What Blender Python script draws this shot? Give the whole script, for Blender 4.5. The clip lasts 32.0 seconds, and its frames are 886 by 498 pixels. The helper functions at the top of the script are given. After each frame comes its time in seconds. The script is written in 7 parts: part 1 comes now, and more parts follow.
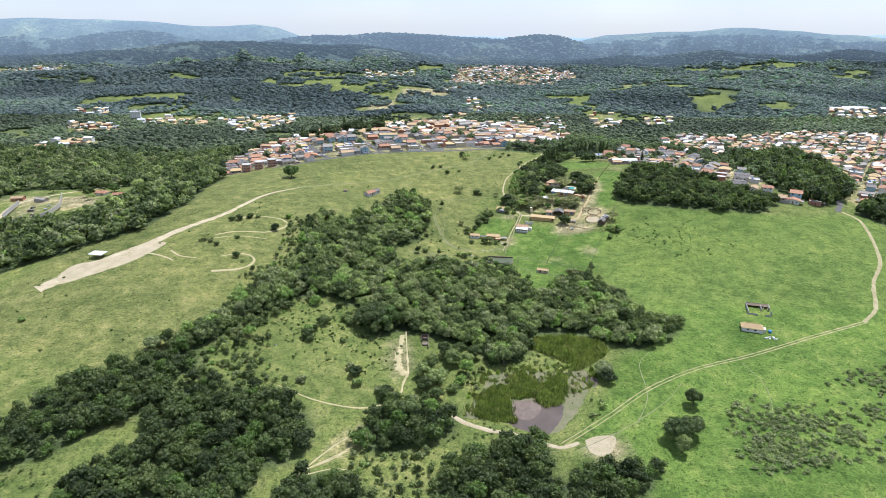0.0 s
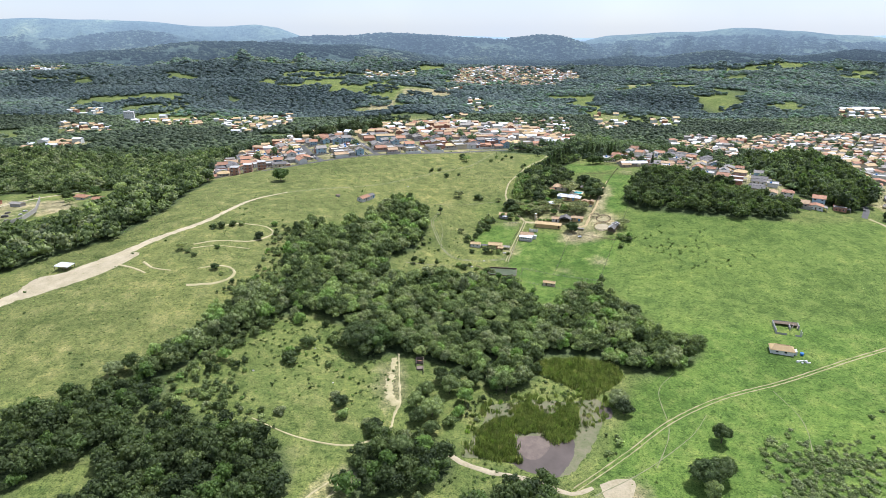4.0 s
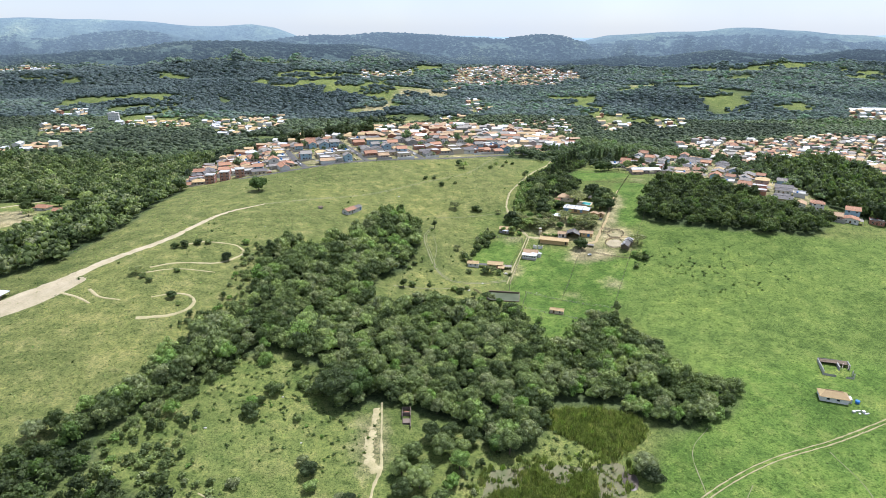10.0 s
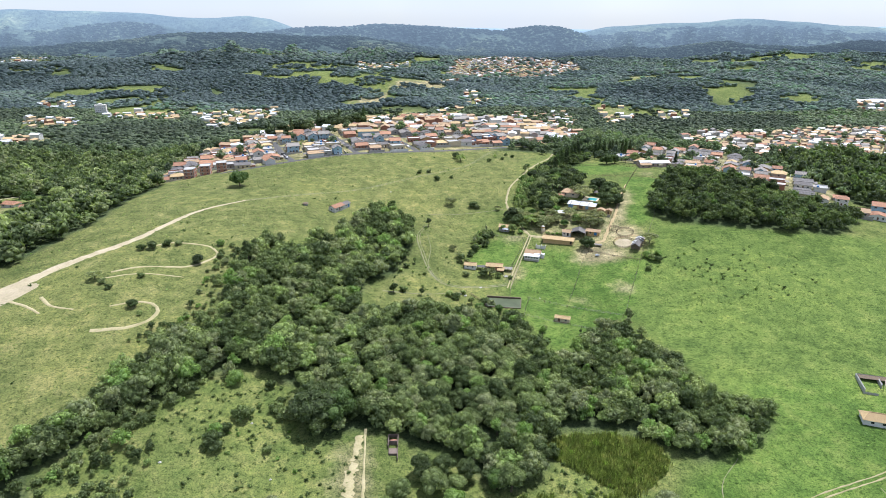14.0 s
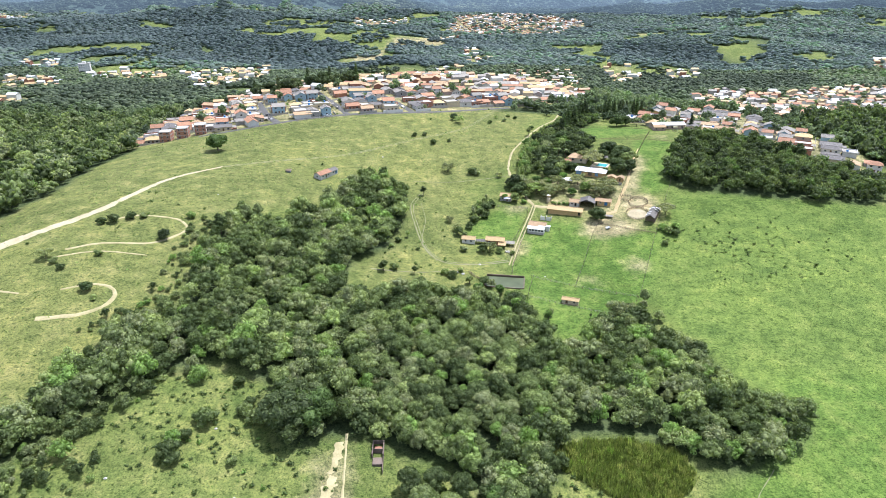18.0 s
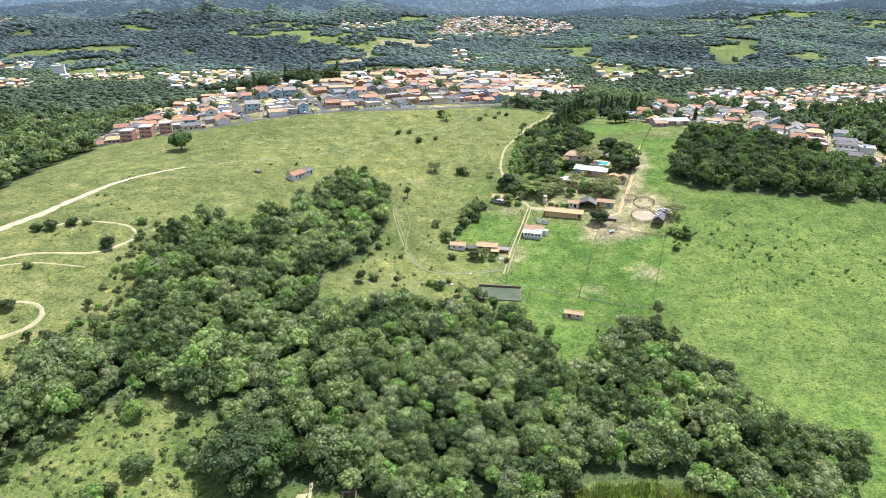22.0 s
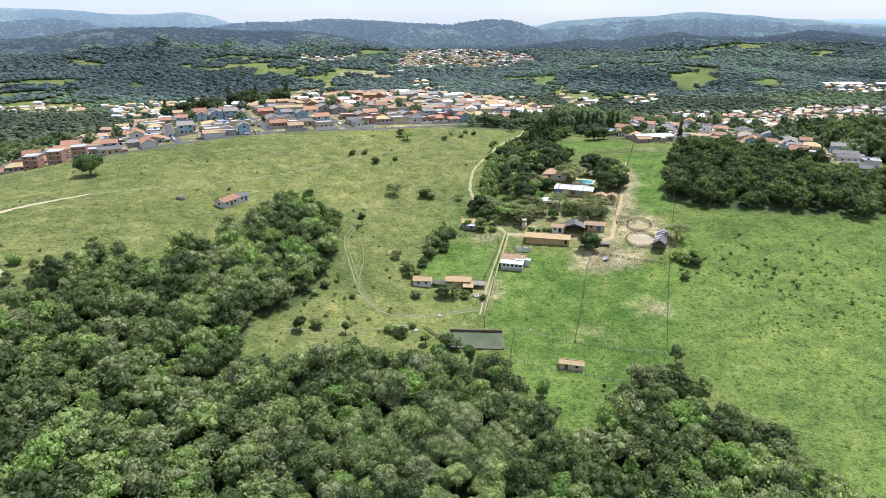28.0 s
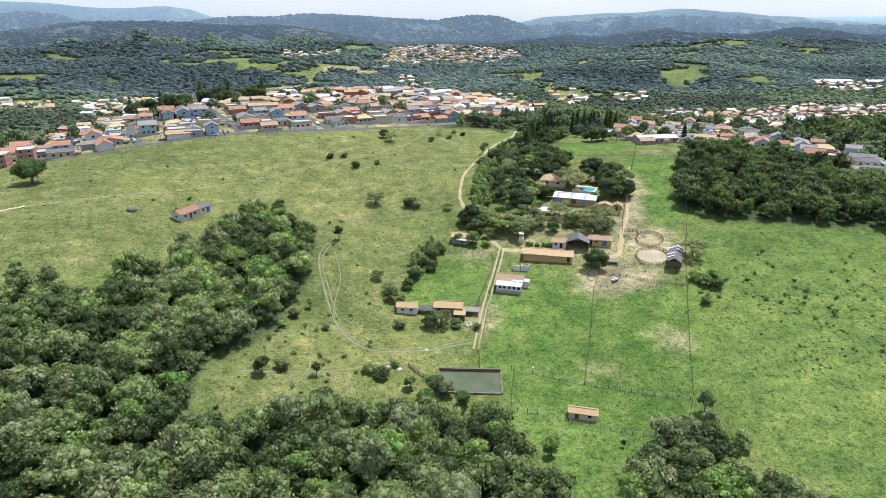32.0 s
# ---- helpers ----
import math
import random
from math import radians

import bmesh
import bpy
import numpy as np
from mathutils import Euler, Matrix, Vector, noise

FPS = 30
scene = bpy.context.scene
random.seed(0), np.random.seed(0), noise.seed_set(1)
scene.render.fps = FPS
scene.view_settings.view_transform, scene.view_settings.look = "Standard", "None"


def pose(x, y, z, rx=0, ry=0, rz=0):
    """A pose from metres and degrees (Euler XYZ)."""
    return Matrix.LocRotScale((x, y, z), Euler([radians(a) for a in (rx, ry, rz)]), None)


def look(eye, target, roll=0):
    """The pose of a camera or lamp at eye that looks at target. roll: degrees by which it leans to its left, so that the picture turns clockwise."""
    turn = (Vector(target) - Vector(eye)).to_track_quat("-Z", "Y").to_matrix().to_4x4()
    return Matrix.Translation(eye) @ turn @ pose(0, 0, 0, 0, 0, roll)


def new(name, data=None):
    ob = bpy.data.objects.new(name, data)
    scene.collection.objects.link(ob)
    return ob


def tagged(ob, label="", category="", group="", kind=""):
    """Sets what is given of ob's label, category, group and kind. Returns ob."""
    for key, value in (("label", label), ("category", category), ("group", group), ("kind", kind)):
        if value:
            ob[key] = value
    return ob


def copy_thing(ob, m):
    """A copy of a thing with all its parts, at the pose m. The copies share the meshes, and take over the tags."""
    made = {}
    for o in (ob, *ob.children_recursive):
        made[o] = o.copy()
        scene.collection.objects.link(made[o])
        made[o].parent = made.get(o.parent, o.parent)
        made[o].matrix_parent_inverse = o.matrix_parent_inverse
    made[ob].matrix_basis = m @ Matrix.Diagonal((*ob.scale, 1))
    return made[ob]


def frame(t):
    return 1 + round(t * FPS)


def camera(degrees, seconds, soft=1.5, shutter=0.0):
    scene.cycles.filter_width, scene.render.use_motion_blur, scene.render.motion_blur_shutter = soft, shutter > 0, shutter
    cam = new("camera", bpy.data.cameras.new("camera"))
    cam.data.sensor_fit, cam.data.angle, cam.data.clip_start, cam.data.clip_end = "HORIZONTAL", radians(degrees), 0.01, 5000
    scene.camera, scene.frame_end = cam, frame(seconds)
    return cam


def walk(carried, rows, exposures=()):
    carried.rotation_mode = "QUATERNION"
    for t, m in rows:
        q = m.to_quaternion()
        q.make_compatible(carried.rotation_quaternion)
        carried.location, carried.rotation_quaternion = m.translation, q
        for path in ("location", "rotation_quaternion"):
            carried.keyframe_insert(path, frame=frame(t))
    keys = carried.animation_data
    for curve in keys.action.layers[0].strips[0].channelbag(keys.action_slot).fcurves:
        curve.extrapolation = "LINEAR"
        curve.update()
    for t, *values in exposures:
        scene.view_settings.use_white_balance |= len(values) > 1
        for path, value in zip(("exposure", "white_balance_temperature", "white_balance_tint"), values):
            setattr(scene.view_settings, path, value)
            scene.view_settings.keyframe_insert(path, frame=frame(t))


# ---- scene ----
cam = camera(71.51, 32.0, soft=0.4)
ROWS = [
    (0.0, look((0.00, 0.00, 159.55), (0.00, 282.04, 57.31), 0.09)),
    (3.0, look((1.86, 25.21, 155.23), (1.06, 307.39, 53.38), 0.11)),
    (6.0, look((3.85, 50.48, 152.67), (2.81, 332.66, 50.81), 0.06)),
    (9.0, look((4.95, 75.47, 150.54), (4.64, 357.71, 48.84), 0.12)),
    (11.0, look((6.39, 92.34, 148.42), (6.21, 374.57, 46.69), 0.06)),
    (13.0, look((7.55, 108.94, 144.49), (7.87, 391.25, 42.99), 0.10)),
    (13.5, look((7.91, 112.85, 143.49), (8.28, 395.15, 41.98), 0.12)),
    (14.0, look((8.27, 116.76, 142.38), (8.60, 397.90, 37.67), 0.03)),
    (14.5, look((8.58, 121.08, 141.29), (8.90, 401.13, 33.73), -0.00)),
    (16.5, look((9.92, 137.54, 137.27), (9.90, 411.46, 14.93), -0.03)),
    (17.5, look((10.65, 146.13, 136.13), (10.71, 420.34, 14.43), 0.02)),
    (19.0, look((11.44, 158.32, 134.50), (11.91, 432.33, 12.36), -0.04)),
    (20.5, look((12.21, 170.32, 128.69), (14.05, 444.50, 6.95), -0.01)),
    (21.5, look((12.73, 178.26, 124.34), (16.39, 452.57, 2.92), -0.01)),
    (22.0, look((12.98, 182.62, 122.44), (17.86, 457.78, 3.03), -0.08)),
    (22.5, look((13.34, 187.09, 120.64), (19.57, 464.59, 6.82), -0.05)),
    (23.0, look((13.59, 191.55, 118.68), (21.58, 471.68, 11.60), -0.08)),
    (23.5, look((13.79, 195.89, 116.60), (23.32, 477.51, 13.66), -0.09)),
    (24.0, look((13.96, 199.94, 114.68), (25.01, 481.53, 11.78), -0.13)),
    (24.5, look((14.22, 203.84, 112.85), (26.76, 485.19, 9.50), -0.12)),
    (26.0, look((15.10, 216.03, 106.85), (32.02, 497.06, 3.23), -0.11)),
    (28.5, look((16.35, 236.42, 101.15), (38.89, 516.64, -3.58), -0.26)),
    (29.0, look((16.67, 240.45, 100.61), (40.36, 520.39, -4.63), -0.14)),
    (30.5, look((17.21, 252.46, 99.74), (43.12, 532.21, -5.44), -0.16)),
    (32.0, look((18.19, 264.71, 99.23), (46.15, 543.99, -6.70), -0.02)),
]
walk(cam, ROWS, [(0.0, 0.44, 5690, 13), (13.4, 0.44, 5690, 13), (16.5, 0.8, 5690, 13), (21.5, 0.8, 5690, 13), (23.2, 0.56, 5690, 13), (24.5, 0.46, 5690, 13), (32.0, 0.46, 5690, 13)])

# ---- sky and sun ----
SUN_AZ, SUN_EL = 48.0, 68.0          # degrees: clockwise from the y axis, above the horizon
world = bpy.data.worlds.new("sky")
world.use_nodes = True
scene.world = world
wn = world.node_tree.nodes
sky = wn.new("ShaderNodeTexSky")
sky.sky_type = "NISHITA"
sky.sun_disc = False
sky.sun_elevation, sky.sun_rotation = radians(SUN_EL), radians(SUN_AZ)
sky.air_density, sky.dust_density, sky.ozone_density = 1.0, 0.6, 1.0
wn["Background"].inputs[1].default_value = 0.14
# thin bright cloud over the blue, more and less of it
cloud = wn.new("ShaderNodeTexNoise")
cloud.inputs["Scale"].default_value, cloud.inputs["Detail"].default_value = 3.0, 6.0
veil = wn.new("ShaderNodeMapRange")
veil.inputs[1].default_value, veil.inputs[2].default_value, veil.inputs[3].default_value, veil.inputs[4].default_value = 0.3, 0.7, 0.55, 0.85
mixer = wn.new("ShaderNodeMix")
mixer.data_type = "RGBA"
mixer.inputs[7].default_value = (3.98, 4.25, 4.52, 1)
world.node_tree.links.new(cloud.outputs["Fac"], veil.inputs[0])
world.node_tree.links.new(veil.outputs[0], mixer.inputs[0])
world.node_tree.links.new(sky.outputs[0], mixer.inputs[6])
world.node_tree.links.new(mixer.outputs[2], wn["Background"].inputs[0])
sun = new("sun", bpy.data.lights.new("sun", "SUN"))
sun.data.energy, sun.data.angle, sun.data.color = 4.9, radians(0.5), (1.0, 0.95, 0.87)
sd = Vector((math.sin(radians(SUN_AZ)) * math.cos(radians(SUN_EL)), math.cos(radians(SUN_AZ)) * math.cos(radians(SUN_EL)), math.sin(radians(SUN_EL))))
sun.matrix_world = look(sd * 500, (0, 0, 0))

# ---- materials ----
def shader(name, rough=0.85, metal=0.0):
    m = bpy.data.materials.new(name)
    m.use_nodes = True
    nt = m.node_tree
    b = nt.nodes["Principled BSDF"]
    b.inputs["Roughness"].default_value, b.inputs["Metallic"].default_value = rough, metal
    b.inputs["Specular IOR Level"].default_value = 0.25
    return m, nt, b


def ramp(nt, fac, stops):
    r = nt.nodes.new("ShaderNodeValToRGB")
    while len(r.color_ramp.elements) < len(stops):
        r.color_ramp.elements.new(0.5)
    for e, (p, c) in zip(r.color_ramp.elements, stops):
        e.position, e.color = p, (*c, 1)
    nt.links.new(fac, r.inputs[0])
    return r.outputs[0]


def noise_tex(nt, scale, detail=4.0, where="Object", rough=0.6, stretch=None):
    n = nt.nodes.new("ShaderNodeTexNoise")
    n.inputs["Scale"].default_value, n.inputs["Detail"].default_value, n.inputs["Roughness"].default_value = scale, detail, rough
    if where == "World":
        src = nt.nodes.new("ShaderNodeNewGeometry").outputs["Position"]
    else:
        src = nt.nodes.new("ShaderNodeTexCoord").outputs["Object"]
    if stretch:
        mp = nt.nodes.new("ShaderNodeMapping")
        mp.inputs["Scale"].default_value = stretch
        nt.links.new(src, mp.inputs[0])
        src = mp.outputs[0]
    nt.links.new(src, n.inputs["Vector"])
    return n.outputs["Fac"]


def mixc(nt, fac, a, b, mode="MIX"):
    x = nt.nodes.new("ShaderNodeMix")
    x.data_type, x.blend_type = "RGBA", mode
    for sock, v in ((x.inputs[0], fac), (x.inputs[6], a), (x.inputs[7], b)):
        if isinstance(v, (int, float)):
            sock.default_value = v
        elif isinstance(v, tuple):
            sock.default_value = (*v, 1)
        else:
            nt.links.new(v, sock)
    return x.outputs[2]


def bump(nt, b, height, strength=0.3, dist=0.05):
    n = nt.nodes.new("ShaderNodeBump")
    n.inputs["Strength"].default_value, n.inputs["Distance"].default_value = strength, dist
    nt.links.new(height, n.inputs["Height"])
    nt.links.new(n.outputs[0], b.inputs["Normal"])


def weathered(name, base, dark, scale=1.5, fine=14.0, rough=0.85, metal=0.0, relief=0.25, spread=(0.35, 0.75), where="Object"):
    """Paint, plaster, metal or wood: a base colour with stains at one scale and grain at another, and a tint for each piece."""
    m, nt, b = shader(name, rough, metal)
    big = ramp(nt, noise_tex(nt, scale, 5, where), [(spread[0], dark), (spread[1], base)])
    g = noise_tex(nt, fine, 3, where)
    col = mixc(nt, 0.35, big, ramp(nt, g, [(0.3, tuple(0.6 * v for v in base)), (0.7, tuple(min(1, 1.15 * v) for v in base))]))
    oi = nt.nodes.new("ShaderNodeObjectInfo")
    tint = ramp(nt, oi.outputs["Random"], [(0, (0.82, 0.82, 0.82)), (1, (1.0, 1.0, 1.0))])
    nt.links.new(mixc(nt, 1.0, col, tint, "MULTIPLY"), b.inputs["Base Color"])
    bump(nt, b, g, relief, 0.03)
    return m


def corrugated(name, base, dark, pitch=5.0, rough=0.7, metal=0.0, axis="X", fine=9.0):
    """Roof sheets or tiles: ribs that run down the slope, stained."""
    m, nt, b = shader(name, rough, metal)
    big = ramp(nt, noise_tex(nt, 0.5, 6), [(0.32, dark), (0.68, base)])
    fineg = ramp(nt, noise_tex(nt, fine, 4), [(0.3, tuple(0.72 * v for v in base)), (0.75, tuple(min(1, 1.15 * v) for v in base))])
    col = mixc(nt, 0.45, big, fineg)
    w = nt.nodes.new("ShaderNodeTexWave")
    w.wave_type, w.bands_direction = "BANDS", axis
    w.inputs["Scale"].default_value, w.inputs["Distortion"].default_value = pitch, 0.4
    nt.links.new(nt.nodes.new("ShaderNodeTexCoord").outputs["Object"], w.inputs["Vector"])
    col = mixc(nt, 0.22, col, ramp(nt, w.outputs["Fac"], [(0.1, tuple(0.55 * v for v in base)), (0.6, base)]))
    oi = nt.nodes.new("ShaderNodeObjectInfo")
    col = mixc(nt, 1.0, col, ramp(nt, oi.outputs["Random"], [(0, (0.7, 0.7, 0.72)), (1, (1.0, 1.0, 1.0))]), "MULTIPLY")
    nt.links.new(col, b.inputs["Base Color"])
    bump(nt, b, w.outputs["Fac"], 0.5, 0.06)
    return m


def foliage(name, dark, mid, light, scale=0.6, mass=False, glow=0.3, grain=2.6, alt=None, contrast=1.0):
    """Leaves: a tint for each tree, lighter and darker boughs, a fine grain of leaf sprays, and light that passes through."""
    m, nt, b = shader(name, 0.55)
    b.inputs["Specular IOR Level"].default_value = 0.18
    if mass:
        at = nt.nodes.new("ShaderNodeAttribute")
        at.attribute_name = "tone"
        rnd = at.outputs["Fac"]
    else:
        rnd = nt.nodes.new("ShaderNodeObjectInfo").outputs["Random"]
    alt = alt or tuple(0.5 * (u + v) * k for u, v, k in zip(mid, light, (0.92, 1.04, 0.9)))
    lime = (mid[0] * 1.15, mid[1] * 1.4, mid[2] * 0.95)
    a = ramp(nt, rnd, [(0, tuple(0.8 * v for v in dark)), (0.25, dark), (0.45, mid), (0.6, alt), (0.72, mid), (0.88, light), (0.96, lime)])
    n = ramp(nt, noise_tex(nt, scale, 4, "World"), [(0.34, dark), (0.5, mid), (0.66, light)])
    col = mixc(nt, 0.2, a, n)
    isl = nt.nodes.new("ShaderNodeNewGeometry").outputs["Random Per Island"]
    col = mixc(nt, 0.6 * contrast, col, ramp(nt, isl, [(0, (0.45, 0.48, 0.46)), (0.5, (1.0, 1.0, 0.98)), (1, (1.6, 1.55, 1.4))]), "MULTIPLY")
    g = noise_tex(nt, grain, 3, "World", 0.7)
    col = mixc(nt, 0.9 * contrast, col, ramp(nt, g, [(0.36, (0.46, 0.49, 0.48)), (0.5, (0.98, 0.98, 0.98)), (0.64, (1.6, 1.56, 1.48))]), "MULTIPLY")
    nt.links.new(col, b.inputs["Base Color"])
    bump(nt, b, g, 0.45, 0.8 / grain)
    tr = nt.nodes.new("ShaderNodeBsdfTranslucent")
    nt.links.new(mixc(nt, 1.0, col, (1.45, 1.55, 0.85), "MULTIPLY"), tr.inputs["Color"])
    mx = nt.nodes.new("ShaderNodeMixShader")
    mx.inputs[0].default_value = glow
    nt.links.new(b.outputs[0], mx.inputs[1])
    nt.links.new(tr.outputs[0], mx.inputs[2])
    nt.links.new(mx.outputs[0], nt.nodes["Material Output"].inputs[0])
    return m


M = {}
M["leaf"] = foliage("leaf", (0.078, 0.108, 0.044), (0.175, 0.220, 0.088), (0.33, 0.38, 0.165), glow=0.42, grain=5.0, alt=(0.27, 0.285, 0.17))
M["leaf_wood"] = foliage("leaf_wood", (0.078, 0.108, 0.044), (0.175, 0.220, 0.088), (0.33, 0.38, 0.165), 0.05, True, 0.42, 5.0, (0.27, 0.285, 0.17))
M["leaf_deep"] = foliage("leaf_deep", (0.054, 0.075, 0.034), (0.095, 0.125, 0.050), (0.155, 0.19, 0.076), 0.05, True, 0.45, 3.2)
# halfway to the far haze tint: slightly bluer, with less contrast
M["leaf_mid"] = foliage("leaf_mid", (0.085, 0.112, 0.070), (0.16, 0.20, 0.115), (0.25, 0.285, 0.165), 0.012, True, 0.45, 1.4, None, 0.75)
# aerial haze painted into the leaf colour: paler, bluer, little contrast
M["leaf_haze"] = foliage("leaf_haze", (0.155, 0.195, 0.200), (0.215, 0.26, 0.252), (0.285, 0.322, 0.288), 0.004, True, 0.5, 0.5, None, 0.3)
M["leaf_haze"].node_tree.nodes["Principled BSDF"].inputs["Specular IOR Level"].default_value = 0.03
M["leaf_dark"] = foliage("leaf_dark", (0.050, 0.070, 0.032), (0.078, 0.105, 0.045), (0.115, 0.14, 0.062), glow=0.35)
M["leaf_bright"] = foliage("leaf_bright", (0.10, 0.165, 0.05), (0.145, 0.215, 0.068), (0.19, 0.25, 0.09), glow=0.45)
M["leaf_dry"] = foliage("leaf_dry", (0.16, 0.18, 0.095), (0.24, 0.25, 0.14), (0.33, 0.325, 0.20), glow=0.5)
M["shrub"] = foliage("shrub", (0.10, 0.14, 0.055), (0.145, 0.19, 0.075), (0.20, 0.235, 0.10), 0.3, True, 0.45)
M["tuft"] = foliage("tuft", (0.14, 0.17, 0.07), (0.185, 0.21, 0.09), (0.25, 0.25, 0.12), 0.05, True, 0.5)
M["reed"] = foliage("reed", (0.11, 0.145, 0.045), (0.165, 0.20, 0.065), (0.27, 0.265, 0.12), 0.25, True, 0.5)
M["bark"] = weathered("bark", (0.16, 0.12, 0.085), (0.07, 0.055, 0.04), 2.0, 18)
M["tile_orange"] = corrugated("tile_orange", (0.43, 0.22, 0.125), (0.25, 0.145, 0.095), 4.0)
M["tile_brown"] = corrugated("tile_brown", (0.45, 0.305, 0.175), (0.27, 0.185, 0.11), 4.0)
M["tile_tan"] = corrugated("tile_tan", (0.56, 0.40, 0.20), (0.38, 0.27, 0.14), 4.0)
M["sheet_grey"] = corrugated("sheet_grey", (0.30, 0.27, 0.235), (0.16, 0.145, 0.125), 5.5)
M["sheet_dark"] = corrugated("sheet_dark", (0.17, 0.155, 0.145), (0.08, 0.075, 0.07), 5.5)
M["sheet_bright"] = corrugated("sheet_bright", (0.86, 0.87, 0.88), (0.70, 0.70, 0.70), 5.5, 0.45, 0.0)
M["sheet_white"] = corrugated("sheet_white", (0.78, 0.79, 0.80), (0.55, 0.55, 0.55), 5.5, 0.45, 0.0)
M["plaster_white"] = weathered("plaster_white", (0.76, 0.74, 0.70), (0.52, 0.49, 0.44))
M["plaster_cream"] = weathered("plaster_cream", (0.66, 0.56, 0.40), (0.46, 0.38, 0.27))
M["plaster_ochre"] = weathered("plaster_ochre", (0.58, 0.40, 0.18), (0.38, 0.26, 0.13))
M["plaster_blue"] = weathered("plaster_blue", (0.38, 0.52, 0.60), (0.26, 0.36, 0.42))
M["plaster_pink"] = weathered("plaster_pink", (0.50, 0.37, 0.32), (0.34, 0.26, 0.23))
M["plaster_grey"] = weathered("plaster_grey", (0.44, 0.41, 0.37), (0.25, 0.235, 0.215))
M["panel_blue"] = weathered("panel_blue", (0.22, 0.34, 0.48), (0.15, 0.24, 0.34))
M["mud"] = weathered("mud", (0.185, 0.165, 0.10), (0.10, 0.125, 0.045), 0.25, 1.5, 0.9, 0, 0.3, (0.35, 0.65), "World")
M["silt"] = weathered("silt", (0.20, 0.155, 0.125), (0.13, 0.10, 0.085), 0.4, 3.0, 0.9, 0, 0.3, (0.35, 0.65), "World")
M["brick"] = weathered("brick", (0.42, 0.20, 0.13), (0.27, 0.13, 0.09), 1.2, 10)
M["concrete"] = weathered("concrete", (0.50, 0.48, 0.45), (0.30, 0.29, 0.27))
M["timber"] = weathered("timber", (0.20, 0.15, 0.10), (0.09, 0.07, 0.05), 2, 20)
M["timber_pale"] = weathered("timber_pale", (0.42, 0.36, 0.28), (0.24, 0.20, 0.16), 2, 20)
M["blue_paint"] = weathered("blue_paint", (0.05, 0.22, 0.50), (0.04, 0.15, 0.33), rough=0.5)
M["glass_dark"] = weathered("glass_dark", (0.03, 0.035, 0.04), (0.02, 0.022, 0.025), rough=0.15)
M["door_wood"] = weathered("door_wood", (0.16, 0.09, 0.05), (0.09, 0.05, 0.03), 2, 20, 0.6)
M["tank_blue"] = weathered("tank_blue", (0.06, 0.22, 0.55), (0.05, 0.17, 0.42), rough=0.4)
M["dirt"] = weathered("dirt", (0.41, 0.35, 0.205), (0.22, 0.20, 0.085), 0.22, 1.6, 0.95, 0, 0.3, (0.3, 0.7), "World")
M["dirt_pale"] = weathered("dirt_pale", (0.46, 0.385, 0.265), (0.28, 0.24, 0.135), 0.15, 1.2, 0.95, 0, 0.3, (0.3, 0.7), "World")
M["clay"] = weathered("clay", (0.45, 0.34, 0.19), (0.26, 0.21, 0.10), 0.3, 1.6, 0.95, 0, 0.3, (0.3, 0.7), "World")
M["asphalt"] = weathered("asphalt", (0.12, 0.115, 0.11), (0.07, 0.068, 0.065), 0.2, 3, 0.9, 0, 0.2, (0.3, 0.7), "World")
M["straw"] = weathered("straw", (0.25, 0.24, 0.14), (0.16, 0.165, 0.08), 0.3, 2.0, 0.95, 0, 0.3, (0.3, 0.7), "World")
M["wire"] = weathered("wire", (0.30, 0.29, 0.28), (0.18, 0.17, 0.17), rough=0.5, metal=0.6)


def water_material(name, deep, rough=0.08, ripple=1.5, gloss=0.5):
    m, nt, b = shader(name, rough)
    b.inputs["Specular IOR Level"].default_value = gloss
    n = noise_tex(nt, ripple, 4, "World")
    nt.links.new(ramp(nt, noise_tex(nt, 0.12, 4, "World"), [(0.3, tuple(0.75 * v for v in deep)), (0.7, tuple(1.2 * v for v in deep))]), b.inputs["Base Color"])
    bump(nt, b, n, 0.08, 0.05)
    return m


M["pond_water"] = water_material("pond_water", (0.085, 0.100, 0.056), 0.45, 1.5, 0.12)
M["bog_water"] = water_material("bog_water", (0.085, 0.066, 0.055), 0.3, 1.5, 0.25)
M["pool_water"] = water_material("pool_water", (0.08, 0.32, 0.34), 0.15)


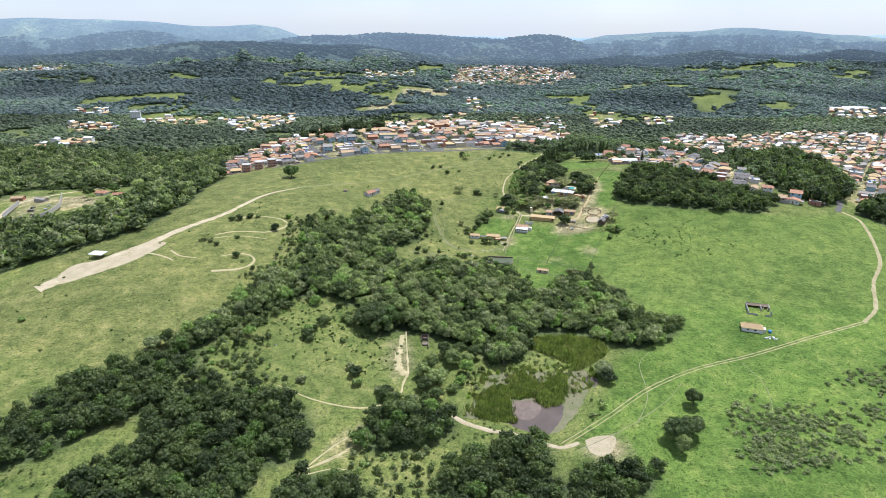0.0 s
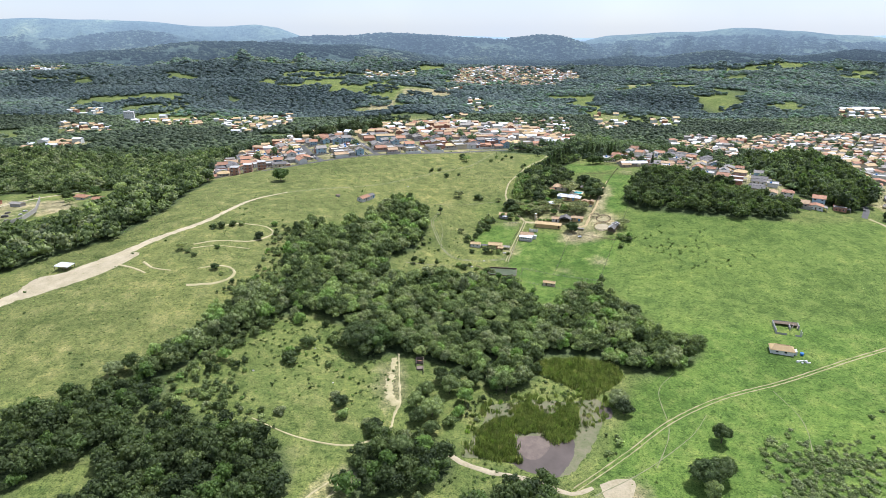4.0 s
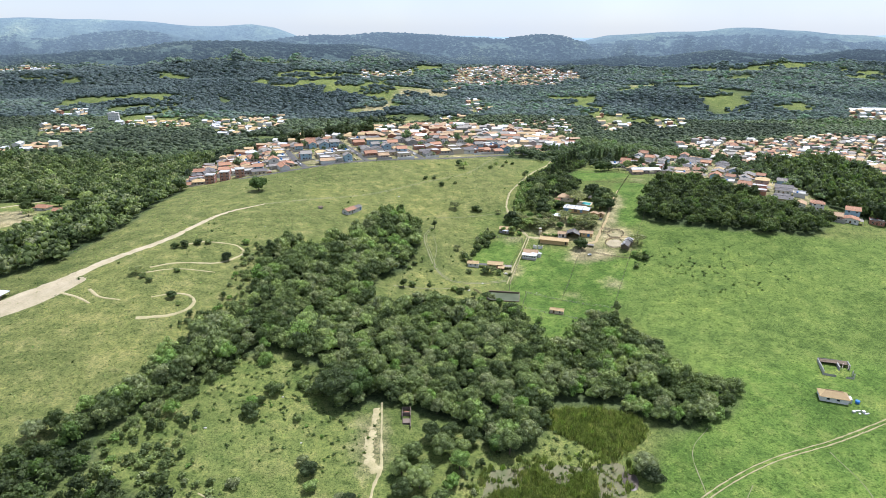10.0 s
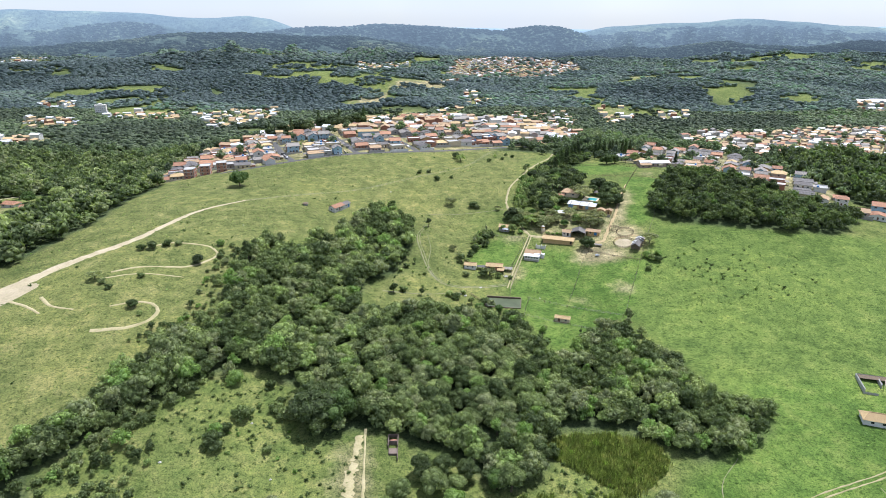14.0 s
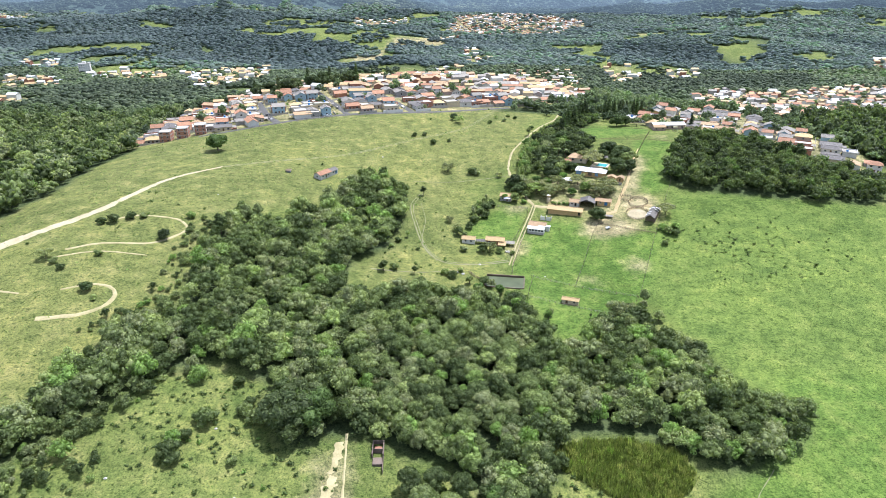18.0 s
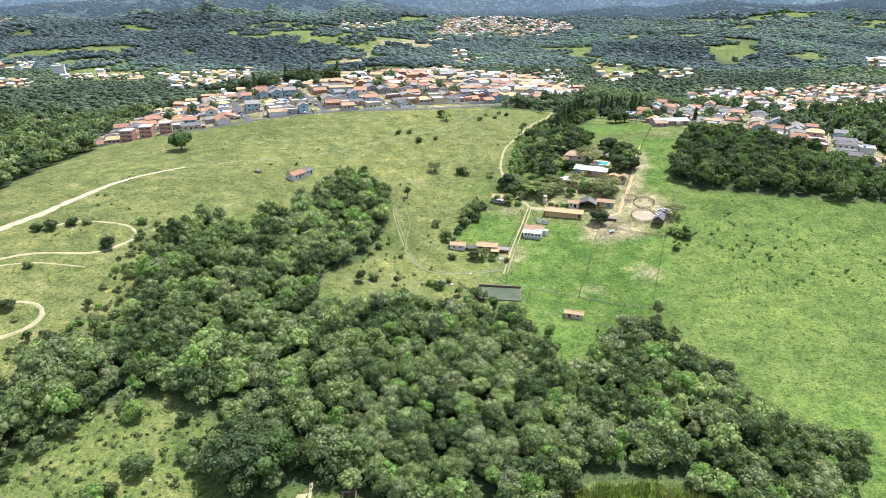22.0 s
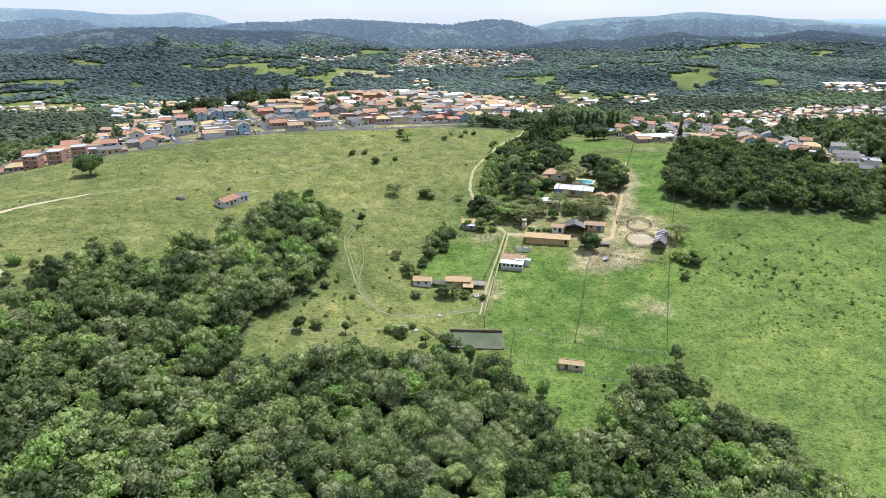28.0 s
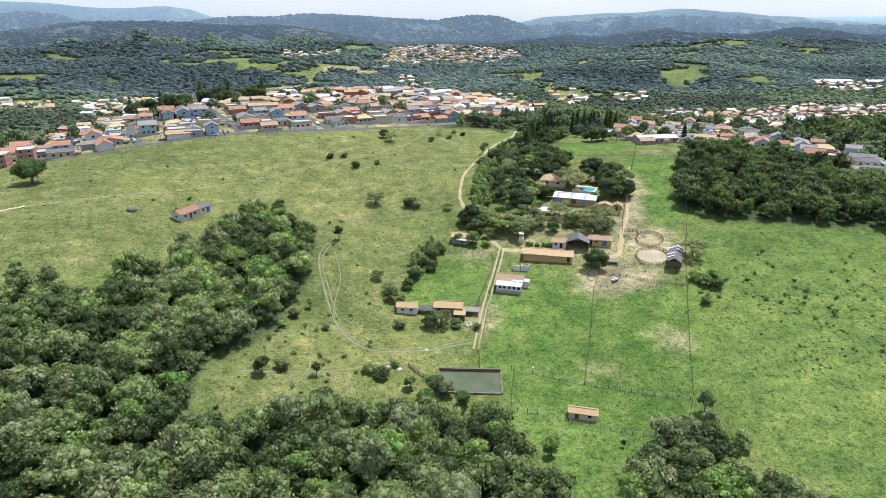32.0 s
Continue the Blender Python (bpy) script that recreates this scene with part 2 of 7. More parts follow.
def turf_material():
    """Open land: pasture, lush paddock, dry grass, bare soil and woodland floor by the layer 'cover'."""
    m, nt, b = shader("turf", 0.95)
    b.inputs["Specular IOR Level"].default_value = 0.08
    at = nt.nodes.new("ShaderNodeAttribute")
    at.attribute_name = "cover"
    sep = nt.nodes.new("ShaderNodeSeparateColor")
    nt.links.new(at.outputs["Color"], sep.inputs[0])
    lushf, dryf, baref, woodf = sep.outputs[0], sep.outputs[1], sep.outputs[2], at.outputs["Alpha"]
    big = noise_tex(nt, 0.018, 5, "World", 0.65)
    mid = noise_tex(nt, 0.11, 5, "World", 0.65)
    fine = noise_tex(nt, 0.9, 4, "World", 0.7)
    past = ramp(nt, mid, [(0.3, (0.076, 0.108, 0.031)), (0.52, (0.127, 0.151, 0.047)), (0.72, (0.205, 0.204, 0.078))])
    lush = ramp(nt, mid, [(0.3, (0.060, 0.110, 0.024)), (0.52, (0.100, 0.153, 0.035)), (0.75, (0.168, 0.203, 0.058))])
    dry = ramp(nt, mid, [(0.28, (0.080, 0.095, 0.034)), (0.5, (0.132, 0.140, 0.051)), (0.7, (0.210, 0.198, 0.085))])
    soil = ramp(nt, mid, [(0.3, (0.135, 0.12, 0.068)), (0.5, (0.245, 0.212, 0.125)), (0.7, (0.40, 0.345, 0.21))])
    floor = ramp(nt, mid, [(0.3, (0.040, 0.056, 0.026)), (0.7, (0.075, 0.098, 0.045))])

    def soft(f, gain=1.6):
        # ragged borders: the layer is pushed about by the middle noise
        a = nt.nodes.new("ShaderNodeMath")
        a.operation = "MULTIPLY_ADD"
        a.use_clamp = True
        c = nt.nodes.new("ShaderNodeMath")
        c.operation = "MULTIPLY_ADD"
        nt.links.new(mid, c.inputs[0])
        c.inputs[1].default_value, c.inputs[2].default_value = 1.4, -0.7 - 0.5 * (gain - 1) / gain
        nt.links.new(f, a.inputs[0])
        a.inputs[1].default_value = gain
        nt.links.new(c.outputs[0], a.inputs[2])
        z = nt.nodes.new("ShaderNodeMath")
        z.operation = "MULTIPLY"
        z.use_clamp = True
        nt.links.new(a.outputs[0], z.inputs[0])
        g = nt.nodes.new("ShaderNodeMath")
        g.operation = "GREATER_THAN"
        nt.links.new(f, g.inputs[0])
        g.inputs[1].default_value = 0.02
        nt.links.new(g.outputs[0], z.inputs[1])
        return z.outputs[0]

    col = mixc(nt, dryf, past, dry)
    col = mixc(nt, soft(lushf), col, lush)
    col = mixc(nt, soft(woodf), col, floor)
    col = mixc(nt, soft(baref), col, soil)
    tussock = noise_tex(nt, 1.7, 5, "World", 0.72)
    col = mixc(nt, 0.6, col, ramp(nt, fine, [(0.3, (0.5, 0.56, 0.46)), (0.5, (0.97, 0.97, 0.95)), (0.7, (1.4, 1.34, 1.25))]), "MULTIPLY")
    col = mixc(nt, 0.8, col, ramp(nt, tussock, [(0.37, (0.30, 0.38, 0.32)), (0.47, (1.0, 1.0, 1.0)), (0.64, (1.5, 1.43, 1.3))]), "MULTIPLY")
    clump = noise_tex(nt, 0.62, 3, "World", 0.6)
    col = mixc(nt, 0.75, col, ramp(nt, clump, [(0.36, (0.38, 0.46, 0.38)), (0.43, (1.0, 1.0, 1.0)), (0.6, (1.0, 1.0, 1.0)), (0.68, (1.3, 1.25, 1.15))]), "MULTIPLY")
    patchy = noise_tex(nt, 0.32, 4, "World", 0.65)
    col = mixc(nt, 0.55, col, ramp(nt, patchy, [(0.36, (0.66, 0.7, 0.64)), (0.5, (1.0, 1.0, 1.0)), (0.64, (1.3, 1.24, 1.18))]), "MULTIPLY")
    col = mixc(nt, 0.7, col, ramp(nt, big, [(0.34, (0.62, 0.68, 0.62)), (0.5, (0.98, 0.98, 0.98)), (0.66, (1.3, 1.22, 1.15))]), "MULTIPLY")
    nt.links.new(col, b.inputs["Base Color"])
    bump(nt, b, tussock, 0.8, 0.35)
    return m


M["turf"] = turf_material()


def hazy_distance_material():
    """Hills on the skyline; the kilometres of bright air before them are painted as bluish emission."""
    m, nt, b = shader("distance", 1.0)
    b.inputs["Specular IOR Level"].default_value = 0.0
    wide = ramp(nt, noise_tex(nt, 0.0021, 7, "World", 0.62), [(0.36, (0.030, 0.044, 0.042)), (0.52, (0.052, 0.070, 0.058)), (0.62, (0.085, 0.105, 0.070)), (0.70, (0.16, 0.17, 0.11))])
    grain = ramp(nt, noise_tex(nt, 0.03, 6, "World", 0.75), [(0.35, (0.35, 0.4, 0.4)), (0.65, (1.5, 1.5, 1.4))])
    nt.links.new(mixc(nt, 0.9, wide, grain, "MULTIPLY"), b.inputs["Base Color"])
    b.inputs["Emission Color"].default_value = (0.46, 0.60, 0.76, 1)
    # painted haze: the emission grows stronger the farther off
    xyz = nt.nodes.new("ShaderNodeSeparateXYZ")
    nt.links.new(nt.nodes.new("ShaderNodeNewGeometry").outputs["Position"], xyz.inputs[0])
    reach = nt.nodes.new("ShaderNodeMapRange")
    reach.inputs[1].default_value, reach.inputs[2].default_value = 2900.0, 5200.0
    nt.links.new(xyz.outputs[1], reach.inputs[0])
    haze_glow = ramp(nt, reach.outputs[0], [(0.0, (0.10,) * 3), (0.24, (0.17,) * 3), (0.55, (0.28,) * 3), (0.76, (0.43,) * 3), (0.87, (0.50,) * 3), (0.96, (0.85,) * 3)])
    nt.links.new(haze_glow, b.inputs["Emission Strength"])
    bump(nt, b, noise_tex(nt, 0.03, 6, "World"), 1.0, 25)
    return m


M["distance"] = hazy_distance_material()

# ---- the lie of the land ----
# heights in metres of broad swells on a square net, from the stream up to the village hill
SWELL = [
    -3.5, -5.7, -2.5, 1.7, 0.5, 0.4, -0.8, 0.7, 0.5,
    1.6, -0.3, 4.8, 0.4, -11.6, -3, -0.4, 3.1, 0.2,
    8.4, 2.9, -0.1, -5.3, 7.7, 5.3, -3.2, 4.6, -2,
    -8.3, -2.9, 22.7, 4.3, -7.4, -0.8, -5.6, 7.5, 4,
    0.1, 3.2, 15.6, 1.9, -10.3, 20.4, 4.1, 4.5, 7.4,
    8.5, -2.9, 0.6, 15.6, 10, 12.2, 7.8, -0.6, -1.5,
    -6.5, -2.5, 14.3, 7.7, 1.5, -8.9, 5.9, 12, 5.7,
    -9, -3.1, 11.4, 5.7, 22.6, 15.1, 1.2, 0.4, 0.4,
    -2.8, -0.6, 6.6, 3.5, 3.5, -0.2, -7.8, -10.1, -5.6,
]
SX = np.tile(np.arange(-400, 501, 112.5), 9)
SY = np.repeat(np.arange(60, 961, 112.5), 9)
SWELL = np.array(SWELL)
# wooded rises before the far hills: x, y, height, half-width across, half-depth
HILLS = [(-950, 2750, 46, 460, 300), (-250, 2900, 45, 300, 260), (-560, 2050, 30, 330, 240), (-1300, 2300, 30, 400, 260), (330, 2750, 30, 260, 300), (780, 1900, 30, 220, 200),
         (1350, 2500, 24, 380, 260), (-120, 1950, 22, 200, 160), (1800, 3200, 30, 480, 300)]
# far ridges: distance, half-depth, and heights of the crest by slope of the bearing (x over y)
RIDGES = [(4900, 430, [(-0.889, 219), (-0.675, 204), (-0.589, 200), (-0.52, 192), (-0.46, 184), (-0.417, 172), (-0.332, 144), (-0.288, 156), (-0.254, 136), (-0.229, 96), (-0.208, 64), (-0.161, -38)]),
          (4450, 260, [(-0.897, 102), (-0.681, 80), (-0.577, 73), (-0.541, 102), (-0.506, 124), (-0.471, 120), (-0.42, 95), (-0.377, 69), (-0.318, 18), (-0.293, -38)]),
          (4300, 300, [(-0.372, -31), (-0.317, 40), (-0.247, 61), (-0.195, 83), (-0.142, 93), (-0.082, 107), (-0.038, 97), (0.0, 90), (0.057, 79), (0.101, 61), (0.154, 26), (0.189, -31)]),
          (4150, 200, [(0.04, -46), (0.066, 37), (0.101, 79), (0.14, 99), (0.179, 82), (0.215, 44), (0.251, -46)]),
          (4650, 480, [(0.102, -28), (0.154, 15), (0.21, 46), (0.249, 84), (0.299, 107), (0.348, 122), (0.413, 134), (0.477, 134), (0.547, 122), (0.598, 107), (0.681, 73), (0.842, 30)]),
          (3400, 300, [(0.146, -43), (0.278, -3), (0.324, -14), (0.382, 8), (0.427, 23), (0.479, 0), (0.542, -14), (0.628, 14), (0.688, 3), (0.804, 3)]),
          (3500, 380, [(-0.822, -31), (-0.689, -14), (-0.6, -2), (-0.511, 22), (-0.423, 45), (-0.352, 68), (-0.291, 74), (-0.247, 68), (-0.195, 54), (-0.126, 39), (-0.056, 16), (0.014, -31)]),
          (5150, 260, [(-0.898, 68), (-0.29, 68), (-0.229, 72), (-0.16, 63), (0.0, 72), (0.101, 76), (0.188, 68), (0.362, 59), (0.536, 59), (0.68, 93), (0.837, 101)])]


def land(x, y):
    """Height of the ground, for numbers or arrays."""
    x, y = np.asarray(x, float), np.asarray(y, float)
    r = np.clip((y - 700) / 700, 0, 1)
    z = -8 - 32 * r * r * (3 - 2 * r)
    for sx, sy, a in zip(SX, SY, SWELL):
        z = z + a * np.exp(-((x - sx) ** 2 + (y - sy) ** 2) / 22050.0)
    far = np.clip((y - 900) / 900, 0, 1) + np.clip((np.abs(x) - 500) / 900, 0, 1)
    far = np.clip(far, 0, 1)
    z = z + far * (9 * np.sin(x * 0.0061 + 0.8) * np.sin(y * 0.0052 + x * 0.0013) + 5 * np.sin(x * 0.013 + y * 0.004) * np.sin(y * 0.011))
    for hx, hy, h, wx, wy in HILLS:
        z = z + 0.88 * h * np.exp(-(((x - hx) / wx) ** 2 + ((y - hy) / wy) ** 2))
    # spurs and gullies break the slopes of the far ridges
    bear = x / np.maximum(y, 400.0)
    spur = 0.30 * np.sin(bear * 61 + 1.3 * np.sin(y * 0.0016)) + 0.22 * np.sin(bear * 137 + y * 0.0011) + 0.12 * np.sin(bear * 290 - y * 0.0021)
    rise = np.zeros_like(z)
    for ry, depth, crest in RIDGES:
        top = np.interp(bear, [c[0] for c in crest], [c[1] for c in crest]) + 40.0
        q = (y - ry) / depth
        rise = np.maximum(rise, top * np.exp(-q * q * (1 + spur * np.clip(np.abs(q), 0, 1))))
    z = z + rise
    # level shelf for the farm pond
    u, v = (x - 41.3) * 0.989 - (y - 418.2) * 0.147, (x - 41.3) * 0.147 + (y - 418.2) * 0.989
    k = np.clip(1 - np.maximum(np.abs(u) - 11.5, np.abs(v) - 7.5) / 7.0, 0, 1)
    k = k * k * (3 - 2 * k)
    return z * (1 - k) + k * -0.9


def lz(x, y):
    return float(land(x, y))


def inside(poly, x, y):
    """Which of the points lie in the polygon."""
    x, y = np.asarray(x, float), np.asarray(y, float)
    odd = np.zeros(x.shape, bool)
    for (ax, ay), (bx, by) in zip(poly, poly[1:] + poly[:1]):
        if ay == by:
            continue
        odd ^= ((ay > y) != (by > y)) & (x < (bx - ax) * (y - ay) / (by - ay) + ax)
    return odd


# woods, as plan outlines
WOOD_MAIN = [(-47, 510), (-29, 525), (-13, 511), (-11, 486), (-19, 440), (-36, 423), (-34, 395), (-16, 396), (1, 405), (28, 409), (44, 399), (56, 377), (57, 366), (66, 367), (88, 391),
             (98, 396), (101, 377), (115, 362), (121, 336), (138, 324), (128, 310), (104, 298), (79, 317), (53, 317), (51, 304), (39, 287), (26, 285), (20, 298), (-10, 310), (-22, 315), (-38, 303), (-48, 318), (-50, 332),
             (-71, 343), (-87, 333), (-108, 308), (-127, 275), (-142, 279), (-122, 318), (-111, 348), (-94, 370), (-98, 400), (-96, 441), (-85, 445), (-77, 436), (-69, 461), (-57, 470)]
WOOD_RIGHT = [(150, 520), (156, 504), (164, 499), (173, 499), (186, 493), (195, 494), (206, 488), (217, 491), (228, 484), (239, 487), (250, 482), (262, 486), (279, 501), (287, 515), (269, 523), (255, 537), (244, 559), (224, 577), (206, 598), (186, 590), (163, 546)]
WOODS_FRONT = [[(-195, 200), (-187, 218), (-180, 231), (-176, 247), (-159, 258), (-141, 275), (-126, 278), (-120, 267), (-130, 254), (-130, 243), (-137, 228), (-150, 215), (-157, 204), (-169, 197), (-190, 182)],
               [(-130, 243), (-117, 256), (-98, 255), (-81, 249), (-71, 246), (-60, 234), (-56, 218), (-63, 208), (-74, 201), (-74, 187), (-66, 150), (-150, 150), (-143, 184), (-134, 202), (-126, 210), (-127, 223), (-129, 232)],
               [(-63, 196), (-52, 203), (-37, 201), (-31, 191), (-28, 165), (-60, 165)],
               [(-41, 228), (-31, 239), (-25, 250), (-12, 254), (4, 248), (6, 238), (3, 229), (-11, 221), (-25, 217), (-36, 218)],
               [(-3, 203), (11, 217), (27, 224), (38, 230), (46, 226), (47, 216), (41, 203), (49, 200), (48, 160), (-8, 160)],
               [(52, 204), (61, 213), (73, 209), (83, 212), (89, 209), (85, 200), (77, 191), (73, 160), (48, 160)]]
# brush beside them
BRUSH = [[(-124, 276), (-107, 285), (-90, 274), (-72, 258), (-62, 244), (-72, 248), (-99, 256), (-118, 257)], [(-43, 212), (-25, 216), (2, 221), (-3, 204), (-6, 165), (-28, 165), (-30, 190)], [(8, 268), (20, 282), (30, 284), (22, 276), (16, 262)], [(66, 244), (72, 256), (78, 258), (78, 248), (70, 238)]]
WOOD_LEFT = [(-420, 300), (-285, 372), (-258, 388), (-213, 412), (-200, 470), (-212, 540), (-212, 590), (-260, 650), (-250, 740), (-300, 900), (-700, 900), (-700, 300)]
WOOD_TOWN = [(302, 645), (330, 690), (372, 720), (430, 745), (415, 661), (395, 596), (378, 559), (343, 510), (321, 509), (309, 529), (303, 549), (314, 598)]
WOOD_CORNER = [(342, 492), (384, 520), (440, 530), (440, 430), (366, 440), (350, 464)]
BAMBOO = [(60, 536), (61, 552), (66, 575), (78, 602), (90, 626), (97, 624), (84, 596), (75, 566), (70, 540)]
WOOD_FARM = [(72, 538), (72, 552), (76, 572), (86, 598), (98, 630), (104, 648), (118, 668), (134, 684), (146, 672), (124, 640), (110, 604), (120, 586), (112, 572), (100, 567), (90, 562), (84, 548)]
# farmland
PADDOCKS = [[(50, 405), (46, 430), (62, 476), (76, 482), (100, 470), (127, 457), (104, 403), (90, 384), (75, 362), (60, 375)],
            [(22, 462), (40, 497), (61, 496), (49, 459)],
            [(128, 500), (139, 548), (150, 590), (176, 583), (163, 546), (147, 505)], [(100, 600), (128, 598), (168, 612), (172, 628), (150, 640), (118, 640)]]
FIELD_RIGHT = [(60, 215), (95, 292), (140, 322), (123, 338), (104, 398), (128, 458), (148, 505), (266, 480), (420, 500), (420, 150), (90, 150)]
MEADOW_RIGHT = [(60, 225), (95, 292), (140, 322), (132, 345), (260, 345), (330, 300), (380, 150), (100, 150)]
HILL_LEFT = [(-270, 280), (-130, 255), (-118, 330), (-98, 372), (-100, 450), (-60, 475), (-50, 515), (-28, 528), (0, 500), (30, 530), (66, 560), (75, 640), (110, 720), (-20, 690), (-140, 640), (-210, 610), (-206, 470), (-260, 385)]
YARD = [(66, 500), (64, 515), (80, 535), (112, 540), (125, 528), (134, 505), (137, 478), (126, 466), (105, 476), (93, 482), (72, 488)]
BARE = [[(96, 468), (108, 472), (112, 483), (98, 480)], [(48, 448), (51, 462), (58, 474), (55, 455)], [(80, 424), (87, 421), (87, 415), (80, 416)], [(86, 474), (100, 476), (109, 466), (105, 459), (90, 464)], [(108, 436), (116, 438), (112, 423), (107, 424)], [(126, 520), (134, 545), (141, 545), (134, 516)],
        [(-25, 309), (-20, 309), (-16.5, 274), (-21, 271), (-27, 273), (-28.5, 291)], [(60, 222), (78, 230), (82, 222), (68, 214)], [(-60, 200), (-40, 228), (-30, 235), (-38, 218)], [(168, 604), (177, 602), (170, 589), (165, 592)],
        [(119, 503), (131, 500), (137, 495), (130, 485), (117, 489)], [(108, 475), (120, 466), (108, 459), (104, 466)], [(95, 472), (105, 468), (101, 461), (94, 465)], [(141, 559), (146, 553), (139, 532), (131, 531)], [(128, 529), (134, 526), (130, 510), (121, 507)], [(53, 500), (62, 501), (59, 490), (54, 493)], [(45, 455), (53, 458), (49, 444), (44, 443)]]
VILLAGE = [(-224, 600), (-150, 616), (-90, 642), (-20, 664), (50, 690), (110, 730), (165, 800), (150, 930), (-60, 940), (-190, 880), (-250, 740)]
VILLAGE_BACK = [(40, 940), (150, 900), (190, 830), (235, 1100), (262, 1390), (120, 1350), (80, 1100)]
TOWN_RIGHT = [(391, 1110), (456, 1150), (541, 1122), (637, 1170), (717, 1200), (860, 1159), (560, 760), (470, 520), (392, 500), (357, 505), (356, 524), (392, 572), (424, 653), (446, 751), (380, 739), (320, 710), (289, 734), (340, 900)]
TOWN_STRIP = [(165, 668), (200, 740), (262, 760), (285, 714), (290, 651), (296, 607), (306, 582), (302, 552), (288, 532), (262, 545), (246, 570), (228, 594), (208, 615), (176, 645)]
FAR_TOWN = [(20, 2400), (148, 2192), (381, 2241), (538, 2532), (560, 2900), (277, 2950), (60, 2700)]
HAMLETS = [[(-790, 1300), (-700, 1310), (-610, 1180), (-690, 1130)], [(-910, 1560), (-839, 1580), (-780, 1470), (-871, 1470)], [(-700, 1420), (-556, 1440), (-480, 1290), (-627, 1300)], [(-497, 1380), (-448, 1480), (-379, 1560), (-310, 1350), (-360, 1110)],
           [(336, 1470), (419, 1500), (381, 1310), (303, 1220)], [(460, 1460), (526, 1430), (490, 1330), (437, 1320)], [(60, 1740), (110, 1790), (118, 1580), (70, 1460)], [(0, 1460), (50, 1470), (48, 1360), (0, 1360)],
           [(-343, 2667), (-119, 2726), (-99, 2500), (-301, 2480)], [(0, 2250), (65, 2270), (60, 2050), (0, 1870)], [(893, 1450), (968, 1590), (1116, 1669), (1100, 1500), (960, 1400)], [(-640, 930), (-560, 970), (-540, 1040), (-640, 1040)], [(-2300, 2980), (-1750, 3000), (-1730, 2850), (-2250, 2820)]]
EARTH = [[(-150, 1880), (20, 2000), (10, 1800), (-122, 1790)], [(-240, 1749), (-130, 1779), (-130, 1590), (-195, 1600)], [(-103, 1392), (-34, 1423), (-30, 1340), (-87, 1315)], [(560, 2100), (700, 2200), (720, 2120), (560, 2040)]]
OPEN_FAR = [[(-659, 2030), (-652, 2466), (-503, 2672), (-309, 2572), (-19, 2199), (20, 1790), (-128, 1780), (-371, 1960)], [(312, 1994), (434, 1894), (424, 1640), (353, 1466), (300, 1500)], [(715, 1869), (854, 1825), (740, 1600), (661, 1560), (667, 1700)], [(606, 2409), (889, 2376), (799, 1900), (489, 1870)],
            [(868, 2960), (1250, 3040), (1779, 3090), (1700, 2900), (1166, 2880), (875, 2900)], [(828, 1651), (950, 1735), (885, 1547), (803, 1529)], [(-1024, 1707), (-774, 1867), (-729, 1764), (-953, 1590)], [(-792, 1630), (-660, 1651), (-607, 1496), (-754, 1511)], [(-620, 1822), (-543, 1786), (-539, 1680)],
            [(1746, 2932), (1956, 2914), (1629, 2408), (1485, 2429)], [(-179, 1455), (-110, 1486), (-20, 1432), (-40, 1310), (-140, 1372)], [(-914, 1275), (-825, 1276), (-736, 1128), (-766, 1043)], [(-240, 1769), (-125, 1790), (-125, 1570), (-200, 1580)], [(-2307, 3047), (-2039, 3070), (-1993, 2928), (-2202, 2924)]]
# old dark forest, its tone also holding cloud shade, and pale gum plantations
FOREST_DARK_SHADED = [[(-1725, 2881), (-669, 2796), (-484, 2367), (-218, 1843), (-213, 1582), (-633, 1566), (-1203, 1817), (-1485, 2243)], [(543, 1393), (735, 1400), (617, 1180), (471, 1163)], [(-832, 3100), (627, 3100), (590, 2990), (-192, 2782)]]
GUMS = [[(-1700, 3100), (-20, 3100), (-250, 2800), (-675, 2824), (-1442, 2900)], [(700, 2500), (1500, 2700), (1400, 2200), (900, 2000)]]
VALLEY = [(-400, 480), (-340, 485), (-283, 505), (-280, 575), (-330, 640), (-440, 640), (-450, 560)]
VALLEY_BARE = [[(-385, 592), (-360, 606), (-320, 556), (-345, 536)], [(-430, 600), (-400, 560), (-375, 500), (-365, 498), (-385, 560), (-400, 610)]]


def spaced(near0, near1, step, out0, out1, grow):
    mid = list(np.arange(near0, near1 + 0.1, step))
    lo, s = [near0], step
    while lo[-1] > out0:
        s *= grow
        lo.append(lo[-1] - s)
    hi, s = [near1], step
    while hi[-1] < out1:
        s *= grow
        hi.append(hi[-1] + min(s, 60 if hi[-1] < 3300 else 120))
    return np.array(lo[:0:-1] + mid + hi[1:])


def grid_mesh(name, xs, ys, material, z=None, drop=0.0):
    X, Y = np.meshgrid(xs, ys)
    Z = (land(X, Y) if z is None else z(X, Y)) - drop
    nx, ny = len(xs), len(ys)
    co = np.stack([X, Y, Z], -1).reshape(-1, 3)
    i = (np.arange(ny - 1)[:, None] * nx + np.arange(nx - 1)[None, :]).reshape(-1)
    quads = np.stack([i, i + 1, i + 1 + nx, i + nx], -1)
    me = raw_mesh(name, co, quads, material)
    me.polygons.foreach_set("use_smooth", np.ones(len(quads), bool))
    return me, X, Y


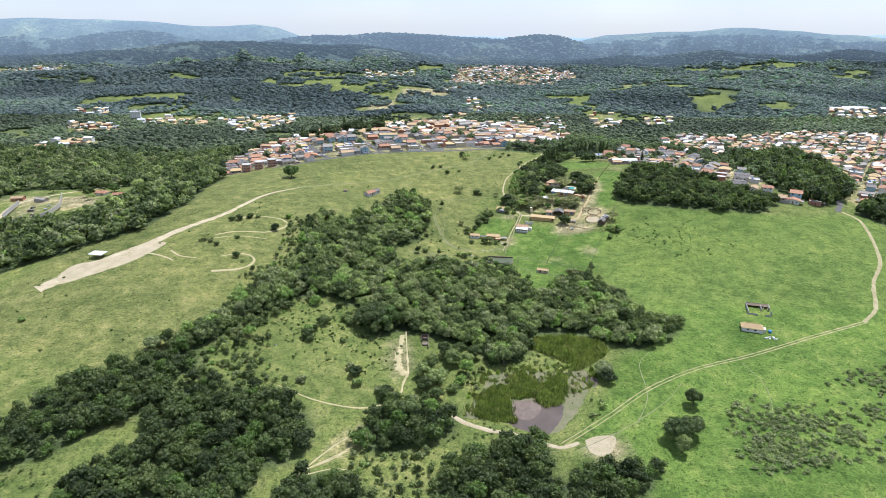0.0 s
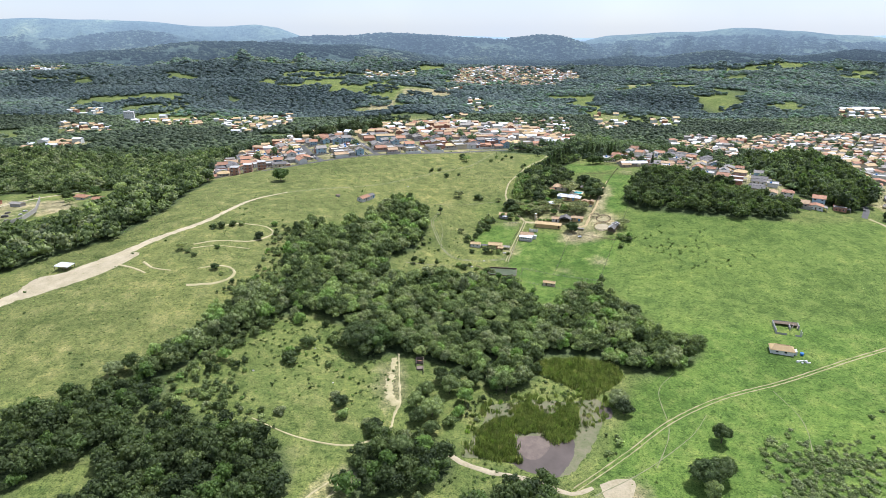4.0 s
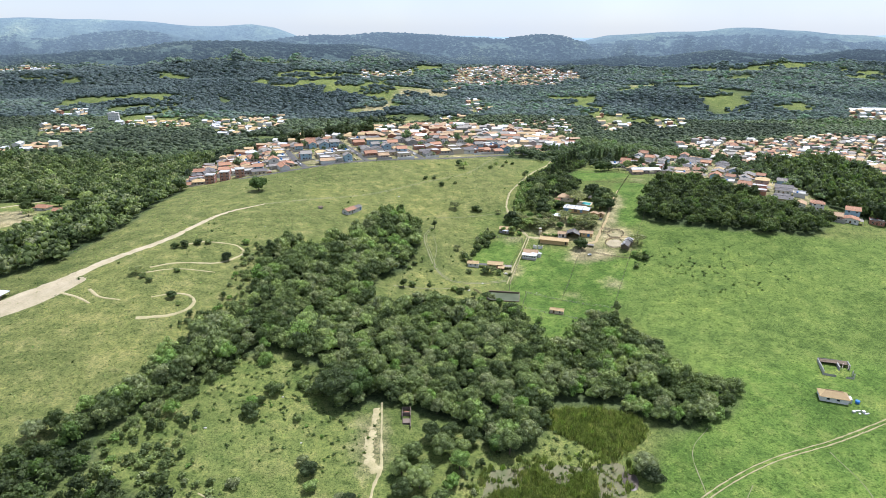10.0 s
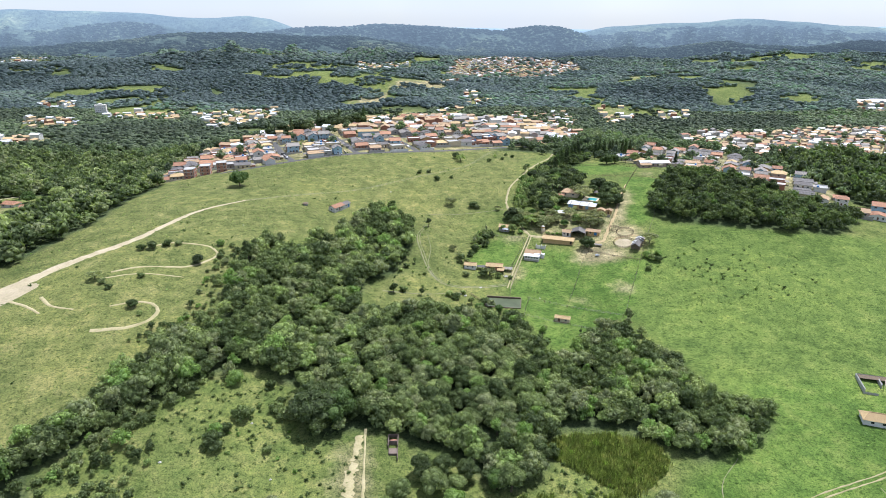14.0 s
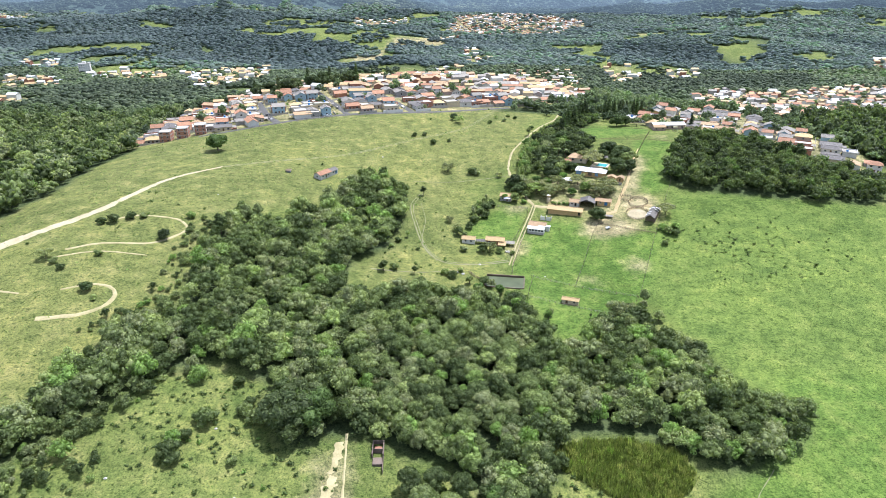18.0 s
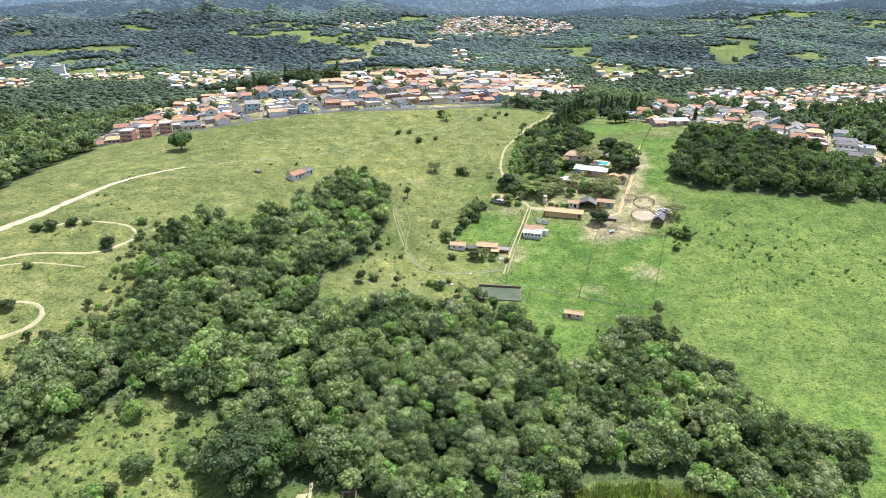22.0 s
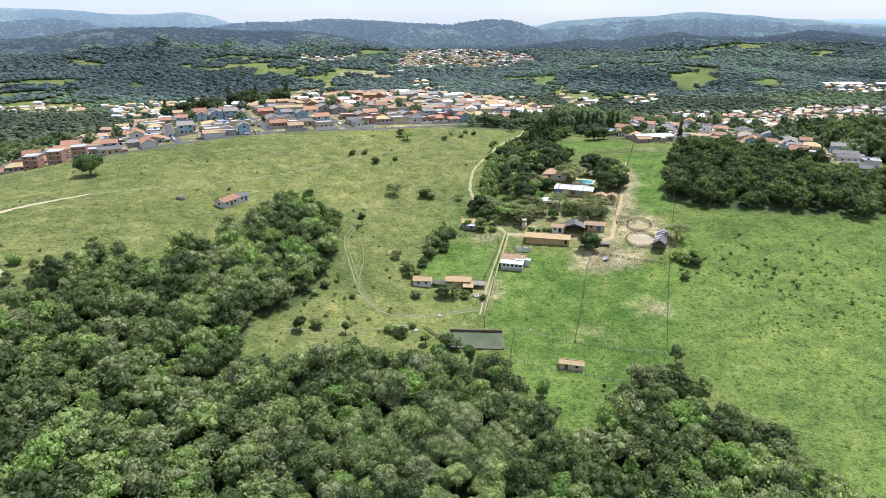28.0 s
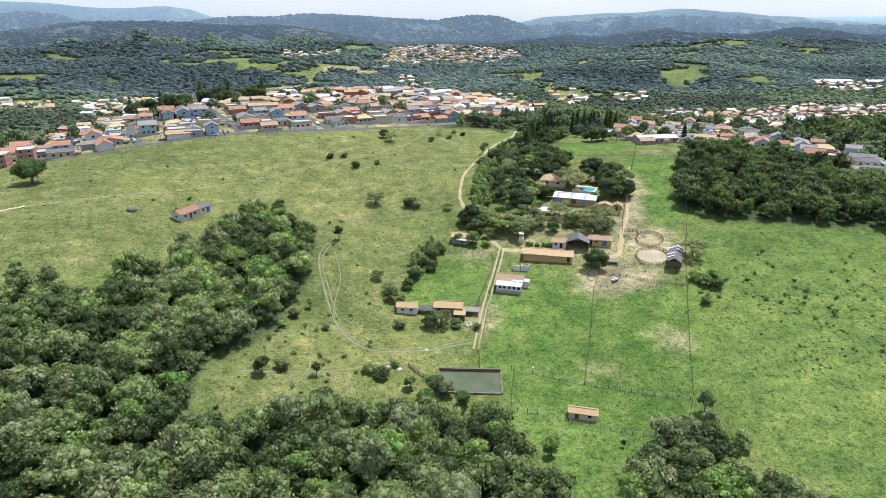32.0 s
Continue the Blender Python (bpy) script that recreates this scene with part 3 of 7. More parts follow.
def raw_mesh(name, co, faces, material):
    """A mesh from arrays: points (n, 3) and faces (m, 3) or (m, 4)."""
    me = bpy.data.meshes.new(name)
    k = faces.shape[1]
    me.vertices.add(len(co))
    me.vertices.foreach_set("co", np.ascontiguousarray(co, np.float32).reshape(-1))
    me.loops.add(faces.size)
    me.loops.foreach_set("vertex_index", np.ascontiguousarray(faces, np.int32).reshape(-1))
    me.polygons.add(len(faces))
    me.polygons.foreach_set("loop_start", np.arange(0, faces.size, k, dtype=np.int32))
    me.materials.append(material)
    me.update(calc_edges=True)
    return me


XS = spaced(-280, 350, 4.5, -5600, 5600, 1.075)
YS = spaced(170, 710, 4.5, -700, 5500, 1.07)
# the pasture sheet runs on under the far hills
ground_mesh, GX_, GY_ = grid_mesh("ground", XS, YS, M["turf"], z=lambda x, y: land(x, y) - 70 * np.clip((y - 3150) / 300, 0, 1))
rs = np.random.RandomState(5)
jx, jy = GX_ + rs.normal(0, 1.0, GX_.shape), GY_ + rs.normal(0, 1.0, GX_.shape)
cover = np.zeros(GX_.shape + (4,), np.float32)
for poly in PADDOCKS + [FIELD_RIGHT]:
    cover[..., 0] = np.maximum(cover[..., 0], inside(poly, jx, jy) * (1.0 if poly is not FIELD_RIGHT else 0.55))
cover[..., 0] = np.maximum(cover[..., 0], inside(MEADOW_RIGHT, jx, jy) * 0.8)
for poly in OPEN_FAR:
    cover[..., 0] = np.maximum(cover[..., 0], inside(poly, jx, jy) * 0.15)
cover[..., 1] = inside(HILL_LEFT, jx, jy) * 0.62
cover[..., 1] = np.maximum(cover[..., 1], ((GX_ > -30) & (GX_ < 30) & (GY_ > 400) & (GY_ < 520)) * 0.5)
cover[..., 2] = inside(YARD, jx, jy) * 0.42
for poly in BARE:
    cover[..., 2] = np.maximum(cover[..., 2], inside(poly, jx, jy) * 0.95)
for poly in EARTH + VALLEY_BARE:
    cover[..., 2] = np.maximum(cover[..., 2], inside(poly, jx, jy) * 0.9)
for poly in [VILLAGE, VILLAGE_BACK, TOWN_RIGHT, TOWN_STRIP, FAR_TOWN] + HAMLETS:
    cover[..., 2] = np.maximum(cover[..., 2], inside(poly, jx, jy) * (0.34 if poly in HAMLETS else 0.62))
far_wild = (GY_ > 690) | (np.abs(GX_ - 40) > 330)
for poly in OPEN_FAR + [VILLAGE, VILLAGE_BACK, TOWN_RIGHT, TOWN_STRIP, FAR_TOWN, VALLEY] + HAMLETS:
    far_wild &= ~inside(poly, GX_, GY_)
glade = np.sin(GX_ * 0.009 + 1.3 * np.sin(GY_ * 0.006)) * np.sin(GY_ * 0.011 + GX_ * 0.003)
far_wild &= ~((glade > 0.6) & (GY_ > 1000))
cover[..., 3] = far_wild * 0.9
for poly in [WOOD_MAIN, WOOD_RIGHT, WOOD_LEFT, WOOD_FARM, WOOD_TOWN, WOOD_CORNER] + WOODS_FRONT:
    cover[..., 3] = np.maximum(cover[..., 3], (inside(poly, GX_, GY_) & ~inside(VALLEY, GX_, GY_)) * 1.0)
for _ in range(2):
    c2 = cover.copy()
    c2[1:-1, 1:-1] = (2 * cover[1:-1, 1:-1] + cover[:-2, 1:-1] + cover[2:, 1:-1] + cover[1:-1, :-2] + cover[1:-1, 2:]) / 6
    cover = c2
layer = ground_mesh.attributes.new("cover", "FLOAT_COLOR", "POINT")
layer.data.foreach_set("color", cover.reshape(-1))
ground = tagged(new("ground", ground_mesh), "rolling pasture and woodland ground with green and dry grass", "ground", kind="structure")
# skyline hills, with haze painted in as emission
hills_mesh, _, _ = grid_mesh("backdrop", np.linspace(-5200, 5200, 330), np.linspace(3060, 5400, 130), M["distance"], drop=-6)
tagged(new("backdrop", hills_mesh), "wooded hills on the horizon with blue haze painted as glow", "hills", kind="structure")

# ---- building tools ----
class Shape:
    """Collects corners and faces of one part."""

    def __init__(self):
        self.v, self.f = [], []

    def box(self, x0, x1, y0, y1, z0, z1):
        n = len(self.v)
        self.v += [(x0, y0, z0), (x1, y0, z0), (x1, y1, z0), (x0, y1, z0), (x0, y0, z1), (x1, y0, z1), (x1, y1, z1), (x0, y1, z1)]
        self.f += [tuple(n + i for i in q) for q in ((3, 2, 1, 0), (4, 5, 6, 7), (0, 1, 5, 4), (1, 2, 6, 5), (2, 3, 7, 6), (3, 0, 4, 7))]
        return self

    def slab(self, a, b, c, d, t=0.12):
        """A plate with the four upper corners given, t thick."""
        n = len(self.v)
        nn = (Vector(b) - Vector(a)).cross(Vector(d) - Vector(a)).normalized() * t
        self.v += [tuple(Vector(p) - nn) for p in (a, b, c, d)] + [tuple(p) for p in (a, b, c, d)]
        self.f += [tuple(n + i for i in q) for q in ((3, 2, 1, 0), (4, 5, 6, 7), (0, 1, 5, 4), (1, 2, 6, 5), (2, 3, 7, 6), (3, 0, 4, 7))]
        return self

    def prism(self, pts, axis, lo, hi):
        """A flat outline drawn out along x or y; the outline is (other, z)."""
        n, k = len(self.v), len(pts)
        for e in (lo, hi):
            self.v += [(e, p, q) if axis == "x" else (p, e, q) for p, q in pts]
        self.f += [tuple(n + i for i in range(k))[::-1], tuple(n + k + i for i in range(k))]
        self.f += [(n + i, n + (i + 1) % k, n + k + (i + 1) % k, n + k + i) for i in range(k)]
        return self

    def wire(self, pts, w=0.035):
        """One thin continuous strand through the points."""
        n = len(self.v)
        for p in pts:
            self.v += [(p.x - w / 2, p.y - w / 2, p.z), (p.x, p.y, p.z + w / 2), (p.x + w / 2, p.y + w / 2, p.z), (p.x, p.y, p.z - w / 2)]
        for i in range(len(pts) - 1):
            a = n + 4 * i
            self.f += [(a + j, a + (j + 1) % 4, a + 4 + (j + 1) % 4, a + 4 + j) for j in range(4)]
        return self

    def tube(self, x, y, z0, z1, r0, r1=None, k=10, lean=(0, 0)):
        r1 = r0 if r1 is None else r1
        n = len(self.v)
        for z, r, o in ((z0, r0, 0), (z1, r1, 1)):
            self.v += [(x + o * lean[0] + r * math.cos(2 * math.pi * i / k), y + o * lean[1] + r * math.sin(2 * math.pi * i / k), z) for i in range(k)]
        self.f += [(n + i, n + (i + 1) % k, n + k + (i + 1) % k, n + k + i) for i in range(k)]
        self.f += [tuple(range(n + k - 1, n - 1, -1)), tuple(range(n + k, n + 2 * k))]
        return self

    def beam(self, a, b, w=0.08):
        """A square bar from a to b."""
        a, b = Vector(a), Vector(b)
        d = (b - a).normalized()
        s = d.cross(Vector((0, 0, 1)))
        s = (s if s.length > 0.01 else Vector((1, 0, 0))).normalized() * w / 2
        u = s.cross(d).normalized() * w / 2
        n = len(self.v)
        for p in (a, b):
            self.v += [tuple(p + q) for q in (s + u, u - s, -s - u, s - u)]
        self.f += [(n, n + 1, n + 2, n + 3)[::-1], (n + 4, n + 5, n + 6, n + 7)] + [(n + i, n + (i + 1) % 4, n + 4 + (i + 1) % 4, n + 4 + i) for i in range(4)]
        return self

    def mesh(self, name, material, smooth=False):
        me = bpy.data.meshes.new(name)
        me.from_pydata(self.v, [], self.f)
        me.materials.append(M[material] if isinstance(material, str) else material)
        bm = bmesh.new()
        bm.from_mesh(me)
        bmesh.ops.recalc_face_normals(bm, faces=bm.faces)
        bm.to_mesh(me)
        bm.free()
        if smooth:
            me.polygons.foreach_set("use_smooth", [True] * len(me.polygons))
        me.update()
        return me


def part(name, shape, material, parent, label="", smooth=False):
    me = shape.mesh(name, material, smooth) if isinstance(shape, Shape) else shape
    ob = new(name, me)
    ob.parent = parent
    if label:
        ob["label"] = label
    return ob


def thing(name, m, label, category, group="", kind=""):
    ob = new(name)
    ob.matrix_basis = m
    ob.empty_display_size = 0.5
    return tagged(ob, label, category, group, kind)


def at(x, y, turn=0.0, dz=0.0):
    """On the ground at x, y, turned by so many degrees."""
    return pose(x, y, lz(x, y) + dz, 0, 0, turn)


def smooth_line(pts, step=2.5):
    """A soft curve through plan points, sampled evenly."""
    p = [Vector(q) for q in pts]
    p = [2 * p[0] - p[1]] + p + [2 * p[-1] - p[-2]]
    out = []
    for i in range(1, len(p) - 2):
        n = max(2, int((p[i + 1] - p[i]).length / step))
        for k in range(n):
            t = k / n
            out.append(0.5 * (2 * p[i] + (p[i + 1] - p[i - 1]) * t + (2 * p[i - 1] - 5 * p[i] + 4 * p[i + 1] - p[i + 2]) * t * t + (3 * p[i] - p[i - 1] - 3 * p[i + 1] + p[i + 2]) * t ** 3))
    return out + [p[-2]]


def ribbon(pts, w0, w1, lift=0.07, offset=0.0, ragged=0.25, seed=1, step=2.5):
    """A strip of worn ground draped on the land; its borders wander and sink in."""
    line, rnd = smooth_line(pts, step), random.Random(seed)
    co, faces = [], []
    n = len(line)
    for i, q in enumerate(line):
        d = (line[min(i + 1, n - 1)] - line[max(i - 1, 0)]).normalized()
        s = Vector((d.y, -d.x))
        w = (w0 + (w1 - w0) * i / (n - 1)) / 2
        c = q + s * offset
        a, b = w * (1 + rnd.uniform(-ragged, ragged)), w * (1 + rnd.uniform(-ragged, ragged))
        for e, h in ((-a, -0.12), (-a * 0.8, lift), (0, lift), (b * 0.8, lift), (b, -0.12)):
            x, y = c.x + s.x * e, c.y + s.y * e
            co.append((x, y, lz(x, y) + h))
        if i:
            k = 5 * i
            faces += [(k - 5 + j, k - 4 + j, k + 1 + j, k + j) for j in range(4)]
    return np.array(co), np.array(faces)


def strip_mesh(name, material, *strips):
    co, fa, n = [], [], 0
    for c, f in strips:
        co.append(c)
        fa.append(f + n)
        n += len(c)
    me = raw_mesh(name, np.concatenate(co), np.concatenate(fa), M[material])
    me.polygons.foreach_set("use_smooth", np.ones(len(me.polygons), bool))
    return me


def patch(poly, lift=0.05, step=2.0, seed=3, level=None):
    """A filled plan outline laid on the land or level at a height, with a slightly wavy border."""
    line = smooth_line([Vector(p) for p in poly] + [Vector(poly[0])], step)[:-1]
    rnd = random.Random(seed)
    c = sum(line, Vector((0, 0))) / len(line)
    co, k = [(c.x, c.y)], len(line)
    rings = 4
    wob = [1 + rnd.uniform(-0.03, 0.03) for _ in line]
    for r in range(1, rings + 1):
        co += [tuple(c + (q - c) * (r / rings * (wob[i] if r == rings else 1))) for i, q in enumerate(line)]
    tri = [(0, 1 + i, 1 + (i + 1) % k) for i in range(k)]
    quads = [(1 + (r - 1) * k + i, 1 + r * k + i, 1 + r * k + (i + 1) % k, 1 + (r - 1) * k + (i + 1) % k) for r in range(1, rings) for i in range(k)]
    s = Shape()
    s.v = [(x, y, level if level is not None else lz(x, y) + (lift if i <= (rings - 1) * k else -0.05)) for i, (x, y) in enumerate(co)]
    s.f = tri + quads
    return s

# ---- tracks, roads and water ----
def track(name, label, material, *strips, category="track"):
    return tagged(new(name, strip_mesh(name, material, *strips)), label, category, kind="structure")


TRACK = [(-240, 334), (-236, 339), (-224, 357), (-199, 382), (-180, 410), (-161, 437), (-145, 486), (-124, 515), (-93, 536), (-55, 558), (-13, 594), (27, 626), (48, 668), (58, 690)]
track("dirt_track", "pale worn dirt track climbing over the pasture hill", "dirt_pale", ribbon(TRACK[:5], 13, 6.5, seed=2), ribbon(TRACK[4:8], 6, 1.6, seed=3))
track("hill_path", "faint trodden double path over the pasture hill", "straw", ribbon(TRACK[7:], 0.6, 0.4, seed=4, offset=-0.7, lift=0.03, ragged=0.6), ribbon(TRACK[7:], 0.6, 0.4, seed=5, offset=0.8, lift=0.03, ragged=0.6))
track("loop_path", "narrow bare dirt riding loops in the dry pasture", "dirt", ribbon([(-190, 372), (-180, 368), (-170, 362)], 1.8, 1.2, seed=6), ribbon([(-177, 375), (-168, 368), (-157, 366)], 2.2, 1.0, seed=7),
      ribbon([(-156, 399), (-143, 406), (-124, 410), (-116, 419), (-113, 427), (-118, 434), (-125, 436), (-140, 435), (-148, 429)], 1.8, 1.4, seed=8),
      ribbon([(-143, 352), (-130, 356), (-123, 362), (-121.5, 370), (-126, 375), (-134, 375), (-143, 370)], 2.8, 1.2, seed=9), ribbon([(-158, 392), (-142, 399), (-121, 400)], 1.2, 0.8, seed=10))
RTRACK = [(53, 225), (78, 244), (103, 264), (132, 280), (166, 292), (210, 311), (248, 326), (265, 342), (284, 374), (306, 402), (325, 443), (336, 475), (333, 493)]
track("farm_track", "two pale wheel ruts of a dirt farm track across green grass", "dirt", ribbon(RTRACK[:7], 0.5, 0.7, seed=11, offset=-0.9, ragged=0.6), ribbon(RTRACK[:7], 0.5, 0.7, seed=12, offset=0.9, ragged=0.5), ribbon(RTRACK[6:], 2.6, 3.0, seed=13))
track("foot_path", "faint trodden paths across green grass", "straw", ribbon([(60, 222), (83, 235), (108, 254), (120, 268)], 0.5, 0.3, seed=14, ragged=0.6), ribbon([(88, 236), (100, 258), (104, 285), (116, 300)], 0.4, 0.3, seed=15, ragged=0.6), ribbon([(135, 205), (150, 235), (160, 262), (158, 285)], 0.5, 0.3, seed=16, ragged=0.6), ribbon([(150, 235), (168, 228), (190, 215)], 0.4, 0.3, seed=17, ragged=0.6))
track("pond_road", "short pale dirt road along the edge of a marsh", "dirt_pale", ribbon([(4, 244), (9, 239), (20, 234), (36, 230), (51, 223), (60, 226)], 3.2, 2.2, seed=18))
track("dirt_strip", "eroded sandy footpath strip on a grassy slope", "dirt", ribbon([(-21, 313), (-19.5, 295), (-18, 275), (-20, 265), (-21, 256), (-25, 247)], 0.9, 1.5, seed=19, ragged=0.6), ribbon([(-23.5, 309), (-22.5, 303), (-24, 296)], 3.2, 1.6, seed=54, ragged=0.8, step=1.2), ribbon([(-22, 295), (-24, 288), (-22.5, 280), (-20, 272)], 3.0, 5.2, seed=55, ragged=0.7, step=1.2), ribbon([(-26, 250), (-38, 245), (-59, 248), (-80, 257)], 1.3, 0.7, seed=20),
      ribbon([(-64, 190), (-54, 208), (-45, 221), (-34, 232)], 1.4, 0.5, seed=21), ribbon([(-56, 204), (-43, 214), (-36, 228)], 0.9, 0.5, seed=22), ribbon([(-58, 200), (-44, 206), (-37, 204)], 0.9, 0.5, seed=23), *[ribbon([(-57 + 1.5 * k, 203 + 1.2 * k), (-49 + 2 * k, 210 + 1.6 * k), (-40 + 1.6 * k, 214 + 3.5 * k)], 0.5, 0.3, seed=56 + k, ragged=0.6) for k in range(4)])
track("farm_lane", "pale two-rut farm lane between paddock fences", "dirt", ribbon([(46, 436), (49.3, 448), (54.1, 463.8), (62, 486.7), (66, 499)], 0.8, 0.9, seed=24, offset=-0.9), ribbon([(66, 499), (62, 512), (59, 523), (55, 547), (60, 576), (72, 603), (88, 636), (104, 664), (112, 690)], 1.9, 1.6, seed=53, ragged=0.5),
      ribbon([(46, 436), (49.3, 448), (54.1, 463.8), (62, 486.7), (66, 499)], 0.75, 0.8, seed=25, offset=0.8), ribbon([(66, 499), (75, 496.5), (85, 492.3)], 3.4, 2.0, seed=26))
track("yard_path", "orange clay path past the stables", "clay", ribbon([(104, 484), (110.7, 485.5), (116.4, 497.9), (122, 509), (127.6, 521.7), (136, 545), (147, 570)], 2.6, 0.8, seed=27, ragged=0.35), ribbon([(118, 486), (126, 489), (133, 488)], 3.5, 2.0, seed=28))
track("cow_path", "faint trodden cattle paths in dry grass", "straw", ribbon([(46, 440), (30, 436), (12, 436), (2, 447), (-4, 470), (-8, 495), (-3, 512)], 0.9, 0.6, seed=29, ragged=0.5), ribbon([(46, 440), (30, 436), (12, 436), (2, 447), (-4, 470), (-8, 495), (-3, 512)], 0.6, 0.4, seed=60, offset=1.5, ragged=0.6), ribbon([(8, 437), (0, 455), (1, 480), (-2, 500)], 0.5, 0.3, seed=30), ribbon([(-8, 528), (15, 530), (40, 536), (56, 540)], 0.5, 0.5, seed=31),
      ribbon([(-24, 421), (0, 424), (20, 430)], 0.9, 0.4, seed=34))
track("village_street", "grey asphalt street between village houses", "asphalt", ribbon([(-172, 606), (-150, 612), (-120, 626), (-90, 640), (-55, 652), (-17, 662), (20, 676), (70, 704)], 6.0, 5.0, seed=32, ragged=0.05), ribbon([(-14, 664), (-28, 690), (-44, 720), (-62, 760), (-80, 800)], 6.5, 6.0, seed=33, ragged=0.05),
      ribbon([(-118, 628), (-132, 655), (-146, 690), (-160, 730)], 6.5, 6, seed=35, ragged=0.05), ribbon([(-66, 649), (-80, 680), (-98, 720), (-112, 756)], 6, 6, seed=36, ragged=0.05), ribbon([(-150, 690), (-92, 700), (-40, 712), (40, 740)], 6, 5, seed=37, ragged=0.05), category="street")
track("town_street", "asphalt street of a small town among roofs", "asphalt", ribbon([(330, 494), (350, 530), (352, 600), (380, 680), (440, 760)], 5, 6, seed=38, ragged=0.05), ribbon([(250, 640), (330, 690), (420, 740), (520, 860), (600, 960)], 6, 6, seed=39, ragged=0.05), category="street")

tagged(part("pond", Shape().slab((31.6, 413.8, -0.7), (49.4, 411.1, -0.7), (51.0, 422.2, -0.7), (33.2, 424.8, -0.7), 0.2), "pond_water", None), "murky green rectangular farm pond", "pond", kind="structure")
tagged(part("marsh_mud", patch([(6, 240), (11, 252), (17, 263), (22, 277), (34, 280), (46, 282), (64, 281), (76, 283), (80, 275), (75, 264), (69, 251), (61, 239), (51, 229), (35, 233), (22, 239)], lift=0.07), "mud", None), "wet olive brown mud of a reedy marsh", "mud", kind="structure")
tagged(part("marsh_water", patch([(29, 252), (36, 256), (44, 257), (48, 252), (60, 255), (58, 242), (51, 233), (45, 230), (37, 233), (30, 237)], lift=0.12), "bog_water", None), "brown shallow water of a reedy marsh", "marsh", kind="structure")
tagged(part("marsh_silt", patch([(30, 254), (43, 256.5), (49, 250), (42, 240), (34, 241)], lift=0.17), "silt", None), "grey brown silt bank rising from the marsh water", "silt", kind="structure")
tagged(part("dirt_apron", patch([(-240, 337), (-238, 362), (-226, 366), (-213, 371), (-199, 380), (-186, 391), (-180, 388), (-187, 373), (-197, 359), (-215, 345), (-229, 336)], lift=0.085), "dirt_pale", None), "wide pale bare dirt apron at the foot of the track", "dirt", kind="structure")
tagged(part("sand_pit", patch([(62, 228), (70, 231), (78, 230), (74, 220), (68, 217), (63, 220)], lift=0.06), "dirt_pale", None), "small pale dug sand pit in grass", "sand", kind="structure")
tagged(part("marsh_pool", patch([(72, 274), (77, 278), (79, 272), (77, 266), (73, 267)], lift=0.14), "bog_water", None), "small brown pool in wet grass", "marsh", kind="structure")
bank = thing("pond_wall", pose(0, 0, 0), "low weathered concrete wall round a farm pond", "wall", kind="structure")
part("wall_back", Shape().slab((33, 424.7, 0.25), (51.3, 422.1, 0.25), (51.4, 422.7, 0.25), (33.1, 425.3, 0.25), 1.6), "timber", bank, "dark soil-stained back wall")
part("wall_side", Shape().slab((51.0, 422.2, -0.3), (49.4, 411.0, -0.45), (49.9, 410.9, -0.45), (51.5, 422.1, -0.3), 1.0), "silt", bank)
part("wall_front", Shape().slab((49.4, 411.1, -0.5), (31.6, 413.8, -0.5), (31.5, 413.4, -0.5), (49.3, 410.7, -0.5), 1.0), "silt", bank)
part("wall_end", Shape().slab((31.6, 413.8, -0.5), (33.2, 424.8, -0.4), (32.8, 424.9, -0.4), (31.2, 413.9, -0.5), 1.0), "silt", bank)
track("valley_lane", "pale dirt lane between walled yards in the side valley", "dirt_pale", ribbon([(-377, 470), (-386, 496), (-400, 530), (-412, 572), (-398, 608), (-370, 640), (-340, 668)], 5, 4, seed=52))

# ---- trees ----
def ico(sub=1):
    t = (1 + 5 ** 0.5) / 2
    v = [Vector(p).normalized() for p in ((-1, t, 0), (1, t, 0), (-1, -t, 0), (1, -t, 0), (0, -1, t), (0, 1, t), (0, -1, -t), (0, 1, -t), (t, 0, -1), (t, 0, 1), (-t, 0, -1), (-t, 0, 1))]
    f = [(0, 11, 5), (0, 5, 1), (0, 1, 7), (0, 7, 10), (0, 10, 11), (1, 5, 9), (5, 11, 4), (11, 10, 2), (10, 7, 6), (7, 1, 8), (3, 9, 4), (3, 4, 2), (3, 2, 6), (3, 6, 8), (3, 8, 9), (4, 9, 5), (2, 4, 11), (6, 2, 10), (8, 6, 7), (9, 8, 1)]
    return np.array([tuple(p) for p in v]), np.array(f)


ICO_V, ICO_F = ico()
OCT_V = np.array([(1, 0, 0), (0, 1, 0), (-1, 0, 0), (0, -1, 0), (0, 0, 1), (0, 0, -1)], float)
OCT_F = np.array([(0, 1, 4), (1, 2, 4), (2, 3, 4), (3, 0, 4), (1, 0, 5), (2, 1, 5), (3, 2, 5), (0, 3, 5)])


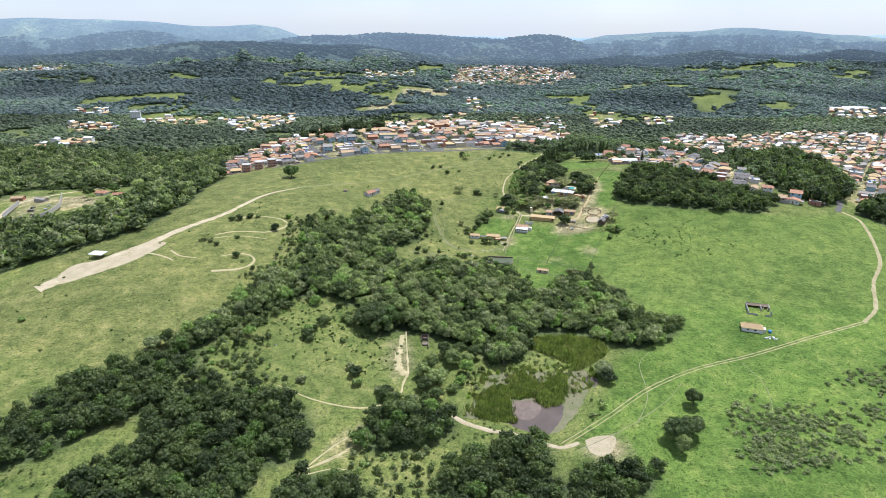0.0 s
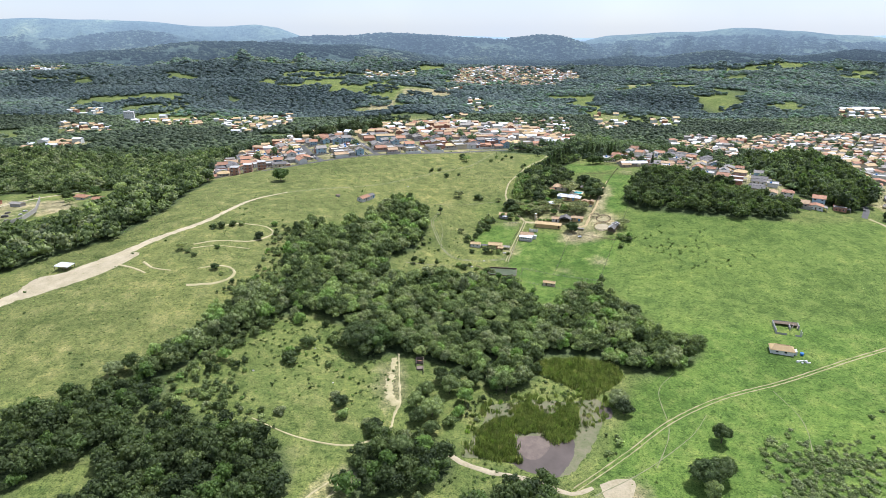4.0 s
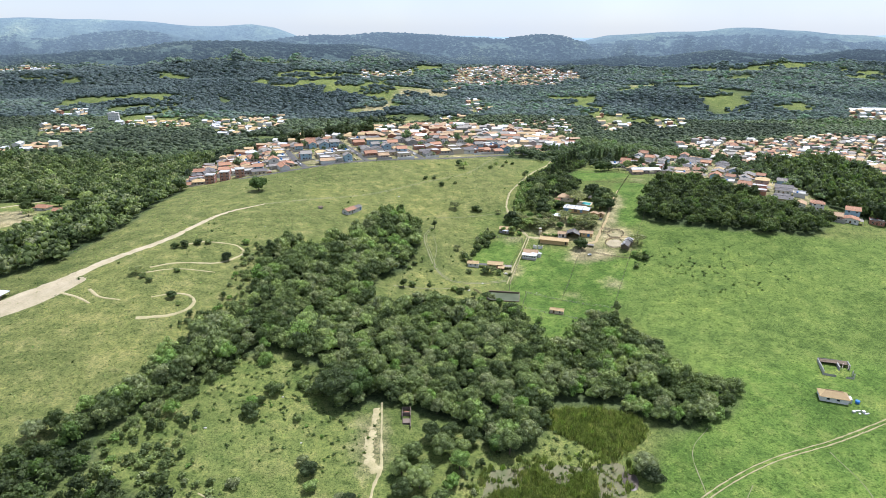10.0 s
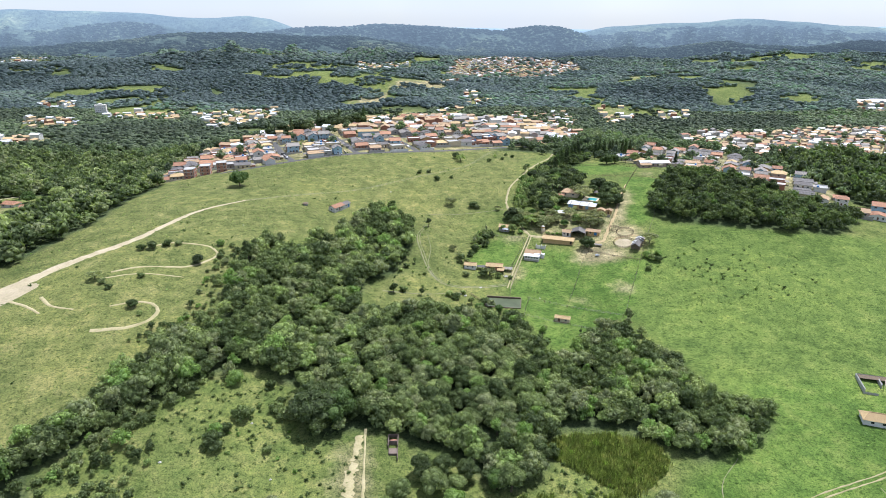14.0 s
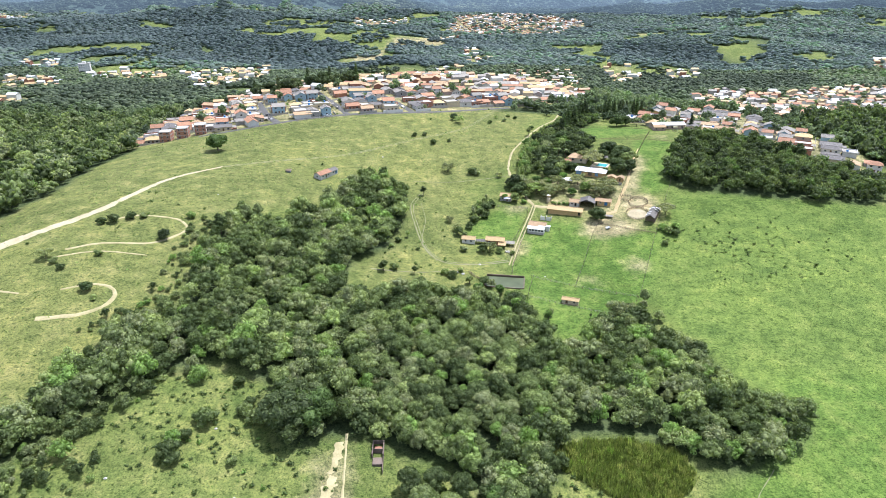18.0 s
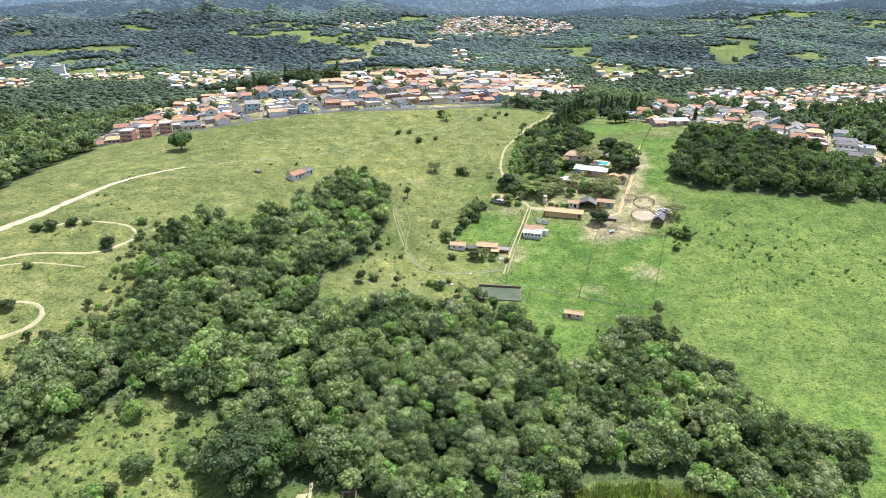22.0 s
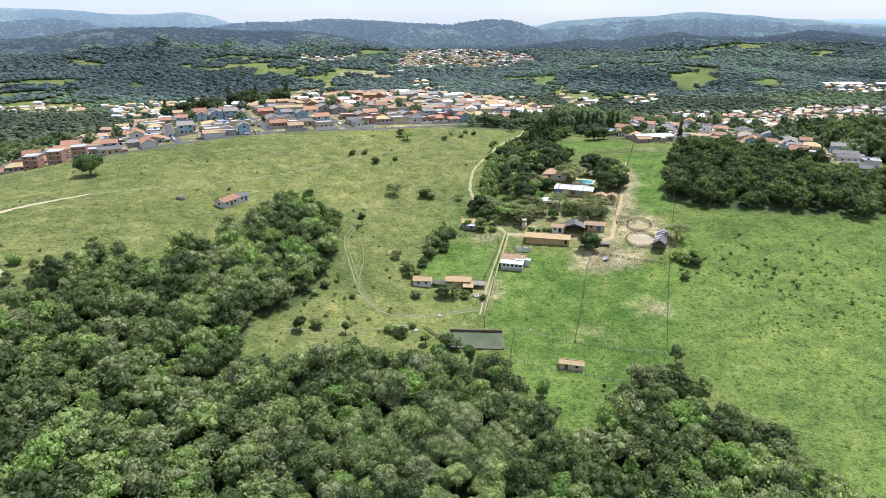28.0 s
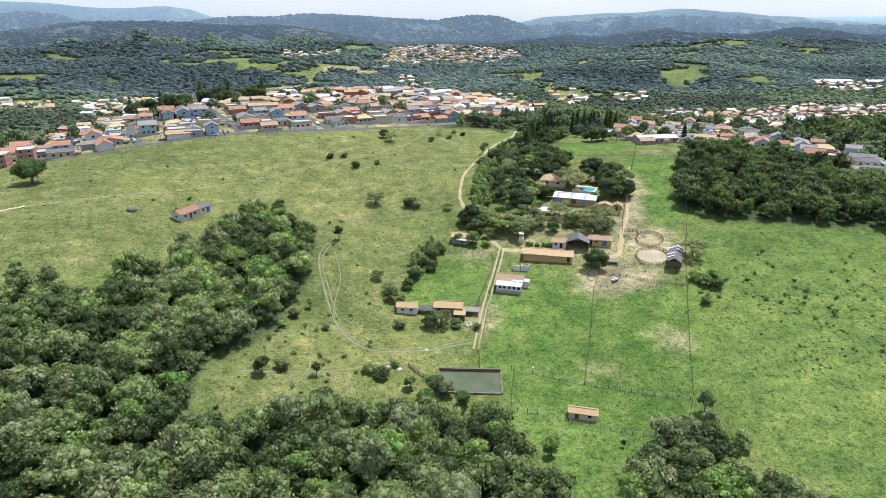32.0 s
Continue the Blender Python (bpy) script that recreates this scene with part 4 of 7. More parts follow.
def crown_arrays(seed, lumps, leaves, size, core=0.86, hull=(OCT_V, OCT_F), flat=0.55):
    """A crown: rough boughs with leaf sprays crowded over them. lumps: (x, y, z, rx, rz). Gives points and triangles."""
    r = np.random.RandomState(seed)
    vs, fs, n = [], [], 0
    for x, y, z, rx, rz in lumps:
        v = hull[0] @ np.linalg.qr(r.normal(size=(3, 3)))[0] * (1 + r.uniform(-0.24, 0.18, (len(hull[0]), 1))) * np.array([rx, rx, rz]) * core + np.array([x, y, z])
        vs.append(v)
        fs.append(hull[1] + n)
        n += len(v)
    A = np.array(lumps, float)
    area = A[:, 3] * A[:, 3] + A[:, 3] * A[:, 4]

    def on_top(count, lift):
        pick = r.choice(len(lumps), count, p=area / area.sum())
        d = r.normal(size=(count, 3))
        d[:, 2] = np.abs(d[:, 2]) - 0.35
        d /= np.linalg.norm(d, axis=1)[:, None]
        L = A[pick]
        rad = np.stack([L[:, 3], L[:, 3], L[:, 4]], -1)
        return L[:, :3] + d * rad * r.uniform(lift - 0.12, lift + 0.12, (count, 1)), d

    if leaves:
        c, d = on_top(leaves, 0.98)
        nrm = d + r.normal(0, flat, (leaves, 3))
        nrm /= np.linalg.norm(nrm, axis=1)[:, None]
        a = np.cross(nrm, r.normal(size=(leaves, 3)))
        a /= np.linalg.norm(a, axis=1)[:, None] + 1e-6
        b = np.cross(nrm, a)
        s = size * r.uniform(0.55, 1.35, (leaves, 1))
        a, b = a * s, b * s * 0.72
        nrm = nrm * s * 0.22
        k = n + 4 * np.arange(leaves)
        vs.append(np.stack([c - a, c - b * 0.9 + nrm, c + a, c + b * 0.9 + nrm], 1).reshape(-1, 3))
        fs.append(np.stack([k, k + 1, k + 2], -1))
        fs.append(np.stack([k, k + 2, k + 3], -1))
    return np.concatenate(vs), np.concatenate(fs)


def round_lumps(seed, R, H, base, k=9, low=-0.45):
    """Lumps of a broad crown of radius R, H high, that starts at height base."""
    r = random.Random(seed)
    out = [(0, 0, base + H * 0.5, R * 0.66, H * 0.44)]
    for i in range(k):
        an, el = 2.4 * i + r.uniform(-0.5, 0.5), r.uniform(low, 1.15) if i else 1.35
        q = R * 0.70 * math.cos(el) * r.uniform(0.8, 1.15)
        s = R * r.uniform(0.24, 0.40)
        out.append((q * math.cos(an), q * math.sin(an), base + H * (0.46 + 0.40 * math.sin(el)) * r.uniform(0.92, 1.08), s, s * r.uniform(0.75, 1.0)))
    return out


def cone_lumps(seed, R, H, base, k=7):
    r = random.Random(seed)
    return [(r.uniform(-0.15, 0.15) * R, r.uniform(-0.15, 0.15) * R, base + H * (i + 0.5) / k, R * (1.05 - 0.85 * i / k), H / k * 0.9) for i in range(k)]


def open_lumps(seed, R, H, base, k=12):
    r = random.Random(seed)
    out = []
    for i in range(k):
        an, q = 2.4 * i, R * math.sqrt((i + 0.5) / k)
        s = R * r.uniform(0.24, 0.36)
        out.append((q * math.cos(an), q * math.sin(an), base + H * r.uniform(0.45, 0.95) - 0.1 * q, s, s * 0.6))
    return out


def trunk_shape(seed, h, r0, R, limbs=5):
    rnd, s = random.Random(seed), Shape()
    s.tube(0, 0, -0.4, h * 0.55, r0, r0 * 0.7, 8, (rnd.uniform(-0.3, 0.3), rnd.uniform(-0.3, 0.3)))
    s.tube(0, 0, h * 0.5, h, r0 * 0.7, r0 * 0.3, 7, (rnd.uniform(-0.5, 0.5), rnd.uniform(-0.5, 0.5)))
    for i in range(limbs):
        an, z = 2.4 * i + rnd.uniform(-0.3, 0.3), h * rnd.uniform(0.4, 0.7)
        e = R * rnd.uniform(0.45, 0.75)
        s.tube(0, 0, z, z + h * rnd.uniform(0.15, 0.35), r0 * 0.42, r0 * 0.12, 6, (e * math.cos(an), e * math.sin(an)))
    return s


def tri_mesh(name, arrays, material):
    me = raw_mesh(name, arrays[0], arrays[1], M[material])
    me.polygons.foreach_set("use_smooth", np.ones(len(me.polygons), bool))
    return me


TREES = {}


def make_tree(kind, seed, lumps, leaves, size, material, h, r0, R, core=0.86, limbs=5):
    """Keeps the two meshes of a kind of tree; plant() puts trees of it in the ground."""
    TREES.setdefault(kind, []).append((trunk_shape(seed, h, r0, R, limbs).mesh("trunk", "bark"), tri_mesh("crown", crown_arrays(seed, lumps, leaves, size, core, (ICO_V, ICO_F), 0.55), material)))


for i in range(7):
    R = (4.2, 5.0, 3.6, 4.6, 3.9, 5.4, 3.2)[i]
    H = R * (1.25, 1.05, 1.5, 1.2, 1.35, 1.0, 1.6)[i]
    make_tree("wood", 10 + i, round_lumps(10 + i, R, H, 2.2, 17), 3000, 0.27, "leaf", 3.2 + H * 0.6, 0.26, R)
for i in range(3):
    make_tree("dark", 30 + i, round_lumps(30 + i, 5.2, 7.4, 0.5, 20), 3200, 0.30, "leaf_dark", 6, 0.4, 5)
    make_tree("bright", 40 + i, round_lumps(40 + i, 3.8, 5.0, 0.7, 13), 1900, 0.25, "leaf_bright", 4, 0.25, 3.6)
    make_tree("bush", 50 + i, round_lumps(50 + i, 2.4, 3.0, -0.2, 10), 900, 0.20, "leaf", 2, 0.12, 2.2)
    make_tree("dry", 60 + i, open_lumps(60 + i, 4.2, 4.6, 1.6, 22), 1500, 0.24, "leaf_dry", 5.5, 0.22, 4.2, 0.7, 8)
for i in range(2):
    make_tree("conifer", 70 + i, cone_lumps(70 + i, 2.3, 13.0, 1.0, 9), 1200, 0.36, "leaf_dark", 12, 0.25, 1.5, 0.7)
    make_tree("tall", 75 + i, round_lumps(75 + i, 3.2, 8.5, 2.4, 16), 1300, 0.34, "leaf", 9, 0.26, 3)
    make_tree("young", 80 + i, round_lumps(80 + i, 1.3, 2.6, 1.2, 6), 320, 0.20, "leaf_dark", 3, 0.1, 1)

LABELS = {"wood": ("rounded green broadleaf tree in dense woodland", "tree"), "dark": ("dense dark green broadleaf tree in grass", "tree"), "bright": ("bright green leafy tree near the farm", "tree"), "bush": ("low rounded green bush in pasture", "bush"),
          "dry": ("sparse tree with dry olive brown foliage", "tree"), "conifer": ("tall dark green conifer in a windbreak row", "tree"), "tall": ("tall slender green tree above the wood", "tree"), "young": ("small young tree with a dark round crown", "tree")}


def plant(kind, x, y, scale=1.0, variant=None, rnd=random.Random(77), group="", squash=1.0, label=""):
    v = rnd.randrange(len(TREES[kind])) if variant is None else variant
    m = pose(x, y, lz(x, y) - 0.1, 0, 0, rnd.uniform(0, 360))
    name = "bush" if kind == "bush" else "tree"
    root = tagged(new(name), label or LABELS[kind][0], LABELS[kind][1], group)
    root.matrix_basis = m @ Matrix.Diagonal((scale, scale, scale * squash, 1))
    tm, cm = TREES[kind][v]
    for nm, me in (("trunk", tm), ("crown", cm)):
        ob = new(nm, me)
        ob.parent = root
    return root


def scatter(poly, gap, seed, jitter=0.38):
    """Plan points spread over an outline, about gap apart."""
    r = np.random.RandomState(seed)
    p = np.array(poly, float)
    x0, y0, x1, y1 = *p.min(0), *p.max(0)
    X, Y = np.meshgrid(np.arange(x0, x1, gap), np.arange(y0, y1, gap * 0.87))
    X = X + (np.arange(X.shape[0]) % 2)[:, None] * gap / 2
    X, Y = X + r.uniform(-jitter, jitter, X.shape) * gap, Y + r.uniform(-jitter, jitter, X.shape) * gap
    k = inside(poly, X, Y)
    return np.stack([X[k], Y[k]], -1)


def mass(name, points, models, material, smin, smax, seed, label, category, tall=(0.85, 1.2), sink=0.2, tones=None):
    """Many plants as one mass: each point takes a model, a turn, a size and a tint of its own."""
    r = np.random.RandomState(seed)
    vs, fs, hue, n = [], [], [], 0
    tones = r.uniform(size=len(points)) if tones is None else tones
    zs = land(points[:, 0], points[:, 1])
    which = r.randint(0, len(models), len(points))
    for k, (V, F) in enumerate(models):
        idx = np.where(which == k)[0]
        if not len(idx):
            continue
        a = r.uniform(0, 2 * np.pi, len(idx))
        s = r.uniform(smin, smax, len(idx)) * (points[idx, 2] if points.shape[1] > 2 else 1.0)
        h = s * r.uniform(*tall, len(idx))
        x = (V[None, :, 0] * np.cos(a)[:, None] - V[None, :, 1] * np.sin(a)[:, None]) * s[:, None] + points[idx, 0][:, None]
        y = (V[None, :, 0] * np.sin(a)[:, None] + V[None, :, 1] * np.cos(a)[:, None]) * s[:, None] + points[idx, 1][:, None]
        z = V[None, :, 2] * h[:, None] + zs[idx][:, None] - sink
        vs.append(np.stack([x, y, z], -1).reshape(-1, 3))
        hue.append(np.repeat(tones[idx], len(V)))
        fs.append((F[None] + (np.arange(len(idx)) * len(V))[:, None, None] + n).reshape(-1, 3))
        n += len(idx) * len(V)
    me = raw_mesh(name, np.concatenate(vs), np.concatenate(fs), M[material])
    me.polygons.foreach_set("use_smooth", np.ones(len(me.polygons), bool))
    tone = me.attributes.new("tone", "FLOAT", "POINT")
    tone.data.foreach_set("value", np.concatenate(hue).astype(np.float32))
    return tagged(new(name, me), label, category, kind="stuff")


rw = random.Random(12)
# the wood along the stream: single trees where the flight passes over it, a mass of crowns beyond
pts = scatter(WOOD_MAIN, 5.3, 4)
order = np.argsort(np.hypot(pts[:, 0] - 20, (pts[:, 1] - 345) * 1.0))
near_pts, rest_pts = pts[order[:165]], pts[order[165:]]
for x, y in near_pts:
    kind = "wood" if rw.random() < 0.93 else rw.choice(["bright", "tall", "dry"])
    plant(kind, x, y, rw.uniform(0.6, 1.1) * (1.35 if rw.random() < 0.22 else 1.0), group="trees of the stream wood", rnd=rw)
WOODMODELS = [crown_arrays(100 + i, round_lumps(100 + i, (4.3, 3.6, 4.8, 4.0, 3.3, 4.5)[i], (5.6, 6.2, 5.4, 5.0, 6.6, 6.0)[i], 1.2, 12), 700, 0.36) for i in range(6)]
MIDMODELS = [crown_arrays(110 + i, round_lumps(110 + i, (4.4, 3.8, 4.9, 4.2, 3.6, 4.6)[i], (5.8, 6.4, 5.4, 6.0, 6.6, 5.2)[i], 1.0, 9), 270, 0.48) for i in range(6)]
LOWMODELS = [crown_arrays(120 + i, round_lumps(120 + i, (4.6, 4.0, 5.2, 4.4, 5.0)[i], (5.4, 6.2, 5.0, 5.8, 6.4)[i], 1.0, 7), 64, 0.80, 0.95) for i in range(5)]
mass("woodland_crowns", rest_pts, WOODMODELS, "leaf_wood", 0.6, 1.35, 6, "dense green woodland canopy along the stream", "woodland")
front = np.concatenate([scatter(p, 5.6, 20 + i) for i, p in enumerate(WOODS_FRONT)])
mass("woodland_front", front, MIDMODELS, "leaf_deep", 0.55, 1.3, 8, "dark broadleaf woodland crowns on the lower slope", "woodland")
mass("farmstead_wood", scatter(WOOD_FARM, 6.2, 37), MIDMODELS, "leaf_deep", 0.7, 1.1, 15, "dense dark trees round the farmstead", "woodland", (0.9, 1.3))
mass("bamboo_grove", scatter(BAMBOO, 2.4, 36, 0.5), LOWMODELS[:3], "leaf_wood", 0.22, 0.42, 35, "feathery bright green bamboo hedge beside the lane", "bamboo", (1.8, 2.6), tones=np.random.RandomState(2).uniform(0.7, 1.0, len(scatter(BAMBOO, 2.4, 36, 0.5))))
HEDGE = [(27, 484), (29, 499), (38, 509), (43, 503), (36, 494), (32, 482)]
hedge = scatter(HEDGE, 2.2, 34, 0.5)
mass("paddock_hedge", hedge, LOWMODELS[:3], "leaf_wood", 0.2, 0.42, 33, "bright feathery hedge beside the small paddock", "hedge", (1.0, 1.6), tones=np.random.RandomState(4).uniform(0.5, 0.95, len(hedge)))
mass("town_wood", np.concatenate([scatter(WOOD_TOWN, 7.0, 39), scatter(WOOD_CORNER, 7.0, 38)]), LOWMODELS, "leaf_deep", 0.8, 1.6, 16, "tall dark wood beside the town", "woodland", (1.0, 1.45))
mass("woodland_block", scatter(WOOD_RIGHT, 5.8, 31), MIDMODELS, "leaf_deep", 0.7, 1.35, 9, "dense block of dark green woodland beside the fields", "woodland", (1.0, 1.3))
wl = scatter(WOOD_LEFT, 7.6, 33)
wl = wl[(wl[:, 0] > -0.76 * wl[:, 1] - 25) & ~inside(VALLEY, wl[:, 0], wl[:, 1])]
mass("woodland_left", wl, LOWMODELS, "leaf_wood", 0.6, 1.7, 10, "wide green woodland filling the side valley", "woodland", (0.85, 1.3), tones=np.random.RandomState(3).beta(1.6, 2.6, len(wl)))

# woods that run on to the hills, coarser with distance
FARMODELS = [crown_arrays(140 + i, [(0, 0, 3.6, 4.6, 3.2), (1.6 * math.cos(i), 1.6 * math.sin(i), 5.4, 2.6, 1.9)], 0, 1, 1.0) for i in range(6)]


def far_woods(y0, y1, gap, seed, size, thin=1.0):
    half = 0.86 * y1 + 120
    p = scatter([(-half, y0), (half, y0), (half, y1), (-half, y1)], gap, seed)
    keep = np.abs(p[:, 0] - 0.05 * p[:, 1]) < 0.80 * p[:, 1] + 60
    edge = np.sin(p[:, 0] * 0.021) * 12 + np.sin(p[:, 1] * 0.033) * 9
    grove = np.random.RandomState(seed + 7).uniform(size=len(p)) < 0.6
    grove &= np.sin(p[:, 0] * 0.031 + seed) * np.sin(p[:, 1] * 0.027) > 0.12
    for poly in OPEN_FAR + EARTH:
        keep &= ~inside(poly, p[:, 0] + edge, p[:, 1] + edge) | grove
    r = np.random.RandomState(seed + 1)
    for poly, dens in [(VILLAGE, 0.07), (VILLAGE_BACK, 0.25), (TOWN_RIGHT, 0.09), (TOWN_STRIP, 0.10), (FAR_TOWN, 0.12), (VALLEY, 0.0)] + [(h, 0.12) for h in HAMLETS]:
        keep &= ~(inside(poly, p[:, 0], p[:, 1]) & (r.uniform(size=len(p)) > dens))
    keep &= ~inside([(-300, 500), (-225, 610), (-90, 655), (60, 705), (150, 655), (262, 585), (420, 480), (420, 300), (-300, 300)], p[:, 0], p[:, 1])
    keep &= ~inside(WOOD_LEFT, p[:, 0], p[:, 1])
    # clearings
    g = np.sin(p[:, 0] * 0.009 + 1.3 * np.sin(p[:, 1] * 0.006)) * np.sin(p[:, 1] * 0.011 + p[:, 0] * 0.003)
    keep &= ~((g > 0.62) & (p[:, 1] > 1000) & ~grove) & (r.uniform(size=len(p)) < thin)
    p = p[keep]
    return np.concatenate([p, np.full((len(p), 1), size)], 1)


def wood_tones(p, seed):
    """Light and dark stands: old forest with cloud shade in its tone, gum plantations and mixed wood."""
    r = np.random.RandomState(seed)
    x, y = p[:, 0], p[:, 1]
    base = 0.45 + 0.42 * np.sin(x * 0.007 + 1.7 * np.sin(y * 0.004)) * np.sin(y * 0.009 - x * 0.002) + r.normal(0, 0.16, len(p))
    # low tones here: dark forest plus painted cloud shade
    for poly in FOREST_DARK_SHADED:
        base = np.where(inside(poly, x, y), 0.10 + np.abs(r.normal(0, 0.07, len(p))), base)
    for poly in GUMS:
        base = np.where(inside(poly, x, y), 0.85 + r.normal(0, 0.1, len(p)), base)
    return np.clip(base, 0, 1)


vale = far_woods(560, 950, 9.4, 41, 0.95)
mass("valley_woods", vale, LOWMODELS, "leaf_mid", 0.6, 1.4, 18, "mixed green woods between the village and the town", "woodland", (0.85, 1.35), tones=wood_tones(vale, 4))
back = far_woods(950, 1450, 8.2, 43, 1.25)
mass("back_woods", back, FARMODELS, "leaf_mid", 0.8, 1.5, 21, "mixed green woods behind the village", "woodland", (0.45, 0.8), tones=wood_tones(back, 6))
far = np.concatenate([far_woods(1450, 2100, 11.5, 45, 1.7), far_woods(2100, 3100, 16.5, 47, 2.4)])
# haze over these woods is part of their leaf colour
mass("far_woods", far, FARMODELS, "leaf_haze", 0.95, 1.6, 11, "far green woods over rolling hills, tinted with bluish haze", "woodland", (0.34, 0.6), tones=wood_tones(far, 5))

# these trees share the skyline hills' painted haze emission
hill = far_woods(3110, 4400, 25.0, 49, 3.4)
mass("hill_woods", hill, FARMODELS, "distance", 0.8, 1.5, 22, "woods over the nearer far hills with haze painted as glow", "woodland", (0.26, 0.45), sink=-4.0)

# single trees and bushes of the open land
for kind, x, y, s in [("dark", -138.5, 551, 1.4), ("dark", -119, 415, 0.62), ("bush", -114.8, 438.7, 1.2), ("dark", -147, 426, 0.55), ("bush", -152, 424, 1.1), ("bush", -141, 431, 1.2), ("bush", -136, 433, 0.9), ("dry", -160, 391, 0.75), ("bush", -155, 388, 0.9), ("bush", -150, 384, 0.8), ("bush", -140, 396, 0.85), ("dark", -133, 371, 0.5), ("bush", -128, 366, 0.7),
                      ("dark", -40, 313, 1.75), ("dark", -33, 316, 1.6), ("dark", -37, 321, 1.5), ("bush", -74, 303, 1.35), ("bush", -71, 305, 1.2), ("bush", -54, 297, 0.9), ("bush", -55, 322, 1.1), ("dark", 83.5, 270, 0.85), ("wood", 82, 275, 0.95), ("wood", 31.8, 285, 1.4), ("wood", -3, 266, 1.05), ("wood", 5, 283, 1.1), ("wood", 12, 276, 1.05), ("wood", 1, 291, 1.1), ("wood", -6, 281, 0.9), ("wood", 17, 290, 1.1), ("wood", -10, 272, 0.95), ("wood", 9, 292, 0.95), ("bush", -1, 275, 1.4), ("wood", 13, 284, 0.9),
                      ("dark", 104, 227, 1.3), ("wood", 110, 229, 1.2), ("wood", 103, 219, 1.15), ("wood", 119, 250, 1.15), ("dark", -44, 269, 0.7), ("bush", -47, 274, 1.2), ("dark", -27, 256, 0.62), ("bush", -31, 258, 1.1), ("bush", -69, 261, 1.2), ("tall", -107, 284, 0.55), ("dry", -182, 238, 0.6), ("bush", -227, 299, 0.9), ("bush", -137, 249, 1.0), ("tall", -145, 281, 0.5),
                      ("young", -1, 510, 1.6), ("dry", 14.4, 545, 0.9), ("bush", 30.3, 542.5, 1.55), ("bush", 33, 541, 1.2), ("dry", 48, 538, 0.5), ("wood", -18, 421, 0.75), ("bush", -13, 424, 1.1), ("tall", -3, 422, 0.42), ("bush", -12.9, 452, 0.9), ("tall", -8, 458, 0.4), ("bush", -16, 446, 0.7), ("bush", -2, 446, 0.6),
                      ("bush", -10, 603, 1.0), ("bush", -2.5, 606, 1.0), ("bush", 4.2, 590, 1.2), ("bush", 15.6, 596, 0.8), ("dark", 20, 648, 0.65), ("dry", 24, 640, 0.9), ("bush", 49, 643, 1.0), ("bush", 61, 652, 0.9), ("bush", 55, 660, 0.8), ("bush", 71, 662, 0.9), ("bush", 66, 668, 0.9), ("tall", 76, 612, 0.62), ("dark", 80, 628, 0.4),
                      ("young", 91, 394, 1.0), ("young", 94.5, 393, 1.15), ("young", 77, 389, 0.6), ("tall", 58, 388, 0.5), ("wood", 59, 391, 0.5),
                      ("dark", 98.5, 478, 0.95), ("dry", 137, 477, 1.1), ("wood", 133, 458, 0.6), ("bush", 131, 462, 1.2), ("bush", 136, 456, 1.2), ("bush", 128, 448, 0.9), ("bush", 138, 463, 1.1),
                      ("tall", 103, 398, 0.75), ("tall", 101, 392, 0.6), ("wood", 106, 385, 0.7),
                      ("dry", 36, 450, 0.85), ("bush", 41, 449, 1.0), ("wood", 32, 449, 0.55), ("bush", 48, 447, 0.7), ("bush", 22, 449, 1.0), ("wood", 49, 507, 0.62), ("wood", 55, 505, 0.7), ("bush", 60, 503, 0.9), ("wood", 23, 462, 0.6), ("wood", 20, 466, 0.7), ("dry", 19, 471, 0.6), ("bush", 29, 481, 1.4), ("wood", 33, 489, 0.6), ("wood", 37, 494, 0.65), ("bush", 26, 474, 1.2), ("bush", 36, 487, 1.3), ("dry", 15, 480, 0.55), ("bush", 41, 500, 1.1),
                      ("bush", 12, 425, 1.0), ("bush", 16, 422, 1.2), ("wood", 24, 417, 0.6), ("bush", 20, 428, 0.8), ("bright", 28, 408, 0.9), ("bright", 42, 402, 0.95), ("wood", 34, 412, 0.6), ("bright", 38, 408, 0.7), ("wood", 31, 415, 0.55)]:
    plant(kind, x, y, s, rnd=rw)
# bushy slope between the two lower woods
THICKET = [(-138, 295), (-108, 319), (-87, 285), (-88, 259), (-116, 259)]
SCRUB = [(-122, 284), (-117, 304), (-108, 326), (-90, 342), (-74, 343), (-82, 328), (-94, 314), (-102, 296), (-108, 282)]
EDGE = [(-112, 346), (-97, 372), (-101, 400), (-100, 442), (-110, 440), (-113, 400), (-110, 374), (-126, 346)]
for i in range(9):
    plant("tall", (-92, -88, -84, -95, -97, -96, -26, -34, -20)[i], (446, 441, 448, 436, 428, 418, 521, 522, 512)[i], (0.95, 1.1, 0.9, 0.85, 1.0, 0.9, 1.0, 0.9, 0.85)[i], rnd=rw, group="gum trees at the wood edge", label="tall feathery gum tree at the wood edge")
mass("edge_scrub", scatter(EDGE, 4.6, 97, 0.6), MIDMODELS[:3], "leaf_wood", 0.16, 0.55, 98, "loose scrub between the wood and the pasture", "bushes", (0.8, 1.2))
mass("scrub", scatter(SCRUB, 5.2, 93), MIDMODELS[2:5], "leaf_wood", 0.3, 0.8, 94, "grey-green scrub along the wood edge", "bushes", (0.8, 1.2))
mass("brush", np.concatenate([scatter(p, 4.2, 95 + i, 0.6) for i, p in enumerate(BRUSH)]), LOWMODELS[:3], "leaf_wood", 0.12, 0.5, 96, "low dark green brush beside the front woods", "bushes", (0.7, 1.2))
mass("thicket", scatter(THICKET, 6.4, 91), MIDMODELS[:3], "leaf_wood", 0.22, 0.6, 92, "loose thicket of small dark bushes on a slope", "bushes", (0.8, 1.2))
